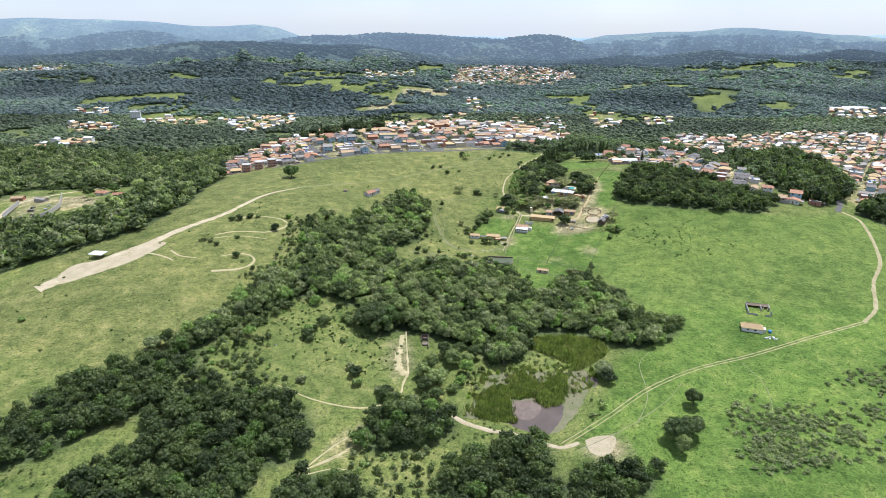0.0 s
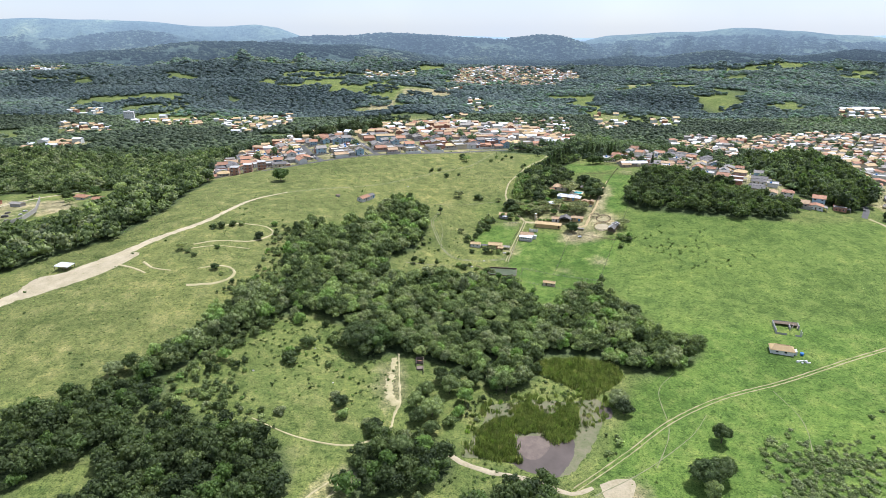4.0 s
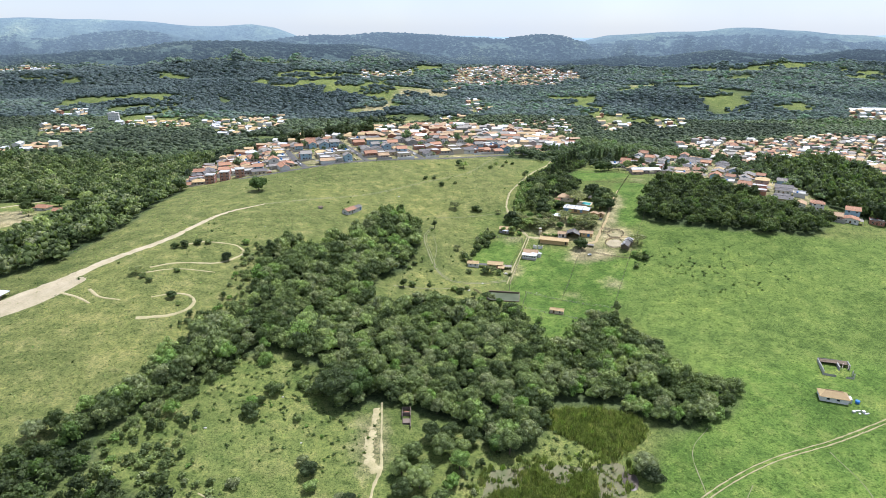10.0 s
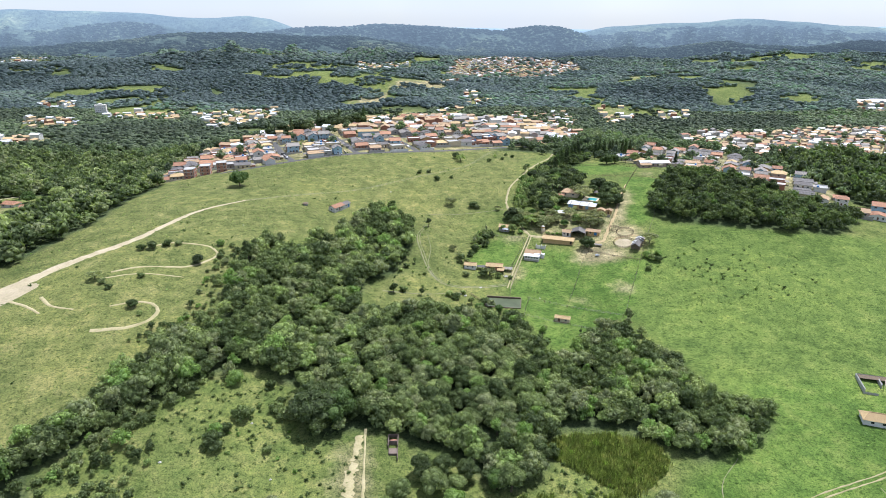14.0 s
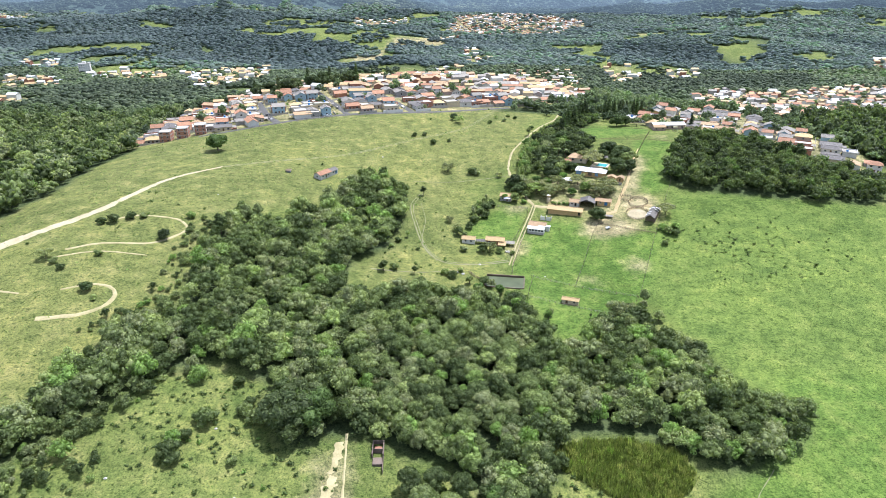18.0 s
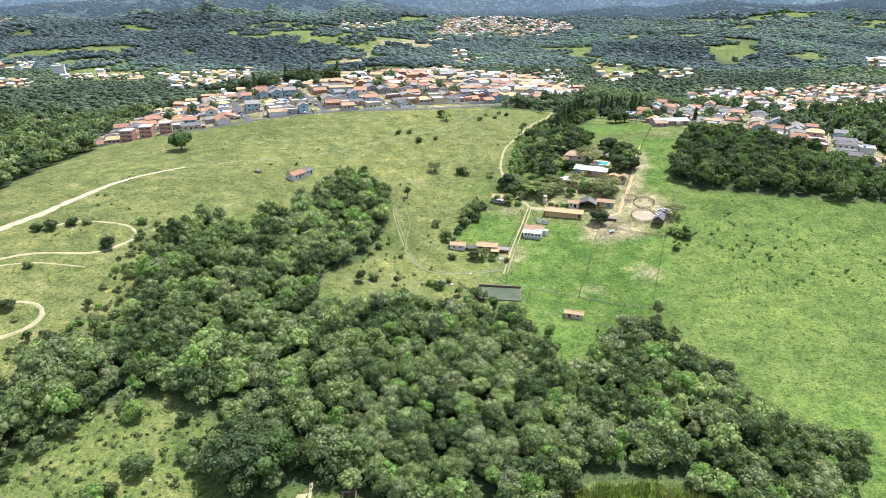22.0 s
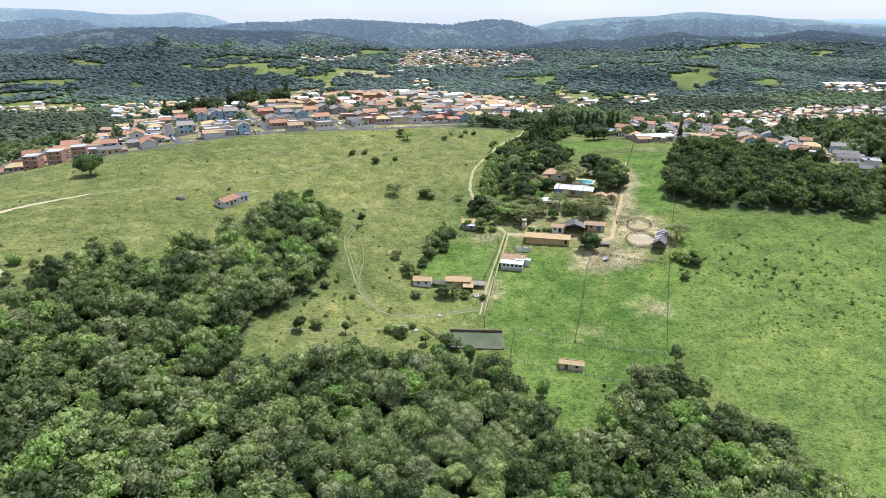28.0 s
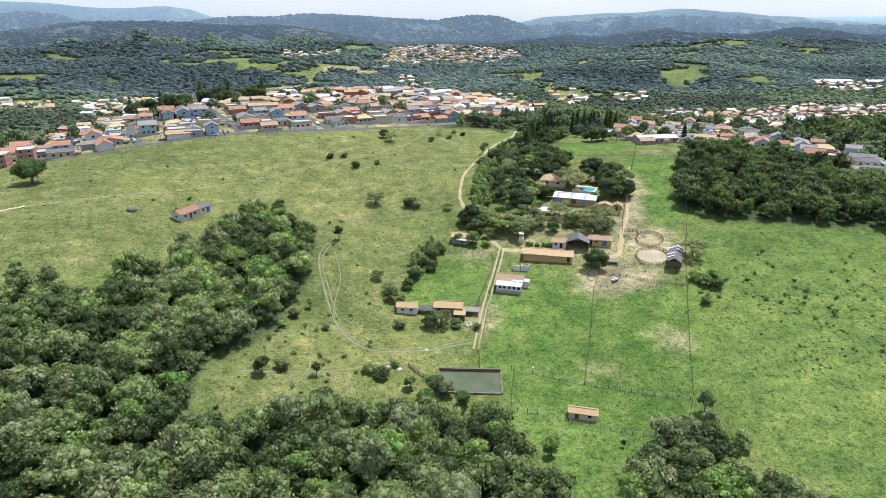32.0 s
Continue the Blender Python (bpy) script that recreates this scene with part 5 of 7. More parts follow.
for kind, x, y, s in [("bush", -13, 250, 1.6), ("wood", -3, 255, 0.8), ("bush", -28, 253, 1.9), ("bush", -67, 312, 1.8), ("wood", -147, 276, 0.85), ("wood", -15, 241, 1.1), ("wood", -6, 243, 1.15), ("wood", 43, 300, 1.0), ("wood", 20, 299, 1.0), ("wood", 3, 308, 1.0), ("bush", 5, 261, 1.5), ("wood", -9, 262, 0.9), ("bush", 9, 268, 1.5), ("bright", 27, 286, 1.15), ("bush", -42, 262, 1.4), ("bush", -73, 297, 1.9), ("bush", -51, 315, 1.7), ("bush", -56, 318, 1.3), ("bush", -75, 331, 1.8), ("bush", -61, 331, 1.1)]:
    plant(kind, x, y, s, rnd=rw)
# trees of the farmyard
for kind, x, y, s in [("dry", 72, 517, 1.15), ("dry", 66, 522, 0.9), ("dark", 60, 519, 0.75), ("dark", 57, 514, 0.8), ("wood", 61, 527, 0.8), ("dark", 55, 522, 0.7), ("dry", 79, 512, 1.0), ("bright", 88, 529, 0.85), ("dry", 86, 515, 0.85), ("bright", 98.9, 513, 0.95), ("dry", 105, 511, 1.1), ("dry", 109, 516, 0.9), ("dry", 112, 505, 0.85), ("bright", 103, 518, 0.6),
                      ("dark", 83.4, 545, 0.9), ("dry", 80, 538, 1.05), ("wood", 89, 549, 0.95), ("bright", 94, 546, 0.8), ("wood", 78, 552, 0.9), ("bright", 66, 549, 1.0), ("wood", 70, 560, 0.9), ("bright", 72, 570, 1.0), ("wood", 80, 568, 1.0), ("dry", 108, 553, 1.35), ("dark", 123, 564, 1.0), ("dark", 127, 549, 1.05), ("wood", 131, 545, 1.0), ("dark", 133, 556, 0.9), ("wood", 124, 541, 0.8), ("dark", 119, 556, 0.8),
                      ("tall", 95, 575, 0.9), ("dark", 88, 585, 1.1), ("dark", 98, 592, 1.2), ("wood", 90, 600, 1.2), ("dark", 104, 584, 1.1), ("wood", 110, 576, 1.1), ("dark", 80, 592, 1.0), ("wood", 100, 606, 1.1), ("dark", 112, 596, 0.9), ("bright", 76, 580, 1.0), ("bright", 72, 590, 0.9), ("wood", 84, 575, 1.0), ("dark", 93, 612, 1.0), ("wood", 107, 566, 0.9),
                      ("dark", 150, 640, 1.15), ("dark", 158, 644, 1.0), ("wood", 176, 648, 1.1), ("dark", 184, 655, 1.0), ("conifer", 206, 632, 0.9), ("wood", 200, 640, 0.8), ("dark", 120, 645, 0.9), ("bright", 77, 522, 0.95), ("dry", 83, 521, 1.1), ("bright", 90, 509, 0.8), ("dry", 96, 521, 1.1), ("dry", 113, 511, 1.15), ("bright", 71, 528, 0.8), ("wood", 84, 533, 0.85), ("dry", 75, 507, 0.9), ("wood", 62, 509, 0.6), ("dry", 101, 500.5, 0.7), ("dark", 95, 541, 0.75), ("wood", 88, 541, 0.8), ("bright", 116, 534, 0.55), ("wood", 137, 549, 0.8), ("dry", 69, 513, 1.2), ("dry", 76, 511, 1.1), ("dry", 106, 503, 1.2), ("dark", 81, 533, 1.15), ("dry", 110, 546, 1.5), ("dark", 124, 533, 1.2), ("dark", 130, 533, 1.0), ("dark", 126, 565, 1.0), ("dark", 56, 524, 1.0), ("dark", 129, 552, 1.2)]:
    plant(kind, x, y, s, rnd=rw, group="trees of the farmstead")
for i in range(17):
    f = i / 16
    plant("conifer", 98 + 34 * f + rw.uniform(-2, 2), 604 + 70 * f + rw.uniform(-2, 2), rw.uniform(0.9, 1.2), rnd=rw, group="windbreak conifers")
for i in range(9):
    plant("conifer", 150 + 4.3 * i + rw.uniform(-1.5, 1.5), 680 + 2.0 * i + rw.uniform(-2, 2), rw.uniform(1.0, 1.25), rnd=rw, group="windbreak conifers")


# palms beside the pool house
def palm(x, y, h):
    root = thing("palm_tree", at(x, y), "palm with arching green fronds beside the farmhouse", "palm")
    part("trunk", Shape().tube(0, 0, -0.3, h, 0.22, 0.15, 8, (0.3, 0.1)), "bark", root)
    for i in range(14):
        a, s = 2 * math.pi * i / 14 + 0.2 * (i % 3), Shape()
        L, up = 3.0, 0.9 - 0.5 * (i % 2)
        prev = None
        for k in range(6):
            q = k / 5
            c = Vector((0.3 + math.cos(a) * L * q, 0.1 + math.sin(a) * L * q, h + up * q * 2 - 2.6 * q * q))
            w = 0.42 * (1 - q * 0.8)
            sd_ = Vector((-math.sin(a), math.cos(a), 0)) * w
            cur = (c + sd_ - Vector((0, 0, 0.15)), c, c - sd_ - Vector((0, 0, 0.15)))
            n = len(s.v)
            s.v += [tuple(p) for p in cur]
            if k:
                s.f += [(n - 3, n - 2, n + 1, n), (n - 2, n - 1, n + 2, n + 1)]
        part("frond", s, "leaf", root)


palm(94.9, 561, 6.5)
palm(91, 566, 5.5)
palm(166, 640, 6.0)

# shrubs, tufts and reeds
SHRUB = [crown_arrays(200 + i, round_lumps(200 + i, 1.2, 1.2, 0.0, 3), 22, 0.33) for i in range(4)]
TUFT = [crown_arrays(210 + i, [(0, 0, 0.02, 0.30, 0.14)], 7, 0.28, 0.6) for i in range(4)]


def sprinkle(poly, n, seed):
    r = np.random.RandomState(seed)
    p = np.array(poly, float)
    q = r.uniform(p.min(0), p.max(0), (n * 4, 2))
    return q[inside(poly, q[:, 0], q[:, 1])][:n]


def clumped(poly, n, seed, spread=7.0, heads=20):
    r = np.random.RandomState(seed)
    c = sprinkle(poly, heads, seed + 1)
    q = c[r.randint(0, len(c), n)] + r.normal(0, spread, (n, 2)) * np.array([1.3, 1.0])
    return q[inside(poly, q[:, 0], q[:, 1])]


def clear_of(p):
    k = np.ones(len(p), bool)
    for poly in [WOOD_MAIN, WOOD_RIGHT, YARD, PADDOCKS[0], PADDOCKS[1]] + WOODS_FRONT:
        k &= ~inside(poly, p[:, 0], p[:, 1])
    return p[k]


GLADE = [(-120, 262), (-70, 270), (-20, 250), (-20, 305), (-50, 330), (-75, 340), (-105, 300)]
RANK = [(112, 205), (190, 205), (260, 240), (235, 285), (150, 262), (128, 240)]
PATCHY = [(138, 420), (128, 452), (150, 480), (215, 465), (215, 425), (170, 405)]
DOTS = [(129, 449), (144, 453), (170, 460), (225, 462), (225, 400), (159, 396), (136, 405), (128, 423)]
shr = np.concatenate([clumped([(132, 467), (143, 461), (138, 451), (124, 447)], 70, 107, 3, 8), clumped(GLADE, 480, 51, 12, 40), clumped(PATCHY, 90, 55, 7, 14), clear_of(clumped(HILL_LEFT, 150, 57, 12, 40)), clumped([(5, 262), (60, 250), (95, 290), (50, 300), (10, 310)], 260, 59, 8, 20),
                      clear_of(clumped([(-34, 400), (-14, 400), (20, 430), (20, 470), (0, 520), (-12, 500), (-18, 440)], 80, 61, 6, 18)), clumped([(-190, 160), (-60, 160), (-60, 250), (-120, 200), (-185, 215)], 200, 63, 9, 20), clumped([(-30, 190), (20, 215), (60, 215), (50, 235), (0, 240)], 120, 65, 6, 14)])
rank = clumped(RANK, 1150, 53, 5.5, 34)
mass("bracken", rank, LOWMODELS, "leaf_wood", 0.12, 0.42, 17, "rank patches of bright green bracken in the meadow", "bracken", (0.35, 0.7), tones=np.random.RandomState(8).uniform(0.35, 0.95, len(rank)))
mass("field_weeds", clumped(DOTS, 420, 105, 6, 60), SHRUB, "shrub", 0.18, 0.6, 106, "dark weeds dotted over the green field", "weeds", (0.7, 1.0))
mass("pasture_shrubs", shr, SHRUB, "shrub", 0.25, 1.05, 12, "scattered low green shrubs in pasture", "shrubs")
tuf = np.concatenate([clear_of(sprinkle(HILL_LEFT, 2600, 71)), clear_of(sprinkle(FIELD_RIGHT, 900, 73)), sprinkle(GLADE, 900, 75), clear_of(sprinkle([(-34, 395), (46, 430), (40, 500), (30, 540), (-12, 520), (-12, 440)], 1200, 77)), sprinkle([(-190, 160), (100, 160), (60, 240), (-100, 250)], 600, 81)])
mass("grass_tufts", tuf, TUFT, "tuft", 0.45, 1.2, 13, "rough tufts of pale green pasture grass", "grass")
tus = np.concatenate([clear_of(clumped(HILL_LEFT, 7000, 101, 16, 120)), clear_of(clumped(FIELD_RIGHT, 4600, 103, 18, 90))])
mass("pasture_tussocks", tus, TUFT, "shrub", 0.45, 1.7, 19, "rough darker tussocks dotted over the pasture", "grass", (0.8, 1.3))
REED = []
for i in range(3):
    r = np.random.RandomState(230 + i)
    b = r.normal(0, 0.5, (22, 2))
    tip = b + r.normal(0, 0.25, (22, 2))
    w = 0.17
    V = np.concatenate([np.stack([np.c_[b[:, 0] - w, b[:, 1], np.zeros(22)], np.c_[b[:, 0] + w, b[:, 1] + w, np.zeros(22)], np.c_[tip, r.uniform(1.2, 2.2, 22)]], 1).reshape(-1, 3)])
    REED.append((V, np.arange(66).reshape(-1, 3)))
REEDS = [[(15, 243), (18, 257), (24, 265), (34, 267), (38, 277), (45, 274), (44, 268), (52, 268), (55, 273), (63, 275), (62, 264), (57, 253), (50, 250), (45, 254), (45, 258), (32, 256), (32, 244), (34, 239), (25, 240)],
         [(46, 304), (52, 311), (62, 313), (73, 313), (88, 308), (90, 298), (84, 290), (78, 286), (73, 283), (65, 288), (54, 297)]]
reeds = np.concatenate([scatter(REEDS[0], 0.85, 85, 0.6), scatter(REEDS[1], 0.95, 87, 0.6), sprinkle([(8, 242), (14, 264), (22, 279), (46, 285), (76, 285), (80, 275), (75, 264), (60, 257), (40, 262), (20, 268), (14, 244)], 160, 93)])
mass("marsh_reeds", reeds, REED, "reed", 0.7, 1.6, 14, "dense olive green reeds in the marsh", "reeds", sink=0.05)

# ---- buildings ----
def put_window(root, side, u, z0, w, h, W, D, frame_mat="plaster_white", pane_mat="glass_dark", name="window"):
    """A framed window or door on one side of a house W by D; u runs along that side from its middle."""
    def box(s, a, b, z0, z1, o0, o1):
        if side == "front":
            s.box(a, b, -D / 2 - o1, -D / 2 - o0, z0, z1)
        elif side == "back":
            s.box(a, b, D / 2 + o0, D / 2 + o1, z0, z1)
        elif side == "left":
            s.box(-W / 2 - o1, -W / 2 - o0, a, b, z0, z1)
        else:
            s.box(W / 2 + o0, W / 2 + o1, a, b, z0, z1)
    a, b, z1 = u - w / 2, u + w / 2, z0 + h
    f = Shape()
    for q in ((a - 0.08, a, z0 - 0.08, z1 + 0.08), (b, b + 0.08, z0 - 0.08, z1 + 0.08), (a, b, z1, z1 + 0.08), (a, b, z0 - 0.08, z0)):
        box(f, q[0], q[1], q[2], q[3], -0.05, 0.06)
    fr = part(name, f, frame_mat, root)
    p = Shape()
    box(p, a, b, z0, z1, -0.05, 0.02)
    part("pane" if name == "window" else "leaf", p, pane_mat, fr)
    return fr


def house(name, m, W, D, H, rise, wall, roof, label, category="house", over=0.5, windows=(), doors=(), group="", ridge="x", hip=0.0, foot=1.2):
    """A house with its front towards -y: walls, roof slopes, ridge, windows and doors."""
    root = thing(name, m, label, category, group)
    if ridge == "y":
        inner = "y"
        w2, d2 = D, W
    else:
        inner = "x"
        w2, d2 = W, D
    if hip:
        part("wall", Shape().box(-W / 2, W / 2, -D / 2, D / 2, -foot, H), wall, root)
    else:
        part("wall", Shape().prism([(-d2 / 2, -foot), (d2 / 2, -foot), (d2 / 2, H), (0, H + rise), (-d2 / 2, H)], inner, -w2 / 2, w2 / 2), wall, root)
    L, e = w2 / 2 + over, d2 / 2 + over
    k = rise / (d2 / 2)
    zl, zr = H - k * over + 0.16, H + rise + 0.16
    hx = (d2 / 2) * hip
    sw = (lambda p: (p[0], p[1], p[2])) if ridge == "x" else (lambda p: (-p[1], p[0], p[2]))
    for s in (-1, 1):
        q = [(-L, s * e, zl), (L, s * e, zl), (L - hx, 0, zr), (-L + hx, 0, zr)]
        if s > 0:
            q = q[::-1]
            q = q[2:] + q[:2]
            q = [q[1], q[0], q[3], q[2]][::-1]
        part("roof_slope", Shape().slab(*[sw(p) for p in q], 0.14), roof, root)
    if hip:
        for s in (-1, 1):
            sh = Shape()
            a, b, c = (s * L, -e, zl), (s * L, e, zl), (s * (L - hx), 0, zr)
            sh.v = [sw(p) for p in (a, b, c)] + [sw((p[0], p[1], p[2] - 0.14)) for p in (a, b, c)]
            sh.f = [(0, 1, 2), (5, 4, 3), (0, 3, 4, 1), (1, 4, 5, 2), (2, 5, 3, 0)]
            part("roof_hip", sh, roof, root)
    part("ridge_cap", Shape().beam(sw((-L + hx, 0, zr + 0.03)), sw((L - hx, 0, zr + 0.03)), 0.22), roof, root)
    for side, u, z0, w, h in windows:
        put_window(root, side, u, z0, w, h, W, D)
    for side, u, w, h, mat in doors:
        put_window(root, side, u, 0.08, w, h, W, D, "timber", mat, "door")
    return root


def canopy(name, m, W, D, H, fall, roof, label, category="shed", post="timber", over=0.4, posts=2, ridge=0.0, group=""):
    """An open shelter: posts, beams and a sloping or gabled roof."""
    root = thing(name, m, label, category, group)
    for i in range(posts):
        x = -W / 2 + W * i / (posts - 1)
        for y, h in ((-D / 2, H), (D / 2, H + (fall if not ridge else 0))):
            part("post", Shape().box(x - 0.09, x + 0.09, y - 0.09, y + 0.09, -0.8, h), post, root)
    L, e = W / 2 + over, D / 2 + over
    if ridge:
        k = ridge / (D / 2)
        part("roof_slope", Shape().slab((-L, -e, H - k * over), (L, -e, H - k * over), (L, 0, H + ridge), (-L, 0, H + ridge)), roof, root)
        part("roof_slope", Shape().slab((-L, 0, H + ridge), (L, 0, H + ridge), (L, e, H - k * over), (-L, e, H - k * over)), roof, root)
    else:
        k = fall / D
        part("roof_sheet", Shape().slab((-L, -e, H - k * over + 0.1), (L, -e, H - k * over + 0.1), (L, e, H + fall + k * over + 0.1), (-L, e, H + fall + k * over + 0.1), 0.1), roof, root)
    for y, h in ((-D / 2, H), (D / 2, H + (0 if ridge else fall))):
        part("beam", Shape().beam((-W / 2, y, h - 0.08), (W / 2, y, h - 0.08), 0.16), post, root)
    return root


T = -18.5   # the farm stands turned by this many degrees

# white farmhouse beside the lane
r = house("farmhouse", at(64.6, 473.2, T), 9.4, 6.0, 3.0, 1.3, "plaster_white", "tile_brown", "white farmhouse with brown tile and white sheet roofs", over=0.4, windows=[("right", 0, 1.0, 1.2, 1.0), ("left", 0.5, 1.0, 1.2, 1.0)], foot=1.5)
part("porch_roof", Shape().slab((-4.9, -6.2, 2.25), (4.6, -6.2, 2.25), (4.9, -2.7, 3.05), (-4.9, -2.7, 3.05), 0.1), "sheet_bright", r, "white metal porch roof")
part("porch_roof", Shape().slab((1.0, -3.6, 3.12), (4.9, -3.6, 3.12), (4.9, -1.7, 3.52), (1.0, -1.7, 3.52), 0.08), "sheet_white", r, "white metal porch roof")
part("front_wall", Shape().box(-4.5, 4.5, -5.9, -3.05, -1.5, 2.2), "plaster_white", r)
for u in (-3.2, -1.6, 0.2, 2.0, 3.6):
    part("window", Shape().box(u - 0.5, u + 0.5, -5.96, -5.8, 0.9, 1.8), "glass_dark", r)
part("plinth", Shape().box(-4.56, 4.56, -6.0, -5.85, -1.5, 0.25), "plaster_grey", r, "grimy grey base of the wall")
part("side_roof", Shape().slab((4.9, -1.6, 2.6), (7.2, -1.6, 2.4), (7.2, 1.2, 2.4), (4.9, 1.2, 2.6), 0.08), "sheet_white", r)
part("side_wall", Shape().box(5.0, 6.8, -1.4, 1.0, -1.2, 2.25), "plaster_white", r)
r = thing("outbuilding", at(70.6, 483.2, T), "two small roofless concrete stalls behind the farmhouse", "stall")
for i in range(2):
    part("stall_wall", Shape().box(-2.9 + 3.1 * i, -0.2 + 3.1 * i, -1.3, -1.1, -0.6, 2.0), "plaster_white", r)
    part("stall_wall", Shape().box(-2.9 + 3.1 * i, -2.7 + 3.1 * i, -1.1, 1.3, -0.6, 2.0), "concrete", r)
part("stall_wall", Shape().box(3.0, 3.2, -1.3, 1.3, -0.6, 2.0), "concrete", r)

# stables below the small paddock
house("stable", at(25.2, 459.4, -9), 7.0, 4.6, 2.3, 0.9, "plaster_white", "tile_tan", "small stable with a pale tile roof and white walls", "stable", windows=[("front", -1.5, 1.0, 1.0, 0.8), ("front", 1.5, 1.0, 1.0, 0.8)], over=0.35)
house("stable", at(39.6, 458.8, -11), 9.6, 5.0, 2.5, 1.1, "brick", "tile_tan", "long stable with a pale orange tile roof", "stable", windows=[("front", -3, 1.2, 0.9, 1.0), ("front", 2.6, 1.2, 0.9, 1.0)], over=0.45)
canopy("lean_to", at(43.0, 454.4, -11), 3.4, 3.6, 2.0, 0.5, "tile_tan", "tiled lean-to in front of a stable", "lean-to")
# dark roof added in place of the dark gap between low walls
canopy("feed_shelter", at(32.0, 458.0, -9), 5.2, 2.2, 1.7, 0.2, "sheet_dark", "low dark roof standing in for the gap between stables", "shelter", posts=3)
canopy("feed_shelter", at(47.3, 456.4, -11), 4.6, 2.4, 1.6, 0.25, "sheet_grey", "low grey sheet-roofed feed shelter", "shelter", posts=3)
r = thing("stone_pile", at(45.5, 449.5), "heap of pale building rubble beside the stables", "rubble")
for i in range(12):
    a = 2.4 * i
    part("slab", Shape().box(-0.9, 0.9, -0.15, 0.15, 0, 0.14), "concrete", r).matrix_basis = pose(0.35 * math.sqrt(i) * math.cos(a), 0.3 * math.sqrt(i) * math.sin(a), 0.03 * i, 4 * (i % 3), 3 * (i % 2), 40 + 7 * i)

# little house at the paddock's head
r = house("cottage", at(50.2, 508.6, T), 6.6, 5.0, 2.8, 1.1, "plaster_grey", "tile_tan", "small grey cottage with a pale tile roof and white awning", windows=[("front", -1.8, 1.0, 1.0, 1.0)], doors=[("front", 1.0, 0.9, 2.0, "door_wood")], over=0.6)
part("awning", Shape().slab((-1.0, -4.3, 1.9), (3.3, -4.3, 1.9), (3.3, -2.6, 2.5), (-1.0, -2.6, 2.5), 0.08), "sheet_white", r, "white sheet awning")
for x in (-0.8, 3.1):
    part("awning_post", Shape().box(x - 0.05, x + 0.05, -4.2, -4.1, -0.8, 1.9), "timber", r)

# water tower
r = thing("water_tower", at(74.9, 502.6), "tan cylindrical water tower with a white cap", "water tower")
part("shaft", Shape().tube(0, 0, -0.5, 3.4, 1.05, 1.05, 20), "plaster_cream", r, smooth=True)
part("tank", Shape().tube(0, 0, 3.4, 4.5, 1.15, 1.1, 20), "plaster_ochre", r, "ochre upper tank", smooth=True)
part("cap", Shape().tube(0, 0, 4.5, 4.75, 1.2, 0.5, 20), "plaster_white", r, "white cap")

# long stable range and yard buildings
house("stable_range", at(83.0, 489.6, T), 19.0, 6.6, 2.4, 1.0, "plaster_ochre", "tile_tan", "long ochre stable range with a pale tile roof", "stable", doors=[("front", 8.2, 1.0, 1.9, "glass_dark")], over=0.7)
house("store_house", at(89.7, 497.0, T), 5.4, 4.6, 2.6, 1.0, "plaster_white", "tile_brown", "small white store house with a faded tile roof", windows=[("front", -1.4, 1.0, 1.0, 1.0)], doors=[("front", 0.8, 1.0, 2.0, "glass_dark")])
r = canopy("open_barn", at(97.0, 495.4, T + 90), 7.8, 8.6, 3.0, 0, "sheet_dark", "open barn with a dark grey gabled sheet roof", "barn", posts=3, ridge=1.7)
part("back_wall", Shape().box(3.7, 3.9, -4.2, 4.2, -0.6, 3.0), "plaster_grey", r)
part("side_wall", Shape().box(-3.9, 3.7, -4.4, -4.2, -0.6, 2.9), "plaster_cream", r)
part("side_wall", Shape().box(-3.9, 3.7, 4.2, 4.4, -0.6, 2.9), "plaster_cream", r)
r = house("stable_house", at(106.6, 494.6, T), 7.6, 4.4, 2.5, 1.0, "plaster_ochre", "tile_brown", "tan stable house with a brown roof and blue door", "stable", doors=[("front", 1.2, 1.6, 1.9, "blue_paint")], windows=[("front", -2.0, 1.0, 1.0, 1.0)])
part("wing_roof", Shape().slab((-5.4, -2.4, 2.3), (-2.6, -2.4, 2.3), (-2.6, 2.6, 3.0), (-5.4, 2.6, 3.0), 0.1), "tile_brown", r)
part("wing_wall", Shape().box(-5.2, -3.8, 1.8, 2.2, -0.6, 2.8), "plaster_cream", r)
canopy("feed_table", at(105.6, 479.8, T), 4.6, 1.6, 1.0, 0.1, "sheet_grey", "low covered feed trough beside the dark tree", "feed trough", posts=3)

# farm cart at the paddock gate
r = thing("farm_cart", at(103, 468, 20), "small white farm cart with two wheels in the yard", "cart")
part("bed", Shape().box(-1.3, 1.3, -0.7, 0.7, 0.55, 0.68), "sheet_white", r)
for y0 in (-0.7, 0.64):
    part("side_board", Shape().box(-1.3, 1.3, y0, y0 + 0.06, 0.68, 1.15), "sheet_white", r)
part("shaft", Shape().beam((1.3, 0, 0.6), (2.9, 0, 0.35), 0.1), "timber", r)
for y0 in (-0.86, 0.72):
    part("wheel", Shape().prism([(0.34 * math.cos(k * math.pi / 6), 0.34 + 0.34 * math.sin(k * math.pi / 6)) for k in range(12)], "y", y0, y0 + 0.14), "sheet_dark", r, "black tyre")

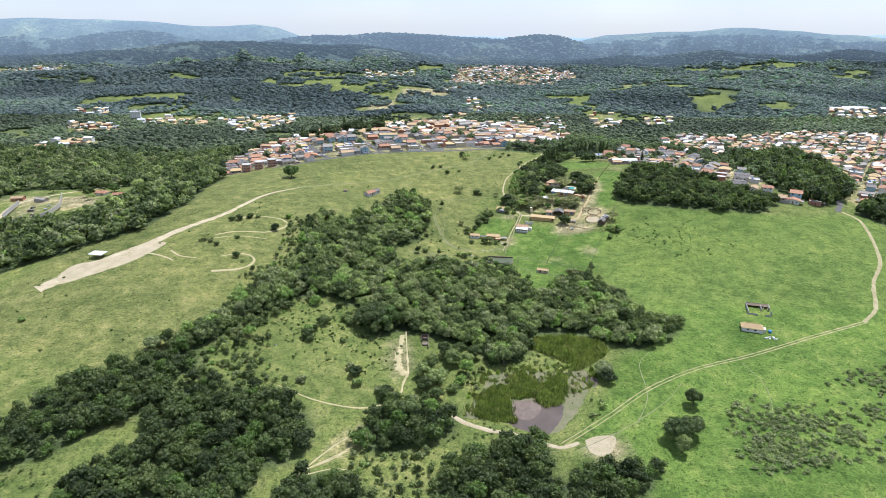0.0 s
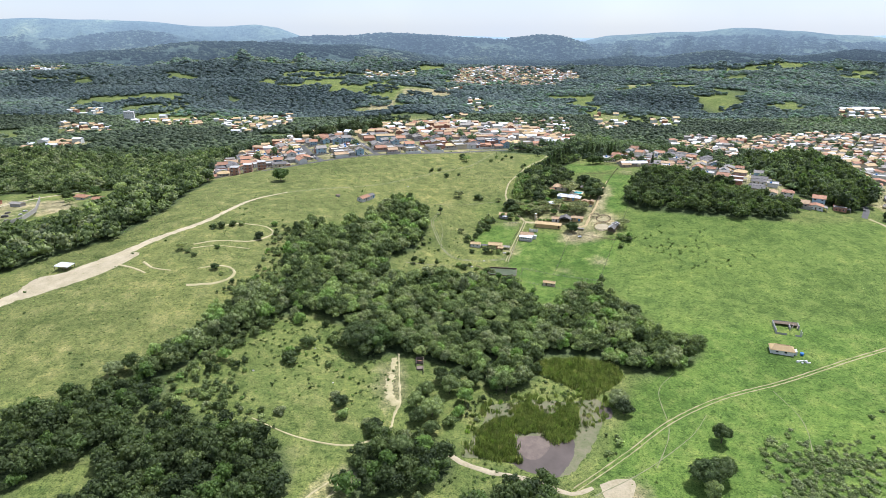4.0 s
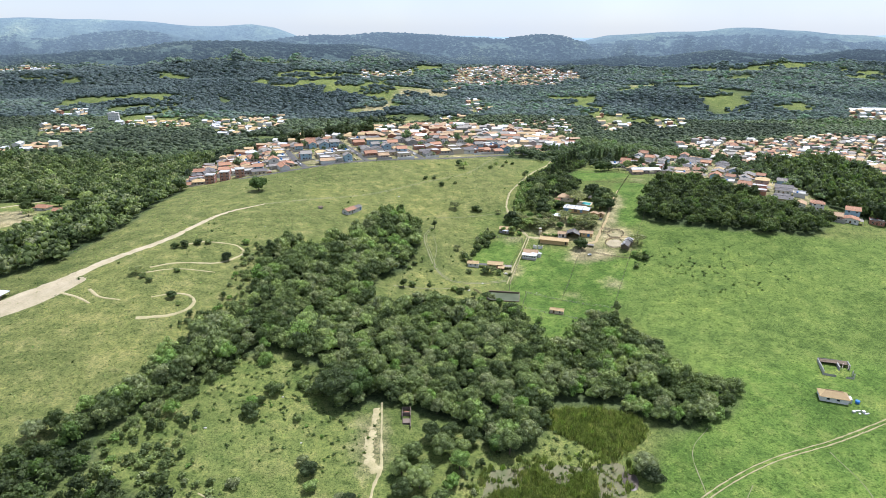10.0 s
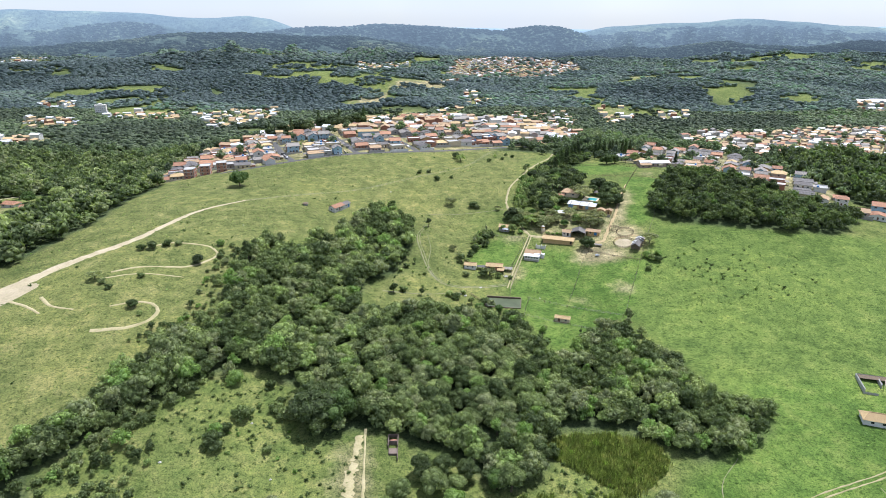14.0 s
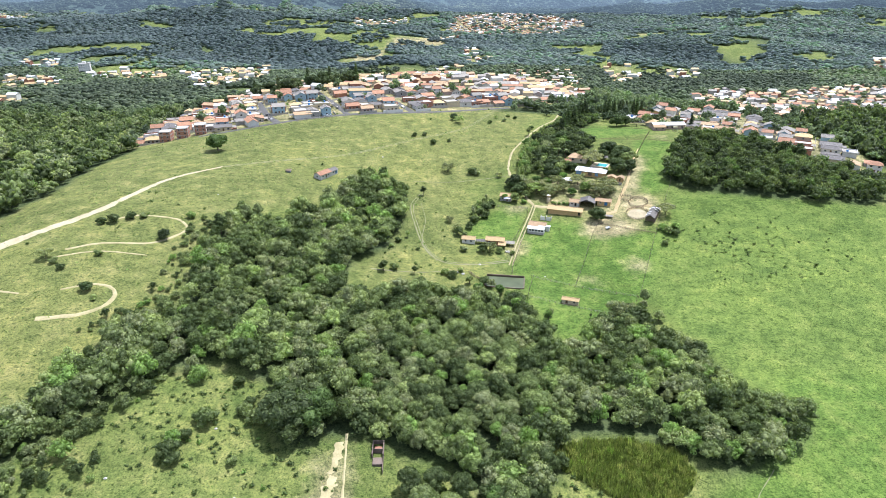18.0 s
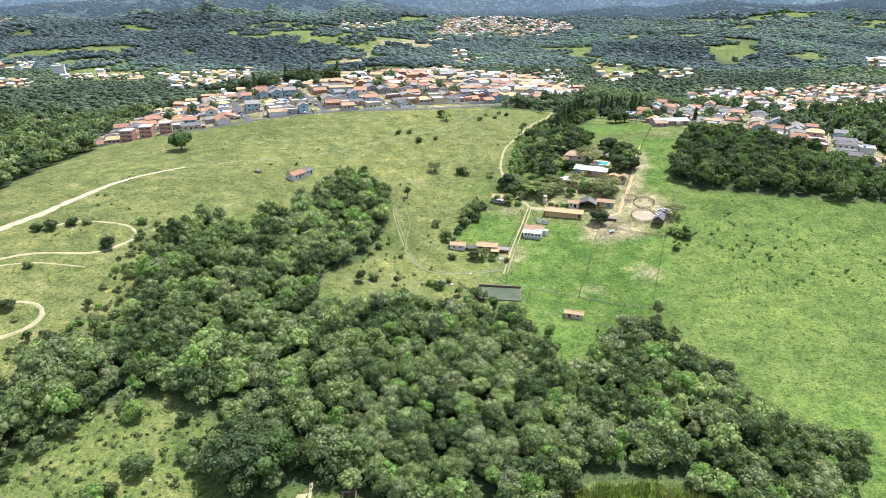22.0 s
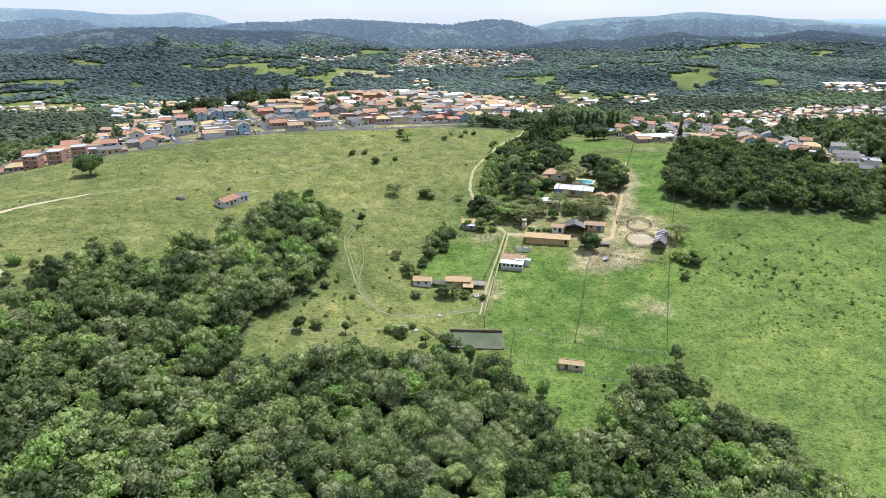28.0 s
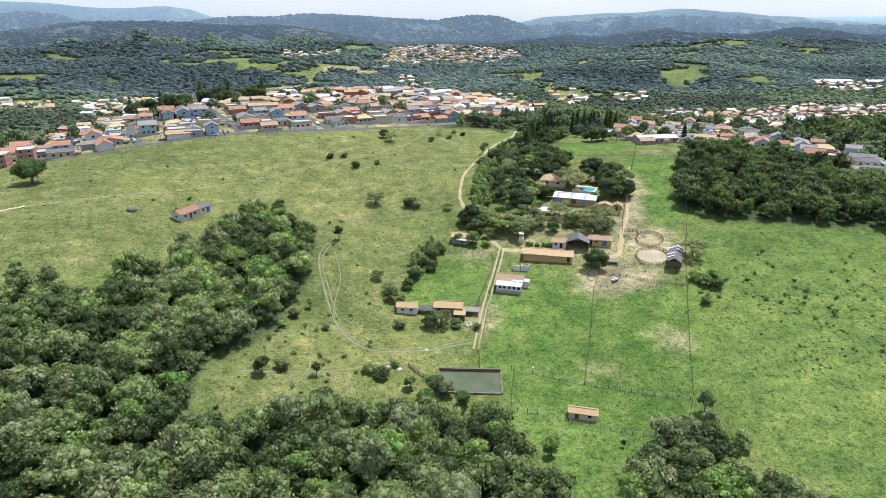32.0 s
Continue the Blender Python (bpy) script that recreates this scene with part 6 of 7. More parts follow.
# big barn with white roof, sheet-roofed store, pool house
r = house("riding_barn", at(107.4, 534.4, -25), 18.6, 9.6, 2.5, 0.8, "plaster_ochre", "sheet_white", "long ochre and blue barn with a white metal roof", "barn", over=0.6)
part("blue_panel", Shape().box(-9.2, -5.6, -4.9, -4.74, 0.0, 2.3), "panel_blue", r, "blue painted wall panel")
part("blue_panel", Shape().box(3.0, 5.0, -4.9, -4.74, 0.0, 2.2), "panel_blue", r, "blue painted wall panel")
part("gate", Shape().box(-1.4, 1.0, -4.92, -4.74, 0.0, 2.1), "timber", r)
for i in range(6):
    part("light_panel", Shape().slab((-8.2 + 3.1 * i, -5.2, 2.62), (-7.2 + 3.1 * i, -5.2, 2.62), (-7.2 + 3.1 * i, -0.3, 3.47), (-8.2 + 3.1 * i, -0.3, 3.47), 0.03), "sheet_bright" if i % 2 else "plaster_grey", r, "weathered roof sheet")
canopy("sheet_roof_store", at(89.8, 525.0, -22), 6.6, 5.0, 2.5, 0.3, "sheet_white", "small open store with a white sheet roof", "store", posts=3)
house("pool_house", at(103.2, 556.4, -25), 12.0, 8.5, 2.9, 1.9, "plaster_cream", "tile_brown", "brown tile-roofed country house behind a tree", hip=0.8, windows=[("front", -3, 1.0, 1.3, 1.1), ("front", 2.5, 1.0, 1.3, 1.1)], over=0.7)
house("garden_shed", at(95.2, 552.4, -25), 4.2, 3.0, 2.2, 0.9, "brick", "tile_orange", "little brick garden shed with an orange roof", "shed")
canopy("pool_pavilion", at(122.2, 551.8, -25), 4.6, 3.8, 2.4, 0.0, "sheet_grey", "small pavilion beside the swimming pool", "pavilion", ridge=0.9)
r = thing("swimming_pool", at(116.2, 543.8, -28, 0.7), "turquoise swimming pool with a pale paved surround", "swimming pool")
part("water", Shape().box(-3.2, 3.2, -3.4, 3.4, -0.5, 0.10), "pool_water", r, "clear turquoise water")
for x0, x1, y0, y1 in ((-6.4, -3.2, -4.4, 5.2), (3.2, 4.2, -4.4, 5.2), (-3.2, 3.2, -4.4, -3.4), (-3.2, 3.2, 3.4, 5.2)):
    part("paving", Shape().box(x0, x1, y0, y1, -1.0, 0.14), "plaster_cream", r, "pale paving")
part("low_wall", Shape().box(-6.5, 4.3, -4.7, -4.4, -1.2, 0.3), "plaster_cream", r)
house("brick_shed", at(117.6, 523.2, -25), 5.0, 3.6, 2.2, 0.8, "plaster_ochre", "tile_brown", "small tan shed with a faded brown roof", "shed", ridge="y")
house("brick_shed", at(122.4, 520.8, -25), 3.8, 4.0, 2.3, 0.9, "plaster_ochre", "tile_brown", "small tan shed with a faded brown roof", "shed", ridge="y", doors=[("front", 0, 0.9, 1.9, "door_wood")])
r = thing("yard_wall", at(117.0, 517.4, -26), "long grey block wall behind the stables", "wall")
part("wall", Shape().box(-5.4, 5.4, -0.12, 0.12, -0.8, 1.9), "plaster_grey", r)
part("coping", Shape().box(-5.5, 5.5, -0.2, 0.2, 1.9, 2.02), "tile_brown", r)

# dark stable with light sheets
r = canopy("horse_barn", at(130.0, 477.0, 62), 17.5, 4.4, 2.2, 0, "sheet_dark", "dark sheet-roofed horse barn with some white roof panels", "barn", posts=6, ridge=1.3)
for i, (x, s) in enumerate(((-5.6, 1), (-2.2, 1), (2.4, -1), (4.9, 1), (5.9, -1))):
    a, b = (x - 0.5, x + 0.6)
    e = s * 2.9
    q = [(a, e, 2.22), (b, e, 2.22), (b, s * 0.15, 3.62), (a, s * 0.15, 3.62)]
    part("light_panel", Shape().slab(*(q if s < 0 else q[::-1]), 0.03), "sheet_white", r, "white translucent roof panel")
part("back_wall", Shape().box(-7.2, 7.2, -2.7, -2.5, -0.6, 2.1), "timber", r)
for i in range(5):
    part("partition", Shape().box(-7.2 + 3.6 * i, -7.0 + 3.6 * i, -2.5, 2.5, -0.6, 1.7), "timber", r)

# brick shed in the lower paddock
r = house("tool_shed", at(70.3, 401.6, -19), 7.6, 3.0, 2.0, 0.7, "plaster_cream", "tile_tan", "cream walled shed with an orange tile roof in a paddock", "shed", over=0.3, foot=0.9)
part("base_course", Shape().box(-3.9, 3.9, -1.6, -1.46, -0.9, 0.05), "brick", r, "damp brick base course")
put_window(r, "front", 1.8, 0.9, 1.0, 0.8, 7.6, 3.0)
put_window(r, "front", -1.6, 0.05, 0.9, 1.8, 7.6, 3.0, "timber", "door_wood", "door")

# long hall beyond the upper field
r = house("riding_hall", at(187.5, 632.0, 4), 25, 10, 3.6, 1.2, "plaster_pink", "sheet_white", "long hall with a bright white sheet roof", "hall", over=0.6, windows=[("front", u, 1.4, 1.4, 1.2) for u in (-10, -6, -2, 2, 6, 10)])
house("field_house", at(178.0, 623.5, 4), 9, 5, 2.8, 1.2, "plaster_pink", "tile_brown", "low pink house with a brown tile roof", windows=[("front", -2.5, 1, 1.2, 1.1), ("front", 2.5, 1, 1.2, 1.1)])
r = thing("water_tank", at(190.5, 622.0), "pale water tank on a slender stand", "water tank")
part("tank", Shape().box(-1.6, 1.6, -1.0, 1.0, 2.2, 3.4), "plaster_cream", r)
for x, y in ((-1.4, -0.8), (1.4, -0.8), (-1.4, 0.8), (1.4, 0.8)):
    part("leg", Shape().box(x - 0.1, x + 0.1, y - 0.1, y + 0.1, -0.5, 2.2), "concrete", r)

# house on the hill
house("hill_house", at(-63.5, 517.5, 58), 9.6, 5.4, 2.7, 1.3, "plaster_white", "tile_orange", "white hill house with an old orange tile roof", windows=[("front", -2.6, 1, 1.1, 1.0), ("front", 2.4, 1, 1.1, 1.0), ("left", 0, 1, 1.0, 1.0)], doors=[("front", 0.2, 0.9, 2.0, "door_wood")])
house("hill_annex", at(-59.2, 524.6, 58), 6.2, 5.0, 2.5, 1.0, "plaster_white", "sheet_dark", "white annex with a dark sheet roof", windows=[("front", -1.2, 1, 1.0, 1.0)], doors=[("front", 1.4, 1.2, 1.9, "blue_paint")])
r = thing("cattle_trough", at(-84.5, 518.5), "round dark thatched shelter near the hill house", "shelter")
part("roof", Shape().tube(0, 0, 1.0, 1.5, 2.2, 1.4, 14), "timber", r)
part("base", Shape().tube(0, 0, -0.3, 1.0, 1.5, 1.5, 14), "concrete", r)

# open pavilion beside the hill track
canopy("track_pavilion", at(-222.5, 371.8, -12), 9.0, 5.4, 2.6, 0.35, "sheet_white", "open pavilion with a pale sheet roof beside a dirt track", "pavilion", posts=4)
r = thing("workbench", at(-222.5, 371.8, -12), "rough timber table under the pavilion", "table")
part("tabletop", Shape().box(-2.4, 2.4, -0.7, 0.5, 0.72, 0.82), "clay", r)
for x in (-2.2, 2.2):
    for y in (-0.6, 0.4):
        part("leg", Shape().box(x - 0.07, x + 0.07, y - 0.07, y + 0.07, -0.2, 0.72), "timber", r)

# old house and ruin in the right-hand meadow
r = house("meadow_house", at(178.6, 318.8, -19), 11.0, 6.0, 2.4, 1.7, "plaster_white", "tile_tan", "old white house with a worn pale hipped tile roof", hip=0.85, windows=[("front", -2.5, 0.9, 1.2, 0.9), ("front", 1.5, 0.9, 1.2, 0.9)], over=0.5)
part("back_room", Shape().box(5.5, 7.2, -1.4, 1.8, -1.0, 1.9), "plaster_white", r)
r = thing("water_barrel", at(187.6, 315.5), "blue plastic water tank beside the old house", "water tank")
part("tank", Shape().tube(0, 0, 0, 1.3, 0.85, 0.95, 16), "tank_blue", r, smooth=True)
part("lid", Shape().tube(0, 0, 1.3, 1.42, 1.0, 0.8, 16), "tank_blue", r)
r = thing("rubble_heap", at(184.5, 309.2, 10), "white rubble and troughs behind the old house", "rubble")
for i, (x, y, w, d, h) in enumerate(((-2.2, 0.4, 1.4, 0.9, 0.7), (0.2, 0.8, 2.0, 0.7, 0.5), (1.8, -0.4, 1.2, 1.2, 0.9), (2.4, -1.6, 2.2, 0.5, 0.4), (-0.6, -0.9, 1.0, 0.8, 0.35))):
    part("block", Shape().box(x - w / 2, x + w / 2, y - d / 2, y + d / 2, -0.4, h), "plaster_white", r)
r = thing("ruined_house", at(192.8, 341.0, -17), "roofless ruin with broken pale walls and brush inside", "ruin")
for x0, x1, y0, y1, h in ((-6.6, -6.3, -6.4, 6.2, 2.2), (-6.3, 6.4, 5.9, 6.2, 2.4), (6.1, 6.4, 1.2, 5.9, 2.6), (6.1, 6.4, -3.8, -3.2, 2.5), (6.1, 6.4, -6.2, -5.6, 2.3), (1.4, 1.8, -0.4, 5.9, 2.0), (-6.3, -1.2, -6.4, -6.1, 0.7), (3.0, 6.1, -6.4, -6.1, 0.5)):
    part("broken_wall", Shape().prism([(x0, -0.6), (x1, -0.6), (x1, h), (x0, h - 0.3)], "y", y0, y1) if (x1 - x0) < (y1 - y0) else Shape().prism([(y0, -0.6), (y1, -0.6), (y1, h - 0.2), (y0, h)], "x", x0, x1), "concrete", r)
part("fallen_roof", Shape().slab((-5.8, 3.6, 1.5), (5.9, 3.2, 1.8), (5.9, 5.8, 2.3), (-5.8, 5.8, 2.1), 0.12), "timber", r, "collapsed dark roof boards")
for x in (4.0, 1.6):
    part("rafter", Shape().beam((x, -3.0, 2.4), (x + 2.2, 3.2, 2.3), 0.2), "timber_pale", r)
# brick kiln in the glade
r = thing("brick_kiln", at(-10.0, 306.5, 2), "small roofless grey kiln half filled with rubble", "kiln")
for x0, x1, y0, y1 in ((-1.9, -1.6, -3.2, 3.2), (1.6, 1.9, -3.2, 3.2), (-1.6, 1.6, 2.9, 3.2), (-1.6, 1.6, -1.0, -0.8)):
    part("wall", Shape().box(x0, x1, y0, y1, -0.8, 1.7), "silt", r)
part("rubble", Shape().prism([(-1.6, -0.5), (1.6, -0.5), (1.2, 0.7), (-1.0, 1.0)], "y", -0.8, 1.2), "brick", r, "red brick rubble")
part("step", Shape().box(-1.5, 1.5, -6.4, -3.4, -0.8, 0.35), "silt", r)
part("post", Shape().box(1.7, 1.9, -9.5, -3.4, -0.6, 0.9), "silt", r)


# ---- fences ----
POST = Shape().box(-0.07, 0.07, -0.07, 0.07, -0.4, 1.3).mesh("post", "timber")


def fence(label, pts, gap=3.0, rails=0, name="fence", post=POST):
    """Posts along a plan line with wires, or with rails, between them."""
    root = thing(name, pose(0, 0, 0), label, "fence")
    line, here, left = [Vector(p) for p in pts], [], 0.0
    for a, b in zip(line, line[1:]):
        L = (b - a).length
        d = left
        while d < L:
            here.append(a + (b - a) * (d / L))
            d += gap
        left = d - L
    here.append(line[-1])
    base = []
    for i, q in enumerate(here):
        o = new("post", post)
        o.parent = root
        z = lz(q.x, q.y)
        o.matrix_basis = pose(q.x, q.y, z, 3 * math.sin(i * 2.1), 3 * math.cos(i * 3.7), 17 * i)
        base.append(Vector((q.x, q.y, z)))
    for k in range(rails or 3):
        h = Vector((0, 0, 0.4 + 0.4 * k))
        s = Shape().wire([a + h for a in base], 0.14 if rails else 0.045)
        part("rail" if rails else "wire", s, "timber" if rails else "wire", root)
    return root


fence("long dark post and wire fence along the green field", [(99, 398), (104, 406), (111, 423), (127, 460), (135, 479), (150, 510), (163, 546)])
fence("post and wire fence dividing the paddock", [(75, 415), (83, 435), (94, 465), (99, 474)])
fence("post and wire fence across the paddock", [(55, 424), (61, 422), (75, 415), (89, 409), (102, 404)], 3.2, 0)
fence("post and wire fence above the wood", [(50, 405), (58, 404), (64, 401), (73, 397), (81, 393), (94, 390)], 2.8)
fence("post and wire fence beside the farm lane", [(45, 422), (47, 436), (51, 449), (57, 471), (66, 499)], 2.6)
fence("post and wire fence round the small paddock", [(49, 459), (60, 486), (62, 496), (44, 500), (39, 497)], 2.4)
fence("post and rail fence in front of the stable yard", [(99, 474), (105, 471), (113, 466), (127, 459)], 2.5, 2)
fence("post and wire fence below the pond", [(56, 424), (53, 413), (51, 405)], 2.6)
fence("post and rail fence across the upper field", [(113, 602), (127, 598), (150, 591), (158, 589)], 2.6, 1)
fence("post and rail fence across the upper field", [(160, 590), (168, 587), (177, 582)], 2.6, 1)
fence("post and rail fence at the head of the field", [(120, 634), (140, 631), (171, 627), (186, 617), (196, 608)], 2.6, 1)
fence("dark timber fence beside the clay path", [(118, 502), (124, 517), (137, 545), (150, 574), (168, 614)], 2.0, 2)
fence("thin fence along the ridge road", [(-168, 602), (-120, 621), (-60, 645), (0, 661), (40, 676), (70, 690)], 6.0)
fence("dark boarded fence above the stream", [(24, 428), (29, 421), (32, 412)], 1.2, 3)


def ring_pen(label, cx, cy, rad, gap=1.5, squash=1.0):
    pts = [(cx + rad * math.cos(2 * math.pi * i / 26), cy + rad * squash * math.sin(2 * math.pi * i / 26)) for i in range(27)]
    return fence(label, pts, gap, 3, "round_pen")


ring_pen("round timber training pen with a sandy floor", 122.4, 480.3, 6.3)
ring_pen("timber rail pen behind the round pen", 126.0, 492.5, 5.4)
tagged(part("pen_sand", patch([(122.4 + 6 * math.cos(a), 480.3 + 6 * math.sin(a)) for a in np.linspace(0, 6.28, 13)[:-1]], lift=0.08), "dirt_pale", None), "pale sand floor of the round pen", "sand", kind="structure")
tagged(part("pen_sand", patch([(125 + 4.6 * math.cos(a), 491 + 3.6 * math.sin(a)) for a in np.linspace(0, 6.28, 11)[:-1]], lift=0.08), "dirt", None), "worn sandy floor of a pen", "sand", kind="structure")
fence("small square timber pen", [(117, 497), (122, 495), (124, 500), (119, 502), (117, 497)], 1.6, 3)
# clipped shrubs in the yard garden
for i, (x, y) in enumerate(((78.5, 499.6), (80.8, 498.8), (83.6, 498.8), (85.3, 497.8), (77.2, 500.6))):
    plant("bright", x, y, 0.28, rnd=rw, group="garden shrubs", label="clipped bright green garden shrub")
# white boulders and troughs in the grass
for x, y, s in ((-30, 560, 0.7), (-112, 470, 0.5), (30, 436, 0.8), (18, 427, 1.1), (15, 426, 0.8), (21, 426, 0.9), (62, 425, 0.5), (-88, 288, 0.6), (-63, 310, 0.6), (-50, 285, 0.5)):
    rk = random.Random(int(x * 7 + y))
    s_ = Shape()
    s_.v = [tuple(Vector(v) * s * rk.uniform(0.7, 1.1)) for v in ICO_V * np.array([1.2, 0.9, 0.6])]
    s_.f = [tuple(f) for f in ICO_F]
    o = new("boulder", s_.mesh("boulder", "concrete"))
    o.matrix_basis = at(x, y, 40 * s, 0.1 * s)
    tagged(o, "pale weathered boulder in the grass", "rock")

# ---- village and towns ----
rv = random.Random(31)
WALLS = ["plaster_white", "plaster_grey", "plaster_white", "brick", "plaster_cream", "plaster_white", "plaster_pink", "brick", "plaster_cream", "plaster_white", "plaster_grey"]
GREET = {"tile_orange": "orange tile", "tile_brown": "brown tile", "tile_tan": "pale tile", "sheet_grey": "grey sheet", "sheet_dark": "dark sheet", "sheet_white": "white sheet"}
TINT = {"plaster_white": "white", "plaster_cream": "cream", "brick": "bare brick", "plaster_pink": "pink", "plaster_blue": "blue", "plaster_grey": "grey", "plaster_ochre": "ochre"}


def town_house(k, m):
    """One of the house designs of the village."""
    wall = "plaster_blue" if k in (8, 14) else "plaster_ochre" if k == 21 else WALLS[k % len(WALLS)]
    roof = ["tile_orange", "sheet_grey", "tile_brown", "tile_orange", "sheet_dark", "tile_tan", "tile_orange", "sheet_grey"][(k * 3 + k // 8) % 8]
    W, D, H = (9.5, 11, 8.5, 10.5, 12, 9)[k % 6], (8, 9, 7.5, 10, 8.5, 11)[k % 6], (3.0, 3.0, 5.6, 3.2, 3.0, 3.1)[k % 6]
    rows = [1.0] if H < 4 else [1.0, 3.9]
    wins = [(s, u, z, 1.3, 1.1) for z in rows for s, u in (("front", -W * 0.28), ("front", W * 0.28), ("left", 0), ("right", 0.6))]
    if k % 4 == 3:
        root = thing("townhouse", m, f"{TINT[wall]} flat-roofed house with a low parapet", "house", "village houses")
        part("wall", Shape().box(-W / 2, W / 2, -D / 2, D / 2, -2.5, H), wall, root)
        part("roof_slab", Shape().box(-W / 2 - 0.3, W / 2 + 0.3, -D / 2 - 0.3, D / 2 + 0.3, H, H + 0.2), "concrete", root)
        for q in ((-W / 2 - 0.3, W / 2 + 0.3, -D / 2 - 0.3, -D / 2 - 0.1), (-W / 2 - 0.3, W / 2 + 0.3, D / 2 + 0.1, D / 2 + 0.3), (-W / 2 - 0.3, -W / 2 - 0.1, -D / 2 - 0.1, D / 2 + 0.1), (W / 2 + 0.1, W / 2 + 0.3, -D / 2 - 0.1, D / 2 + 0.1)):
            part("parapet", Shape().box(*q, H + 0.2, H + 0.9), wall, root)
        if k % 8 == 3:
            part("water_tank", Shape().tube(W * 0.2, D * 0.2, H + 0.2, H + 1.5, 0.9, 0.75, 12), "tank_blue", root, "blue plastic water tank")
        for w in wins:
            put_window(root, w[0], w[1], w[2], w[3], w[4], W, D)
        put_window(root, "front", 0, 0.08, 1.0, 2.0, W, D, "timber", "door_wood", "door")
    else:
        root = house("townhouse", m, W, D, H, (1.5, 1.3, 1.8)[k % 3], wall, roof, f"{TINT[wall]} village house with a {GREET[roof]} roof", windows=wins, doors=[("front", 0, 1.0, 2.0, "door_wood")], group="village houses", ridge="xy"[k % 2], foot=2.5, hip=0.8 if k % 5 == 2 else 0.0, over=0.6)
    if k % 3 == 1:
        part("garage_roof", Shape().slab((W / 2, -D / 2, 2.6), (W / 2 + 3.4, -D / 2, 2.4), (W / 2 + 3.4, D / 4, 2.4), (W / 2, D / 4, 2.6), 0.1), "sheet_grey", root)
        part("garage_post", Shape().box(W / 2 + 3.1, W / 2 + 3.3, -D / 2, -D / 2 + 0.2, -2, 2.4), "concrete", root)
    if k % 3 != 1:
        part("yard_wall", Shape().box(-W / 2 - 2.5, W / 2 + 2.0, -D / 2 - 3.2, -D / 2 - 3.0, -2.0, 1.5), "plaster_white" if k % 2 else "plaster_grey", root)
    return root


designs = {}


def put_house(k, x, y, turn, s=1.0):
    m = at(x, y, turn) @ Matrix.Diagonal((s, s, s, 1))
    if k not in designs:
        ob = designs[k] = town_house(k, m)
        return ob
    src = designs[k]
    ob = copy_thing(src, m)
    ob.matrix_basis = m
    return ob


def town(poly, ax, gapx, gapy, seed, limit, fill=0.92, street=4):
    """Rows of houses along streets that run at an angle."""
    r = random.Random(seed)
    p = np.array(poly, float)
    c = p.mean(0)
    ca, sa = math.cos(radians(ax)), math.sin(radians(ax))
    out = []
    for i in range(-60, 61):
        for j in range(-60, 61):
            u, v = i * gapx + 5.0 * (i // street), j * gapy + 6.0 * (j // 2)
            x, y = c[0] + u * ca - v * sa + r.uniform(-1.2, 1.2), c[1] + u * sa + v * ca + r.uniform(-1.2, 1.2)
            if inside(poly, x, y) and not inside(WOOD_TOWN, x, y) and not inside(WOOD_CORNER, x, y) and r.random() < fill:
                out.append((x, y))
    out.sort(key=lambda q: q[1])
    return out[:limit], out[limit:]


def off_street(x, y, lines, d=7.5):
    for line in lines:
        for a, b in zip(line, line[1:]):
            a, b, q = Vector(a), Vector(b), Vector((x, y))
            t = max(0, min(1, (q - a).dot(b - a) / (b - a).length_squared))
            if (a + (b - a) * t - q).length < d:
                return False
    return True


STREETS = [[(-172, 606), (-120, 626), (-55, 652), (-17, 662), (70, 704)], [(-14, 664), (-44, 720), (-80, 800)], [(-118, 628), (-146, 690), (-160, 730)], [(-66, 649), (-98, 720), (-112, 756)], [(-150, 690), (-40, 712), (40, 740)]]
near, more = town(VILLAGE, 20, 9.8, 10.6, 3, 215, 0.96)
PLACED = [(-138, 628), (-64, 720), (-186, 613), (-174, 617), (-197, 608)]
for i, (x, y) in enumerate(near):
    if off_street(x, y, STREETS) and min(math.hypot(x - a, y - b) for a, b in PLACED) > 11:
        put_house(rv.randrange(24), x, y, 20 + rv.choice([0, 0, 90, 180, -8, 8]), rv.uniform(0.9, 1.15))
# garden trees between the houses
gar = sprinkle(VILLAGE, 150, 111)
gar = gar[[off_street(x, y, STREETS, 5.0) for x, y in gar]]
mass("village_trees", gar, MIDMODELS, "leaf_wood", 0.3, 0.75, 112, "small green garden trees between village houses", "trees", (0.9, 1.2))
near2, more2 = town(TOWN_STRIP, -28, 12.0, 12.5, 5, 90, 0.9)
near3, more3 = town(TOWN_RIGHT, -36, 11.5, 12.5, 7, 60, 0.9)
for x, y in near2 + near3 + [(292, 517), (301, 512), (309, 523), (320, 511)]:
    put_house(rv.randrange(24), x, y, -30 + rv.choice([0, 0, 90, 180]), rv.uniform(0.8, 1.1))


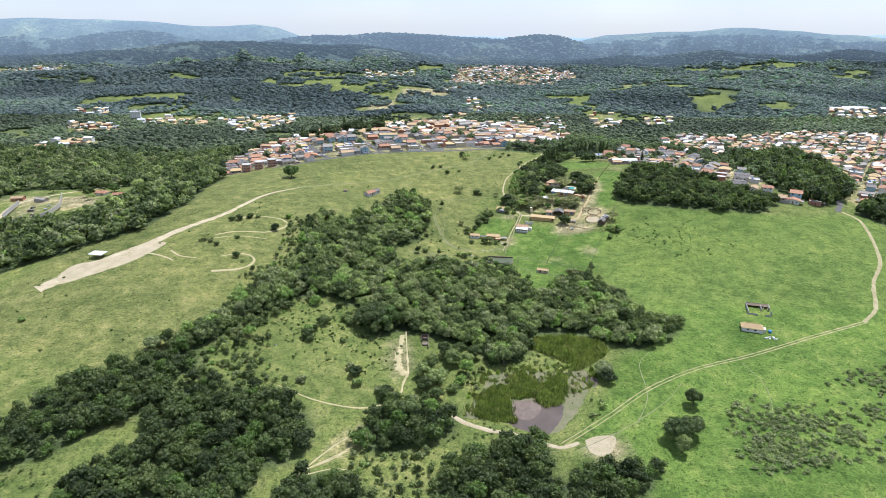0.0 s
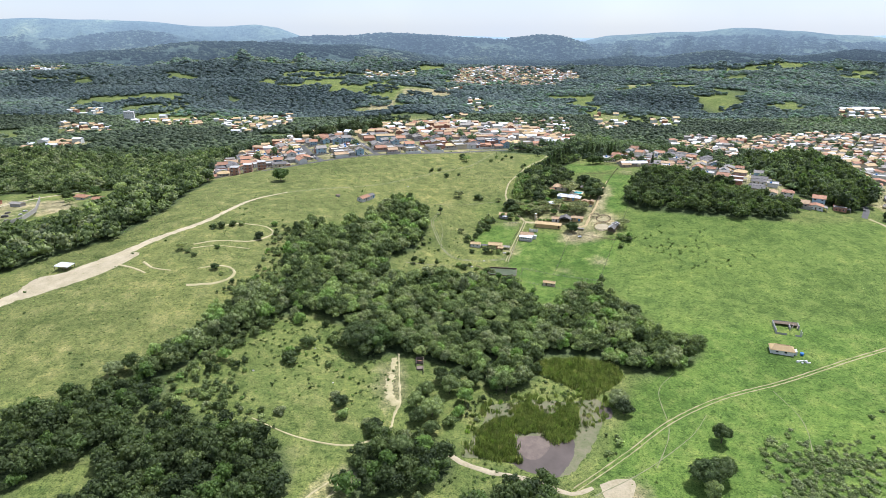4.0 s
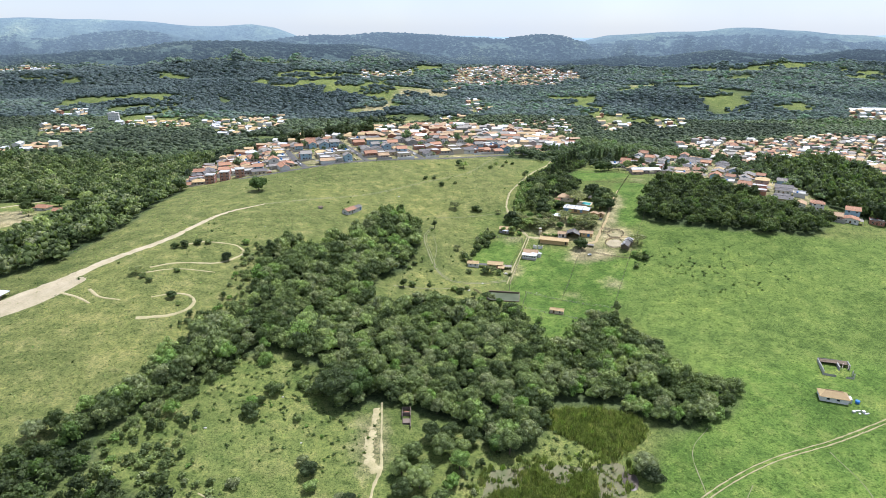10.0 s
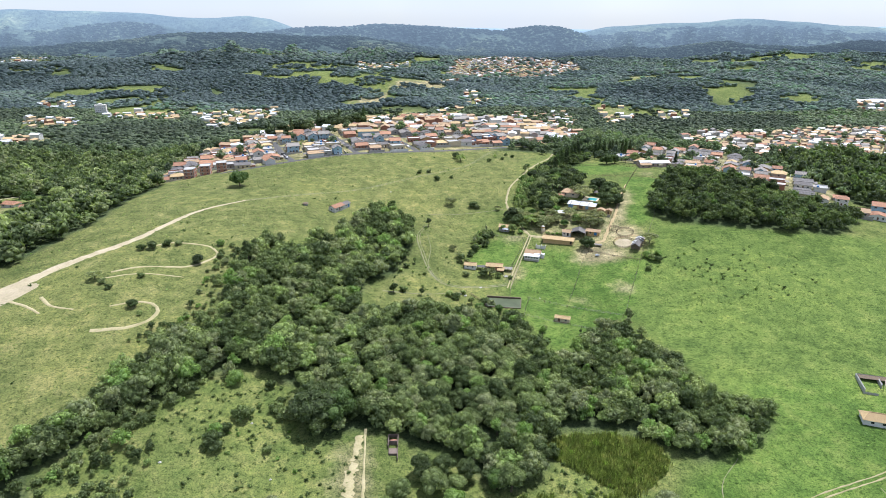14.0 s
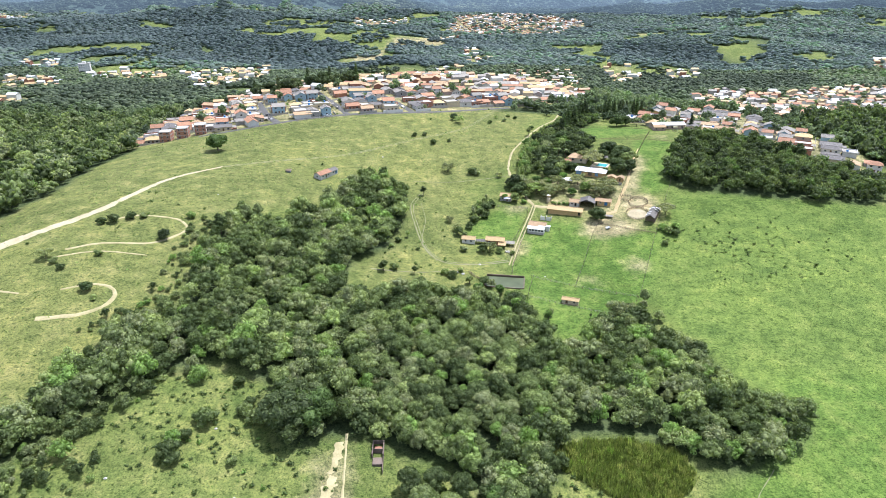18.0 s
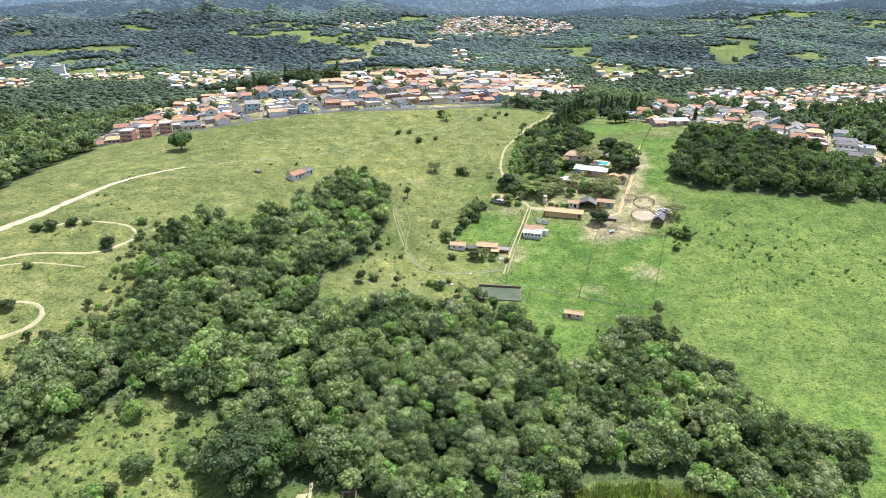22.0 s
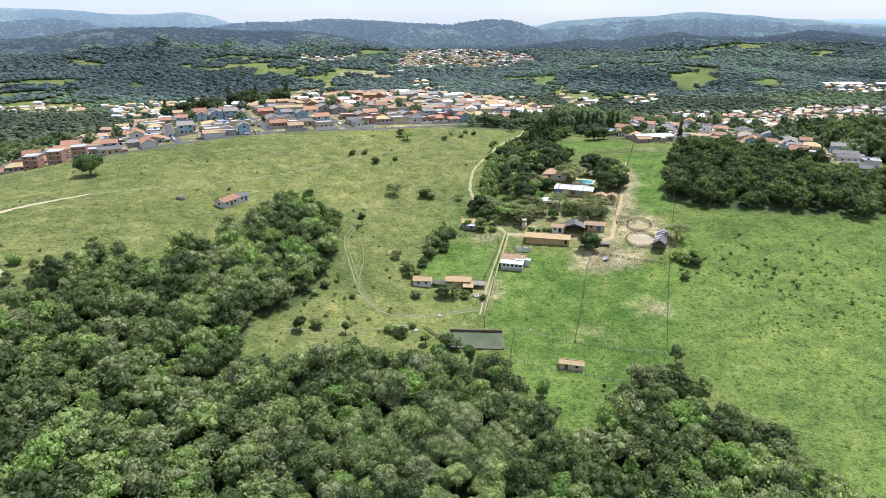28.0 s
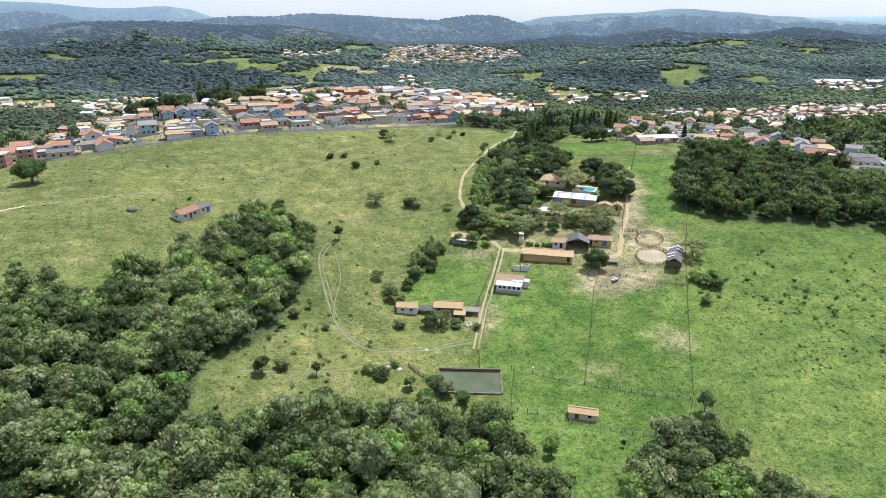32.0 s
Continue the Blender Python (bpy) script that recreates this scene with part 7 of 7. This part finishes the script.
def house_mass(name, points, seed, label, scale=1.0, pale=False):
    """Roofs of a far town: one mass of gabled houses, in five colours."""
    r = random.Random(seed)
    for mat, roof, share in (("plaster_white", "tile_tan" if pale else "tile_orange", 0), ("plaster_cream", "tile_tan", 1), ("plaster_white" if pale else "plaster_grey", "sheet_white" if pale else "sheet_grey", 2), ("brick", "tile_brown", 3), ("plaster_white", "sheet_white", 4)):
        body, top = Shape(), Shape()
        for i, (x, y) in enumerate(points):
            if (i * 7 + seed) % 5 != share:
                continue
            a, w, d, h = r.uniform(-0.3, 0.3) + (1.57 if i % 3 == 0 else 0), r.uniform(7, 13) * scale, r.uniform(6, 9) * scale, r.choice([3, 3, 3.4, 6]) * scale
            z = lz(x, y)
            cs, sn = math.cos(a), math.sin(a)
            n = len(body.v)
            body.prism([(-d / 2, -3), (d / 2, -3), (d / 2, h), (0, h + d * 0.18), (-d / 2, h)], "x", -w / 2, w / 2)
            body.v[n:] = [(x + p * cs - q * sn, y + p * sn + q * cs, z + t) for p, q, t in body.v[n:]]
            n = len(top.v)
            e, L = d / 2 + 0.5, w / 2 + 0.5
            top.slab((-L, -e, h + 0.05), (L, -e, h + 0.05), (L, 0, h + d * 0.18 + 0.3), (-L, 0, h + d * 0.18 + 0.3), 0.15)
            top.slab((-L, 0, h + d * 0.18 + 0.3), (L, 0, h + d * 0.18 + 0.3), (L, e, h + 0.05), (-L, e, h + 0.05), 0.15)
            top.v[n:] = [(x + p * cs - q * sn, y + p * sn + q * cs, z + t) for p, q, t in top.v[n:]]
        if body.v:
            ob = tagged(new(name, body.mesh(name, mat)), label, "houses", kind="stuff")
            part("roofs", top, roof, ob)


more += town(VILLAGE_BACK, 10, 17, 19, 12, 500, 0.75)[0]
house_mass("town_houses", more + more2 + more3, 4, "closely packed small town houses with tile roofs")
hp = []
for i, h in enumerate(HAMLETS):
    hp += [q for q in town(h, 15 * i, 19, 22, 60 + i, 400, 0.62)[0]]
house_mass("hamlet_houses", hp, 6, "scattered pale houses among far trees", 1.3, True)
house_mass("far_town_houses", town(FAR_TOWN, 12, 15, 17, 8, 800, 0.9)[0], 8, "dense pale far town on a rise", 1.0)
# white apartment block and factory sheds far off
r = thing("apartment_block", at(-678, 1375, 20), "pale white apartment block among far trees", "apartment block")
part("wall", Shape().box(-10, 10, -7, 7, -4, 21), "plaster_white", r)
part("roof", Shape().box(-10.4, 10.4, -7.4, 7.4, 21, 21.8), "concrete", r)
part("lift_tower", Shape().box(-3, 3, -2, 3, 21.8, 24.5), "plaster_white", r)
for j in range(6):
    for i in range(5):
        put_window(r, "front", -7.6 + 3.8 * i, 1.4 + 3.3 * j, 1.2, 1.0, 20, 14)
for x, y, w in ((1010, 1600, 46), (1075, 1640, 60), (1150, 1620, 40)):
    house("factory_shed", at(x, y, -10), w, 26, 7, 3, "plaster_grey", "sheet_white", "long far factory shed with a white roof", "factory", over=0.6, foot=4)
# houses and walled yard beyond the side valley
house("valley_house", at(-342, 598, -12), 13, 8, 3, 1.6, "plaster_white", "tile_orange", "white house with an orange hipped roof above the valley", hip=0.7, windows=[("front", -3.5, 1, 1.3, 1.1), ("front", 3.5, 1, 1.3, 1.1)], over=0.8, foot=3)
house("valley_house", at(-312, 574, 8), 10, 7, 2.8, 1.5, "plaster_cream", "tile_orange", "cream house with an orange tile roof above the valley", windows=[("front", -2.5, 1, 1.2, 1.0), ("front", 2.5, 1, 1.2, 1.0)], foot=3)
# houses of the village edge that stand out
house("corner_house", at(-138, 628, -62), 15, 8, 3.4, 2.2, "plaster_white", "tile_orange", "white house with a stepped slanting wall beside the street", windows=[("front", -4, 1, 1.3, 1.1), ("front", 4, 1, 1.3, 1.1), ("left", 0, 1.2, 1.4, 1.1)], over=0.3, foot=3)
house("shop", at(-64, 720, 8), 20, 11, 5.0, 1.2, "plaster_blue", "tile_tan", "blue shop building with a pale sheet roof", windows=[("front", -6, 1, 3.0, 1.6), ("front", 0, 0.3, 3.0, 2.4), ("front", 6, 1, 3.0, 1.6)], foot=3)
for x, y, a in ((-186, 613, 12), (-174, 617, 18), (-197, 608, 8)):
    b = thing("brick_house", at(x, y, a), "unfinished three-storey bare brick house at the village edge", "house", "village houses")
    part("wall", Shape().box(-4, 4, -4.5, 4.5, -4, 7.6), "brick", b)
    for z in (-0.1, 2.6, 5.3, 7.6):
        part("floor_slab", Shape().box(-4.15, 4.15, -4.65, 4.65, z, z + 0.28), "concrete", b)
    for px in (-4.02, 3.78):
        part("column", Shape().box(px, px + 0.25, -4.6, -4.3, -4, 8.8), "concrete", b)
    for z in (0.9, 3.6, 6.2):
        for u in (-2, 2):
            put_window(b, "front", u, z, 1.2, 1.1, 8, 9)
# walled builder's yard on the valley floor
yard = thing("yard_wall", pose(0, 0, 0), "pale rendered wall round a builder's yard", "wall", kind="structure")
YW = [(-404, 566), (-390, 522), (-372, 500), (-352, 504), (-346, 518), (-352, 545), (-378, 592)]
for (ax, ay), (bx, by) in zip(YW, YW[1:]):
    za, zb = lz(ax, ay), lz(bx, by)
    nx, ny = (by - ay) / math.hypot(bx - ax, by - ay) * 0.15, -(bx - ax) / math.hypot(bx - ax, by - ay) * 0.15
    part("wall_length", Shape().slab((ax - nx, ay - ny, za + 2.3), (bx - nx, by - ny, zb + 2.3), (bx + nx, by + ny, zb + 2.3), (ax + nx, ay + ny, za + 2.3), 3.8), "plaster_grey", yard)
for i, (x, y, a, w, d, h, mt, nm) in enumerate([(-376, 524, 20, 5, 2.2, 1.6, "sheet_dark", "pile of dark scrap sheets"), (-370, 532, 60, 4, 2, 1.3, "sheet_grey", "pile of grey scrap sheets"), (-380, 545, 15, 6, 2.4, 1.8, "sheet_dark", "pile of dark scrap sheets"), (-368, 548, 40, 3.5, 2.5, 1.2, "concrete", "heap of pale rubble blocks"), (-385, 556, 70, 4.5, 2, 1.5, "sheet_dark", "pile of dark scrap sheets"), (-372, 560, 10, 4, 2.6, 1.1, "concrete", "heap of pale rubble blocks")]):
    pile = thing("scrap_pile", at(x, y, a), nm + " in a walled yard", "scrap")
    for j in range(4):
        part("layer", Shape().slab((-w / 2 + 0.3 * j, -d / 2, h * (j + 1) / 4), (w / 2 - 0.2 * j, -d / 2 + 0.1 * j, h * (j + 1) / 4 + 0.1), (w / 2 - 0.3 * j, d / 2, h * (j + 1) / 4), (-w / 2 + 0.2 * j, d / 2 - 0.1 * j, h * (j + 1) / 4 + 0.05), h / 4 - 0.02), mt, pile)
house("yard_shed", at(-393, 582, -15), 12, 6, 3, 0.8, "plaster_grey", "sheet_grey", "low grey shed at the back of a yard", foot=3)
house("valley_house", at(-421, 590, 10), 11, 7, 3, 1.4, "brick", "tile_brown", "brown brick house beside a dirt lane", windows=[("front", -2.5, 1, 1.2, 1.0), ("front", 2.5, 1, 1.2, 1.0)], foot=3)
for x, y, k, q in ((-366, 612, "tall", 0.8), (-350, 590, "wood", 1.2), (-340, 575, "dry", 1.0), (-300, 535, "wood", 1.0), (-318, 528, "bush", 1.6), (-290, 560, "dark", 0.8), (-335, 610, "dark", 1.1), (-355, 628, "wood", 1.2), (-310, 610, "wood", 1.3), (-296, 590, "dark", 1.0), (-405, 622, "wood", 1.2), (-380, 632, "dark", 1.1)):
    plant(k, x, y, q, rnd=rw, group="trees of the side valley")
# tall dark trees behind the village
for i in range(13):
    plant("dark" if i % 3 else "conifer", -178 + 8.5 * i + rv.uniform(-3, 3), 772 + 2.2 * i + rv.uniform(-8, 8), rv.uniform(1.3, 1.8) if i % 3 else rv.uniform(1.2, 1.5), rnd=rw, group="trees behind the village", label="tall dark tree standing behind village roofs")


def parked_car(x, y, turn, paint, tint):
    """A small hatchback: body, glasshouse, roof, lamps and four wheels."""
    c = thing("car", at(x, y, turn, 0.05), f"small {tint} car parked on the village street", "car", "cars in the village")
    part("body", Shape().prism([(-2.0, 0.35), (2.0, 0.35), (2.05, 0.75), (1.9, 0.92), (0.9, 1.0), (-1.95, 1.02), (-2.05, 0.7)], "y", -0.83, 0.83), paint, c)
    part("windows", Shape().prism([(-1.75, 1.02), (0.95, 1.0), (0.35, 1.42), (-1.45, 1.44)], "y", -0.76, 0.76), "glass_dark", c, "dark glass")
    part("roof", Shape().prism([(-1.48, 1.43), (0.36, 1.42), (0.2, 1.5), (-1.3, 1.51)], "y", -0.72, 0.72), paint, c)
    for wx in (-1.3, 1.3):
        for wy in (-0.86, 0.66):
            part("wheel", Shape().prism([(wx + 0.31 * math.cos(k * math.pi / 6), 0.31 + 0.31 * math.sin(k * math.pi / 6)) for k in range(12)], "y", wy, wy + 0.2), "sheet_dark", c, "black tyre")
    for wy in (-0.7, 0.4):
        part("headlight", Shape().box(2.0, 2.08, wy, wy + 0.3, 0.62, 0.76), "glass_dark", c)


PAINTS = [("sheet_bright", "white"), ("plaster_grey", "grey"), ("sheet_dark", "dark grey"), ("sheet_bright", "white"), ("brick", "red")]
for i, (line, q) in enumerate([(2, 0.2), (2, 0.33), (2, 0.5), (1, 0.25), (1, 0.45), (1, 0.7), (3, 0.3), (3, 0.55), (0, 0.2), (0, 0.47), (0, 0.62), (4, 0.4)]):
    if line == 0:
        a, b = STREETS[0][i % 3], STREETS[0][i % 3 + 1]
    else:
        a, b = STREETS[line][0], STREETS[line][1]
    d = math.degrees(math.atan2(b[1] - a[1], b[0] - a[0]))
    ox, oy = -math.sin(radians(d)) * 2.0, math.cos(radians(d)) * 2.0
    parked_car(a[0] + (b[0] - a[0]) * q + ox, a[1] + (b[1] - a[1]) * q + oy, d + (180 if i % 2 else 0), *PAINTS[i % 5])


def utility_pole(x, y, turn):
    p = thing("utility_pole", at(x, y, turn), "grey concrete utility pole beside the village street", "utility pole", "poles in the village")
    part("pole", Shape().tube(0, 0, -0.5, 8.5, 0.16, 0.1, 8), "concrete", p)
    part("crossarm", Shape().box(-1.0, 1.0, -0.06, 0.06, 7.9, 8.02), "timber", p)
    for u in (-0.85, 0.0, 0.85):
        part("insulator", Shape().tube(u, 0, 8.02, 8.2, 0.06, 0.05, 6), "plaster_white", p)


for line in STREETS[:4]:
    for a, b in zip(line, line[1:]):
        d = math.atan2(b[1] - a[1], b[0] - a[0])
        utility_pole(a[0] + (b[0] - a[0]) * 0.5 + math.sin(d) * 4.2, a[1] + (b[1] - a[1]) * 0.5 - math.cos(d) * 4.2, math.degrees(d) + 90)
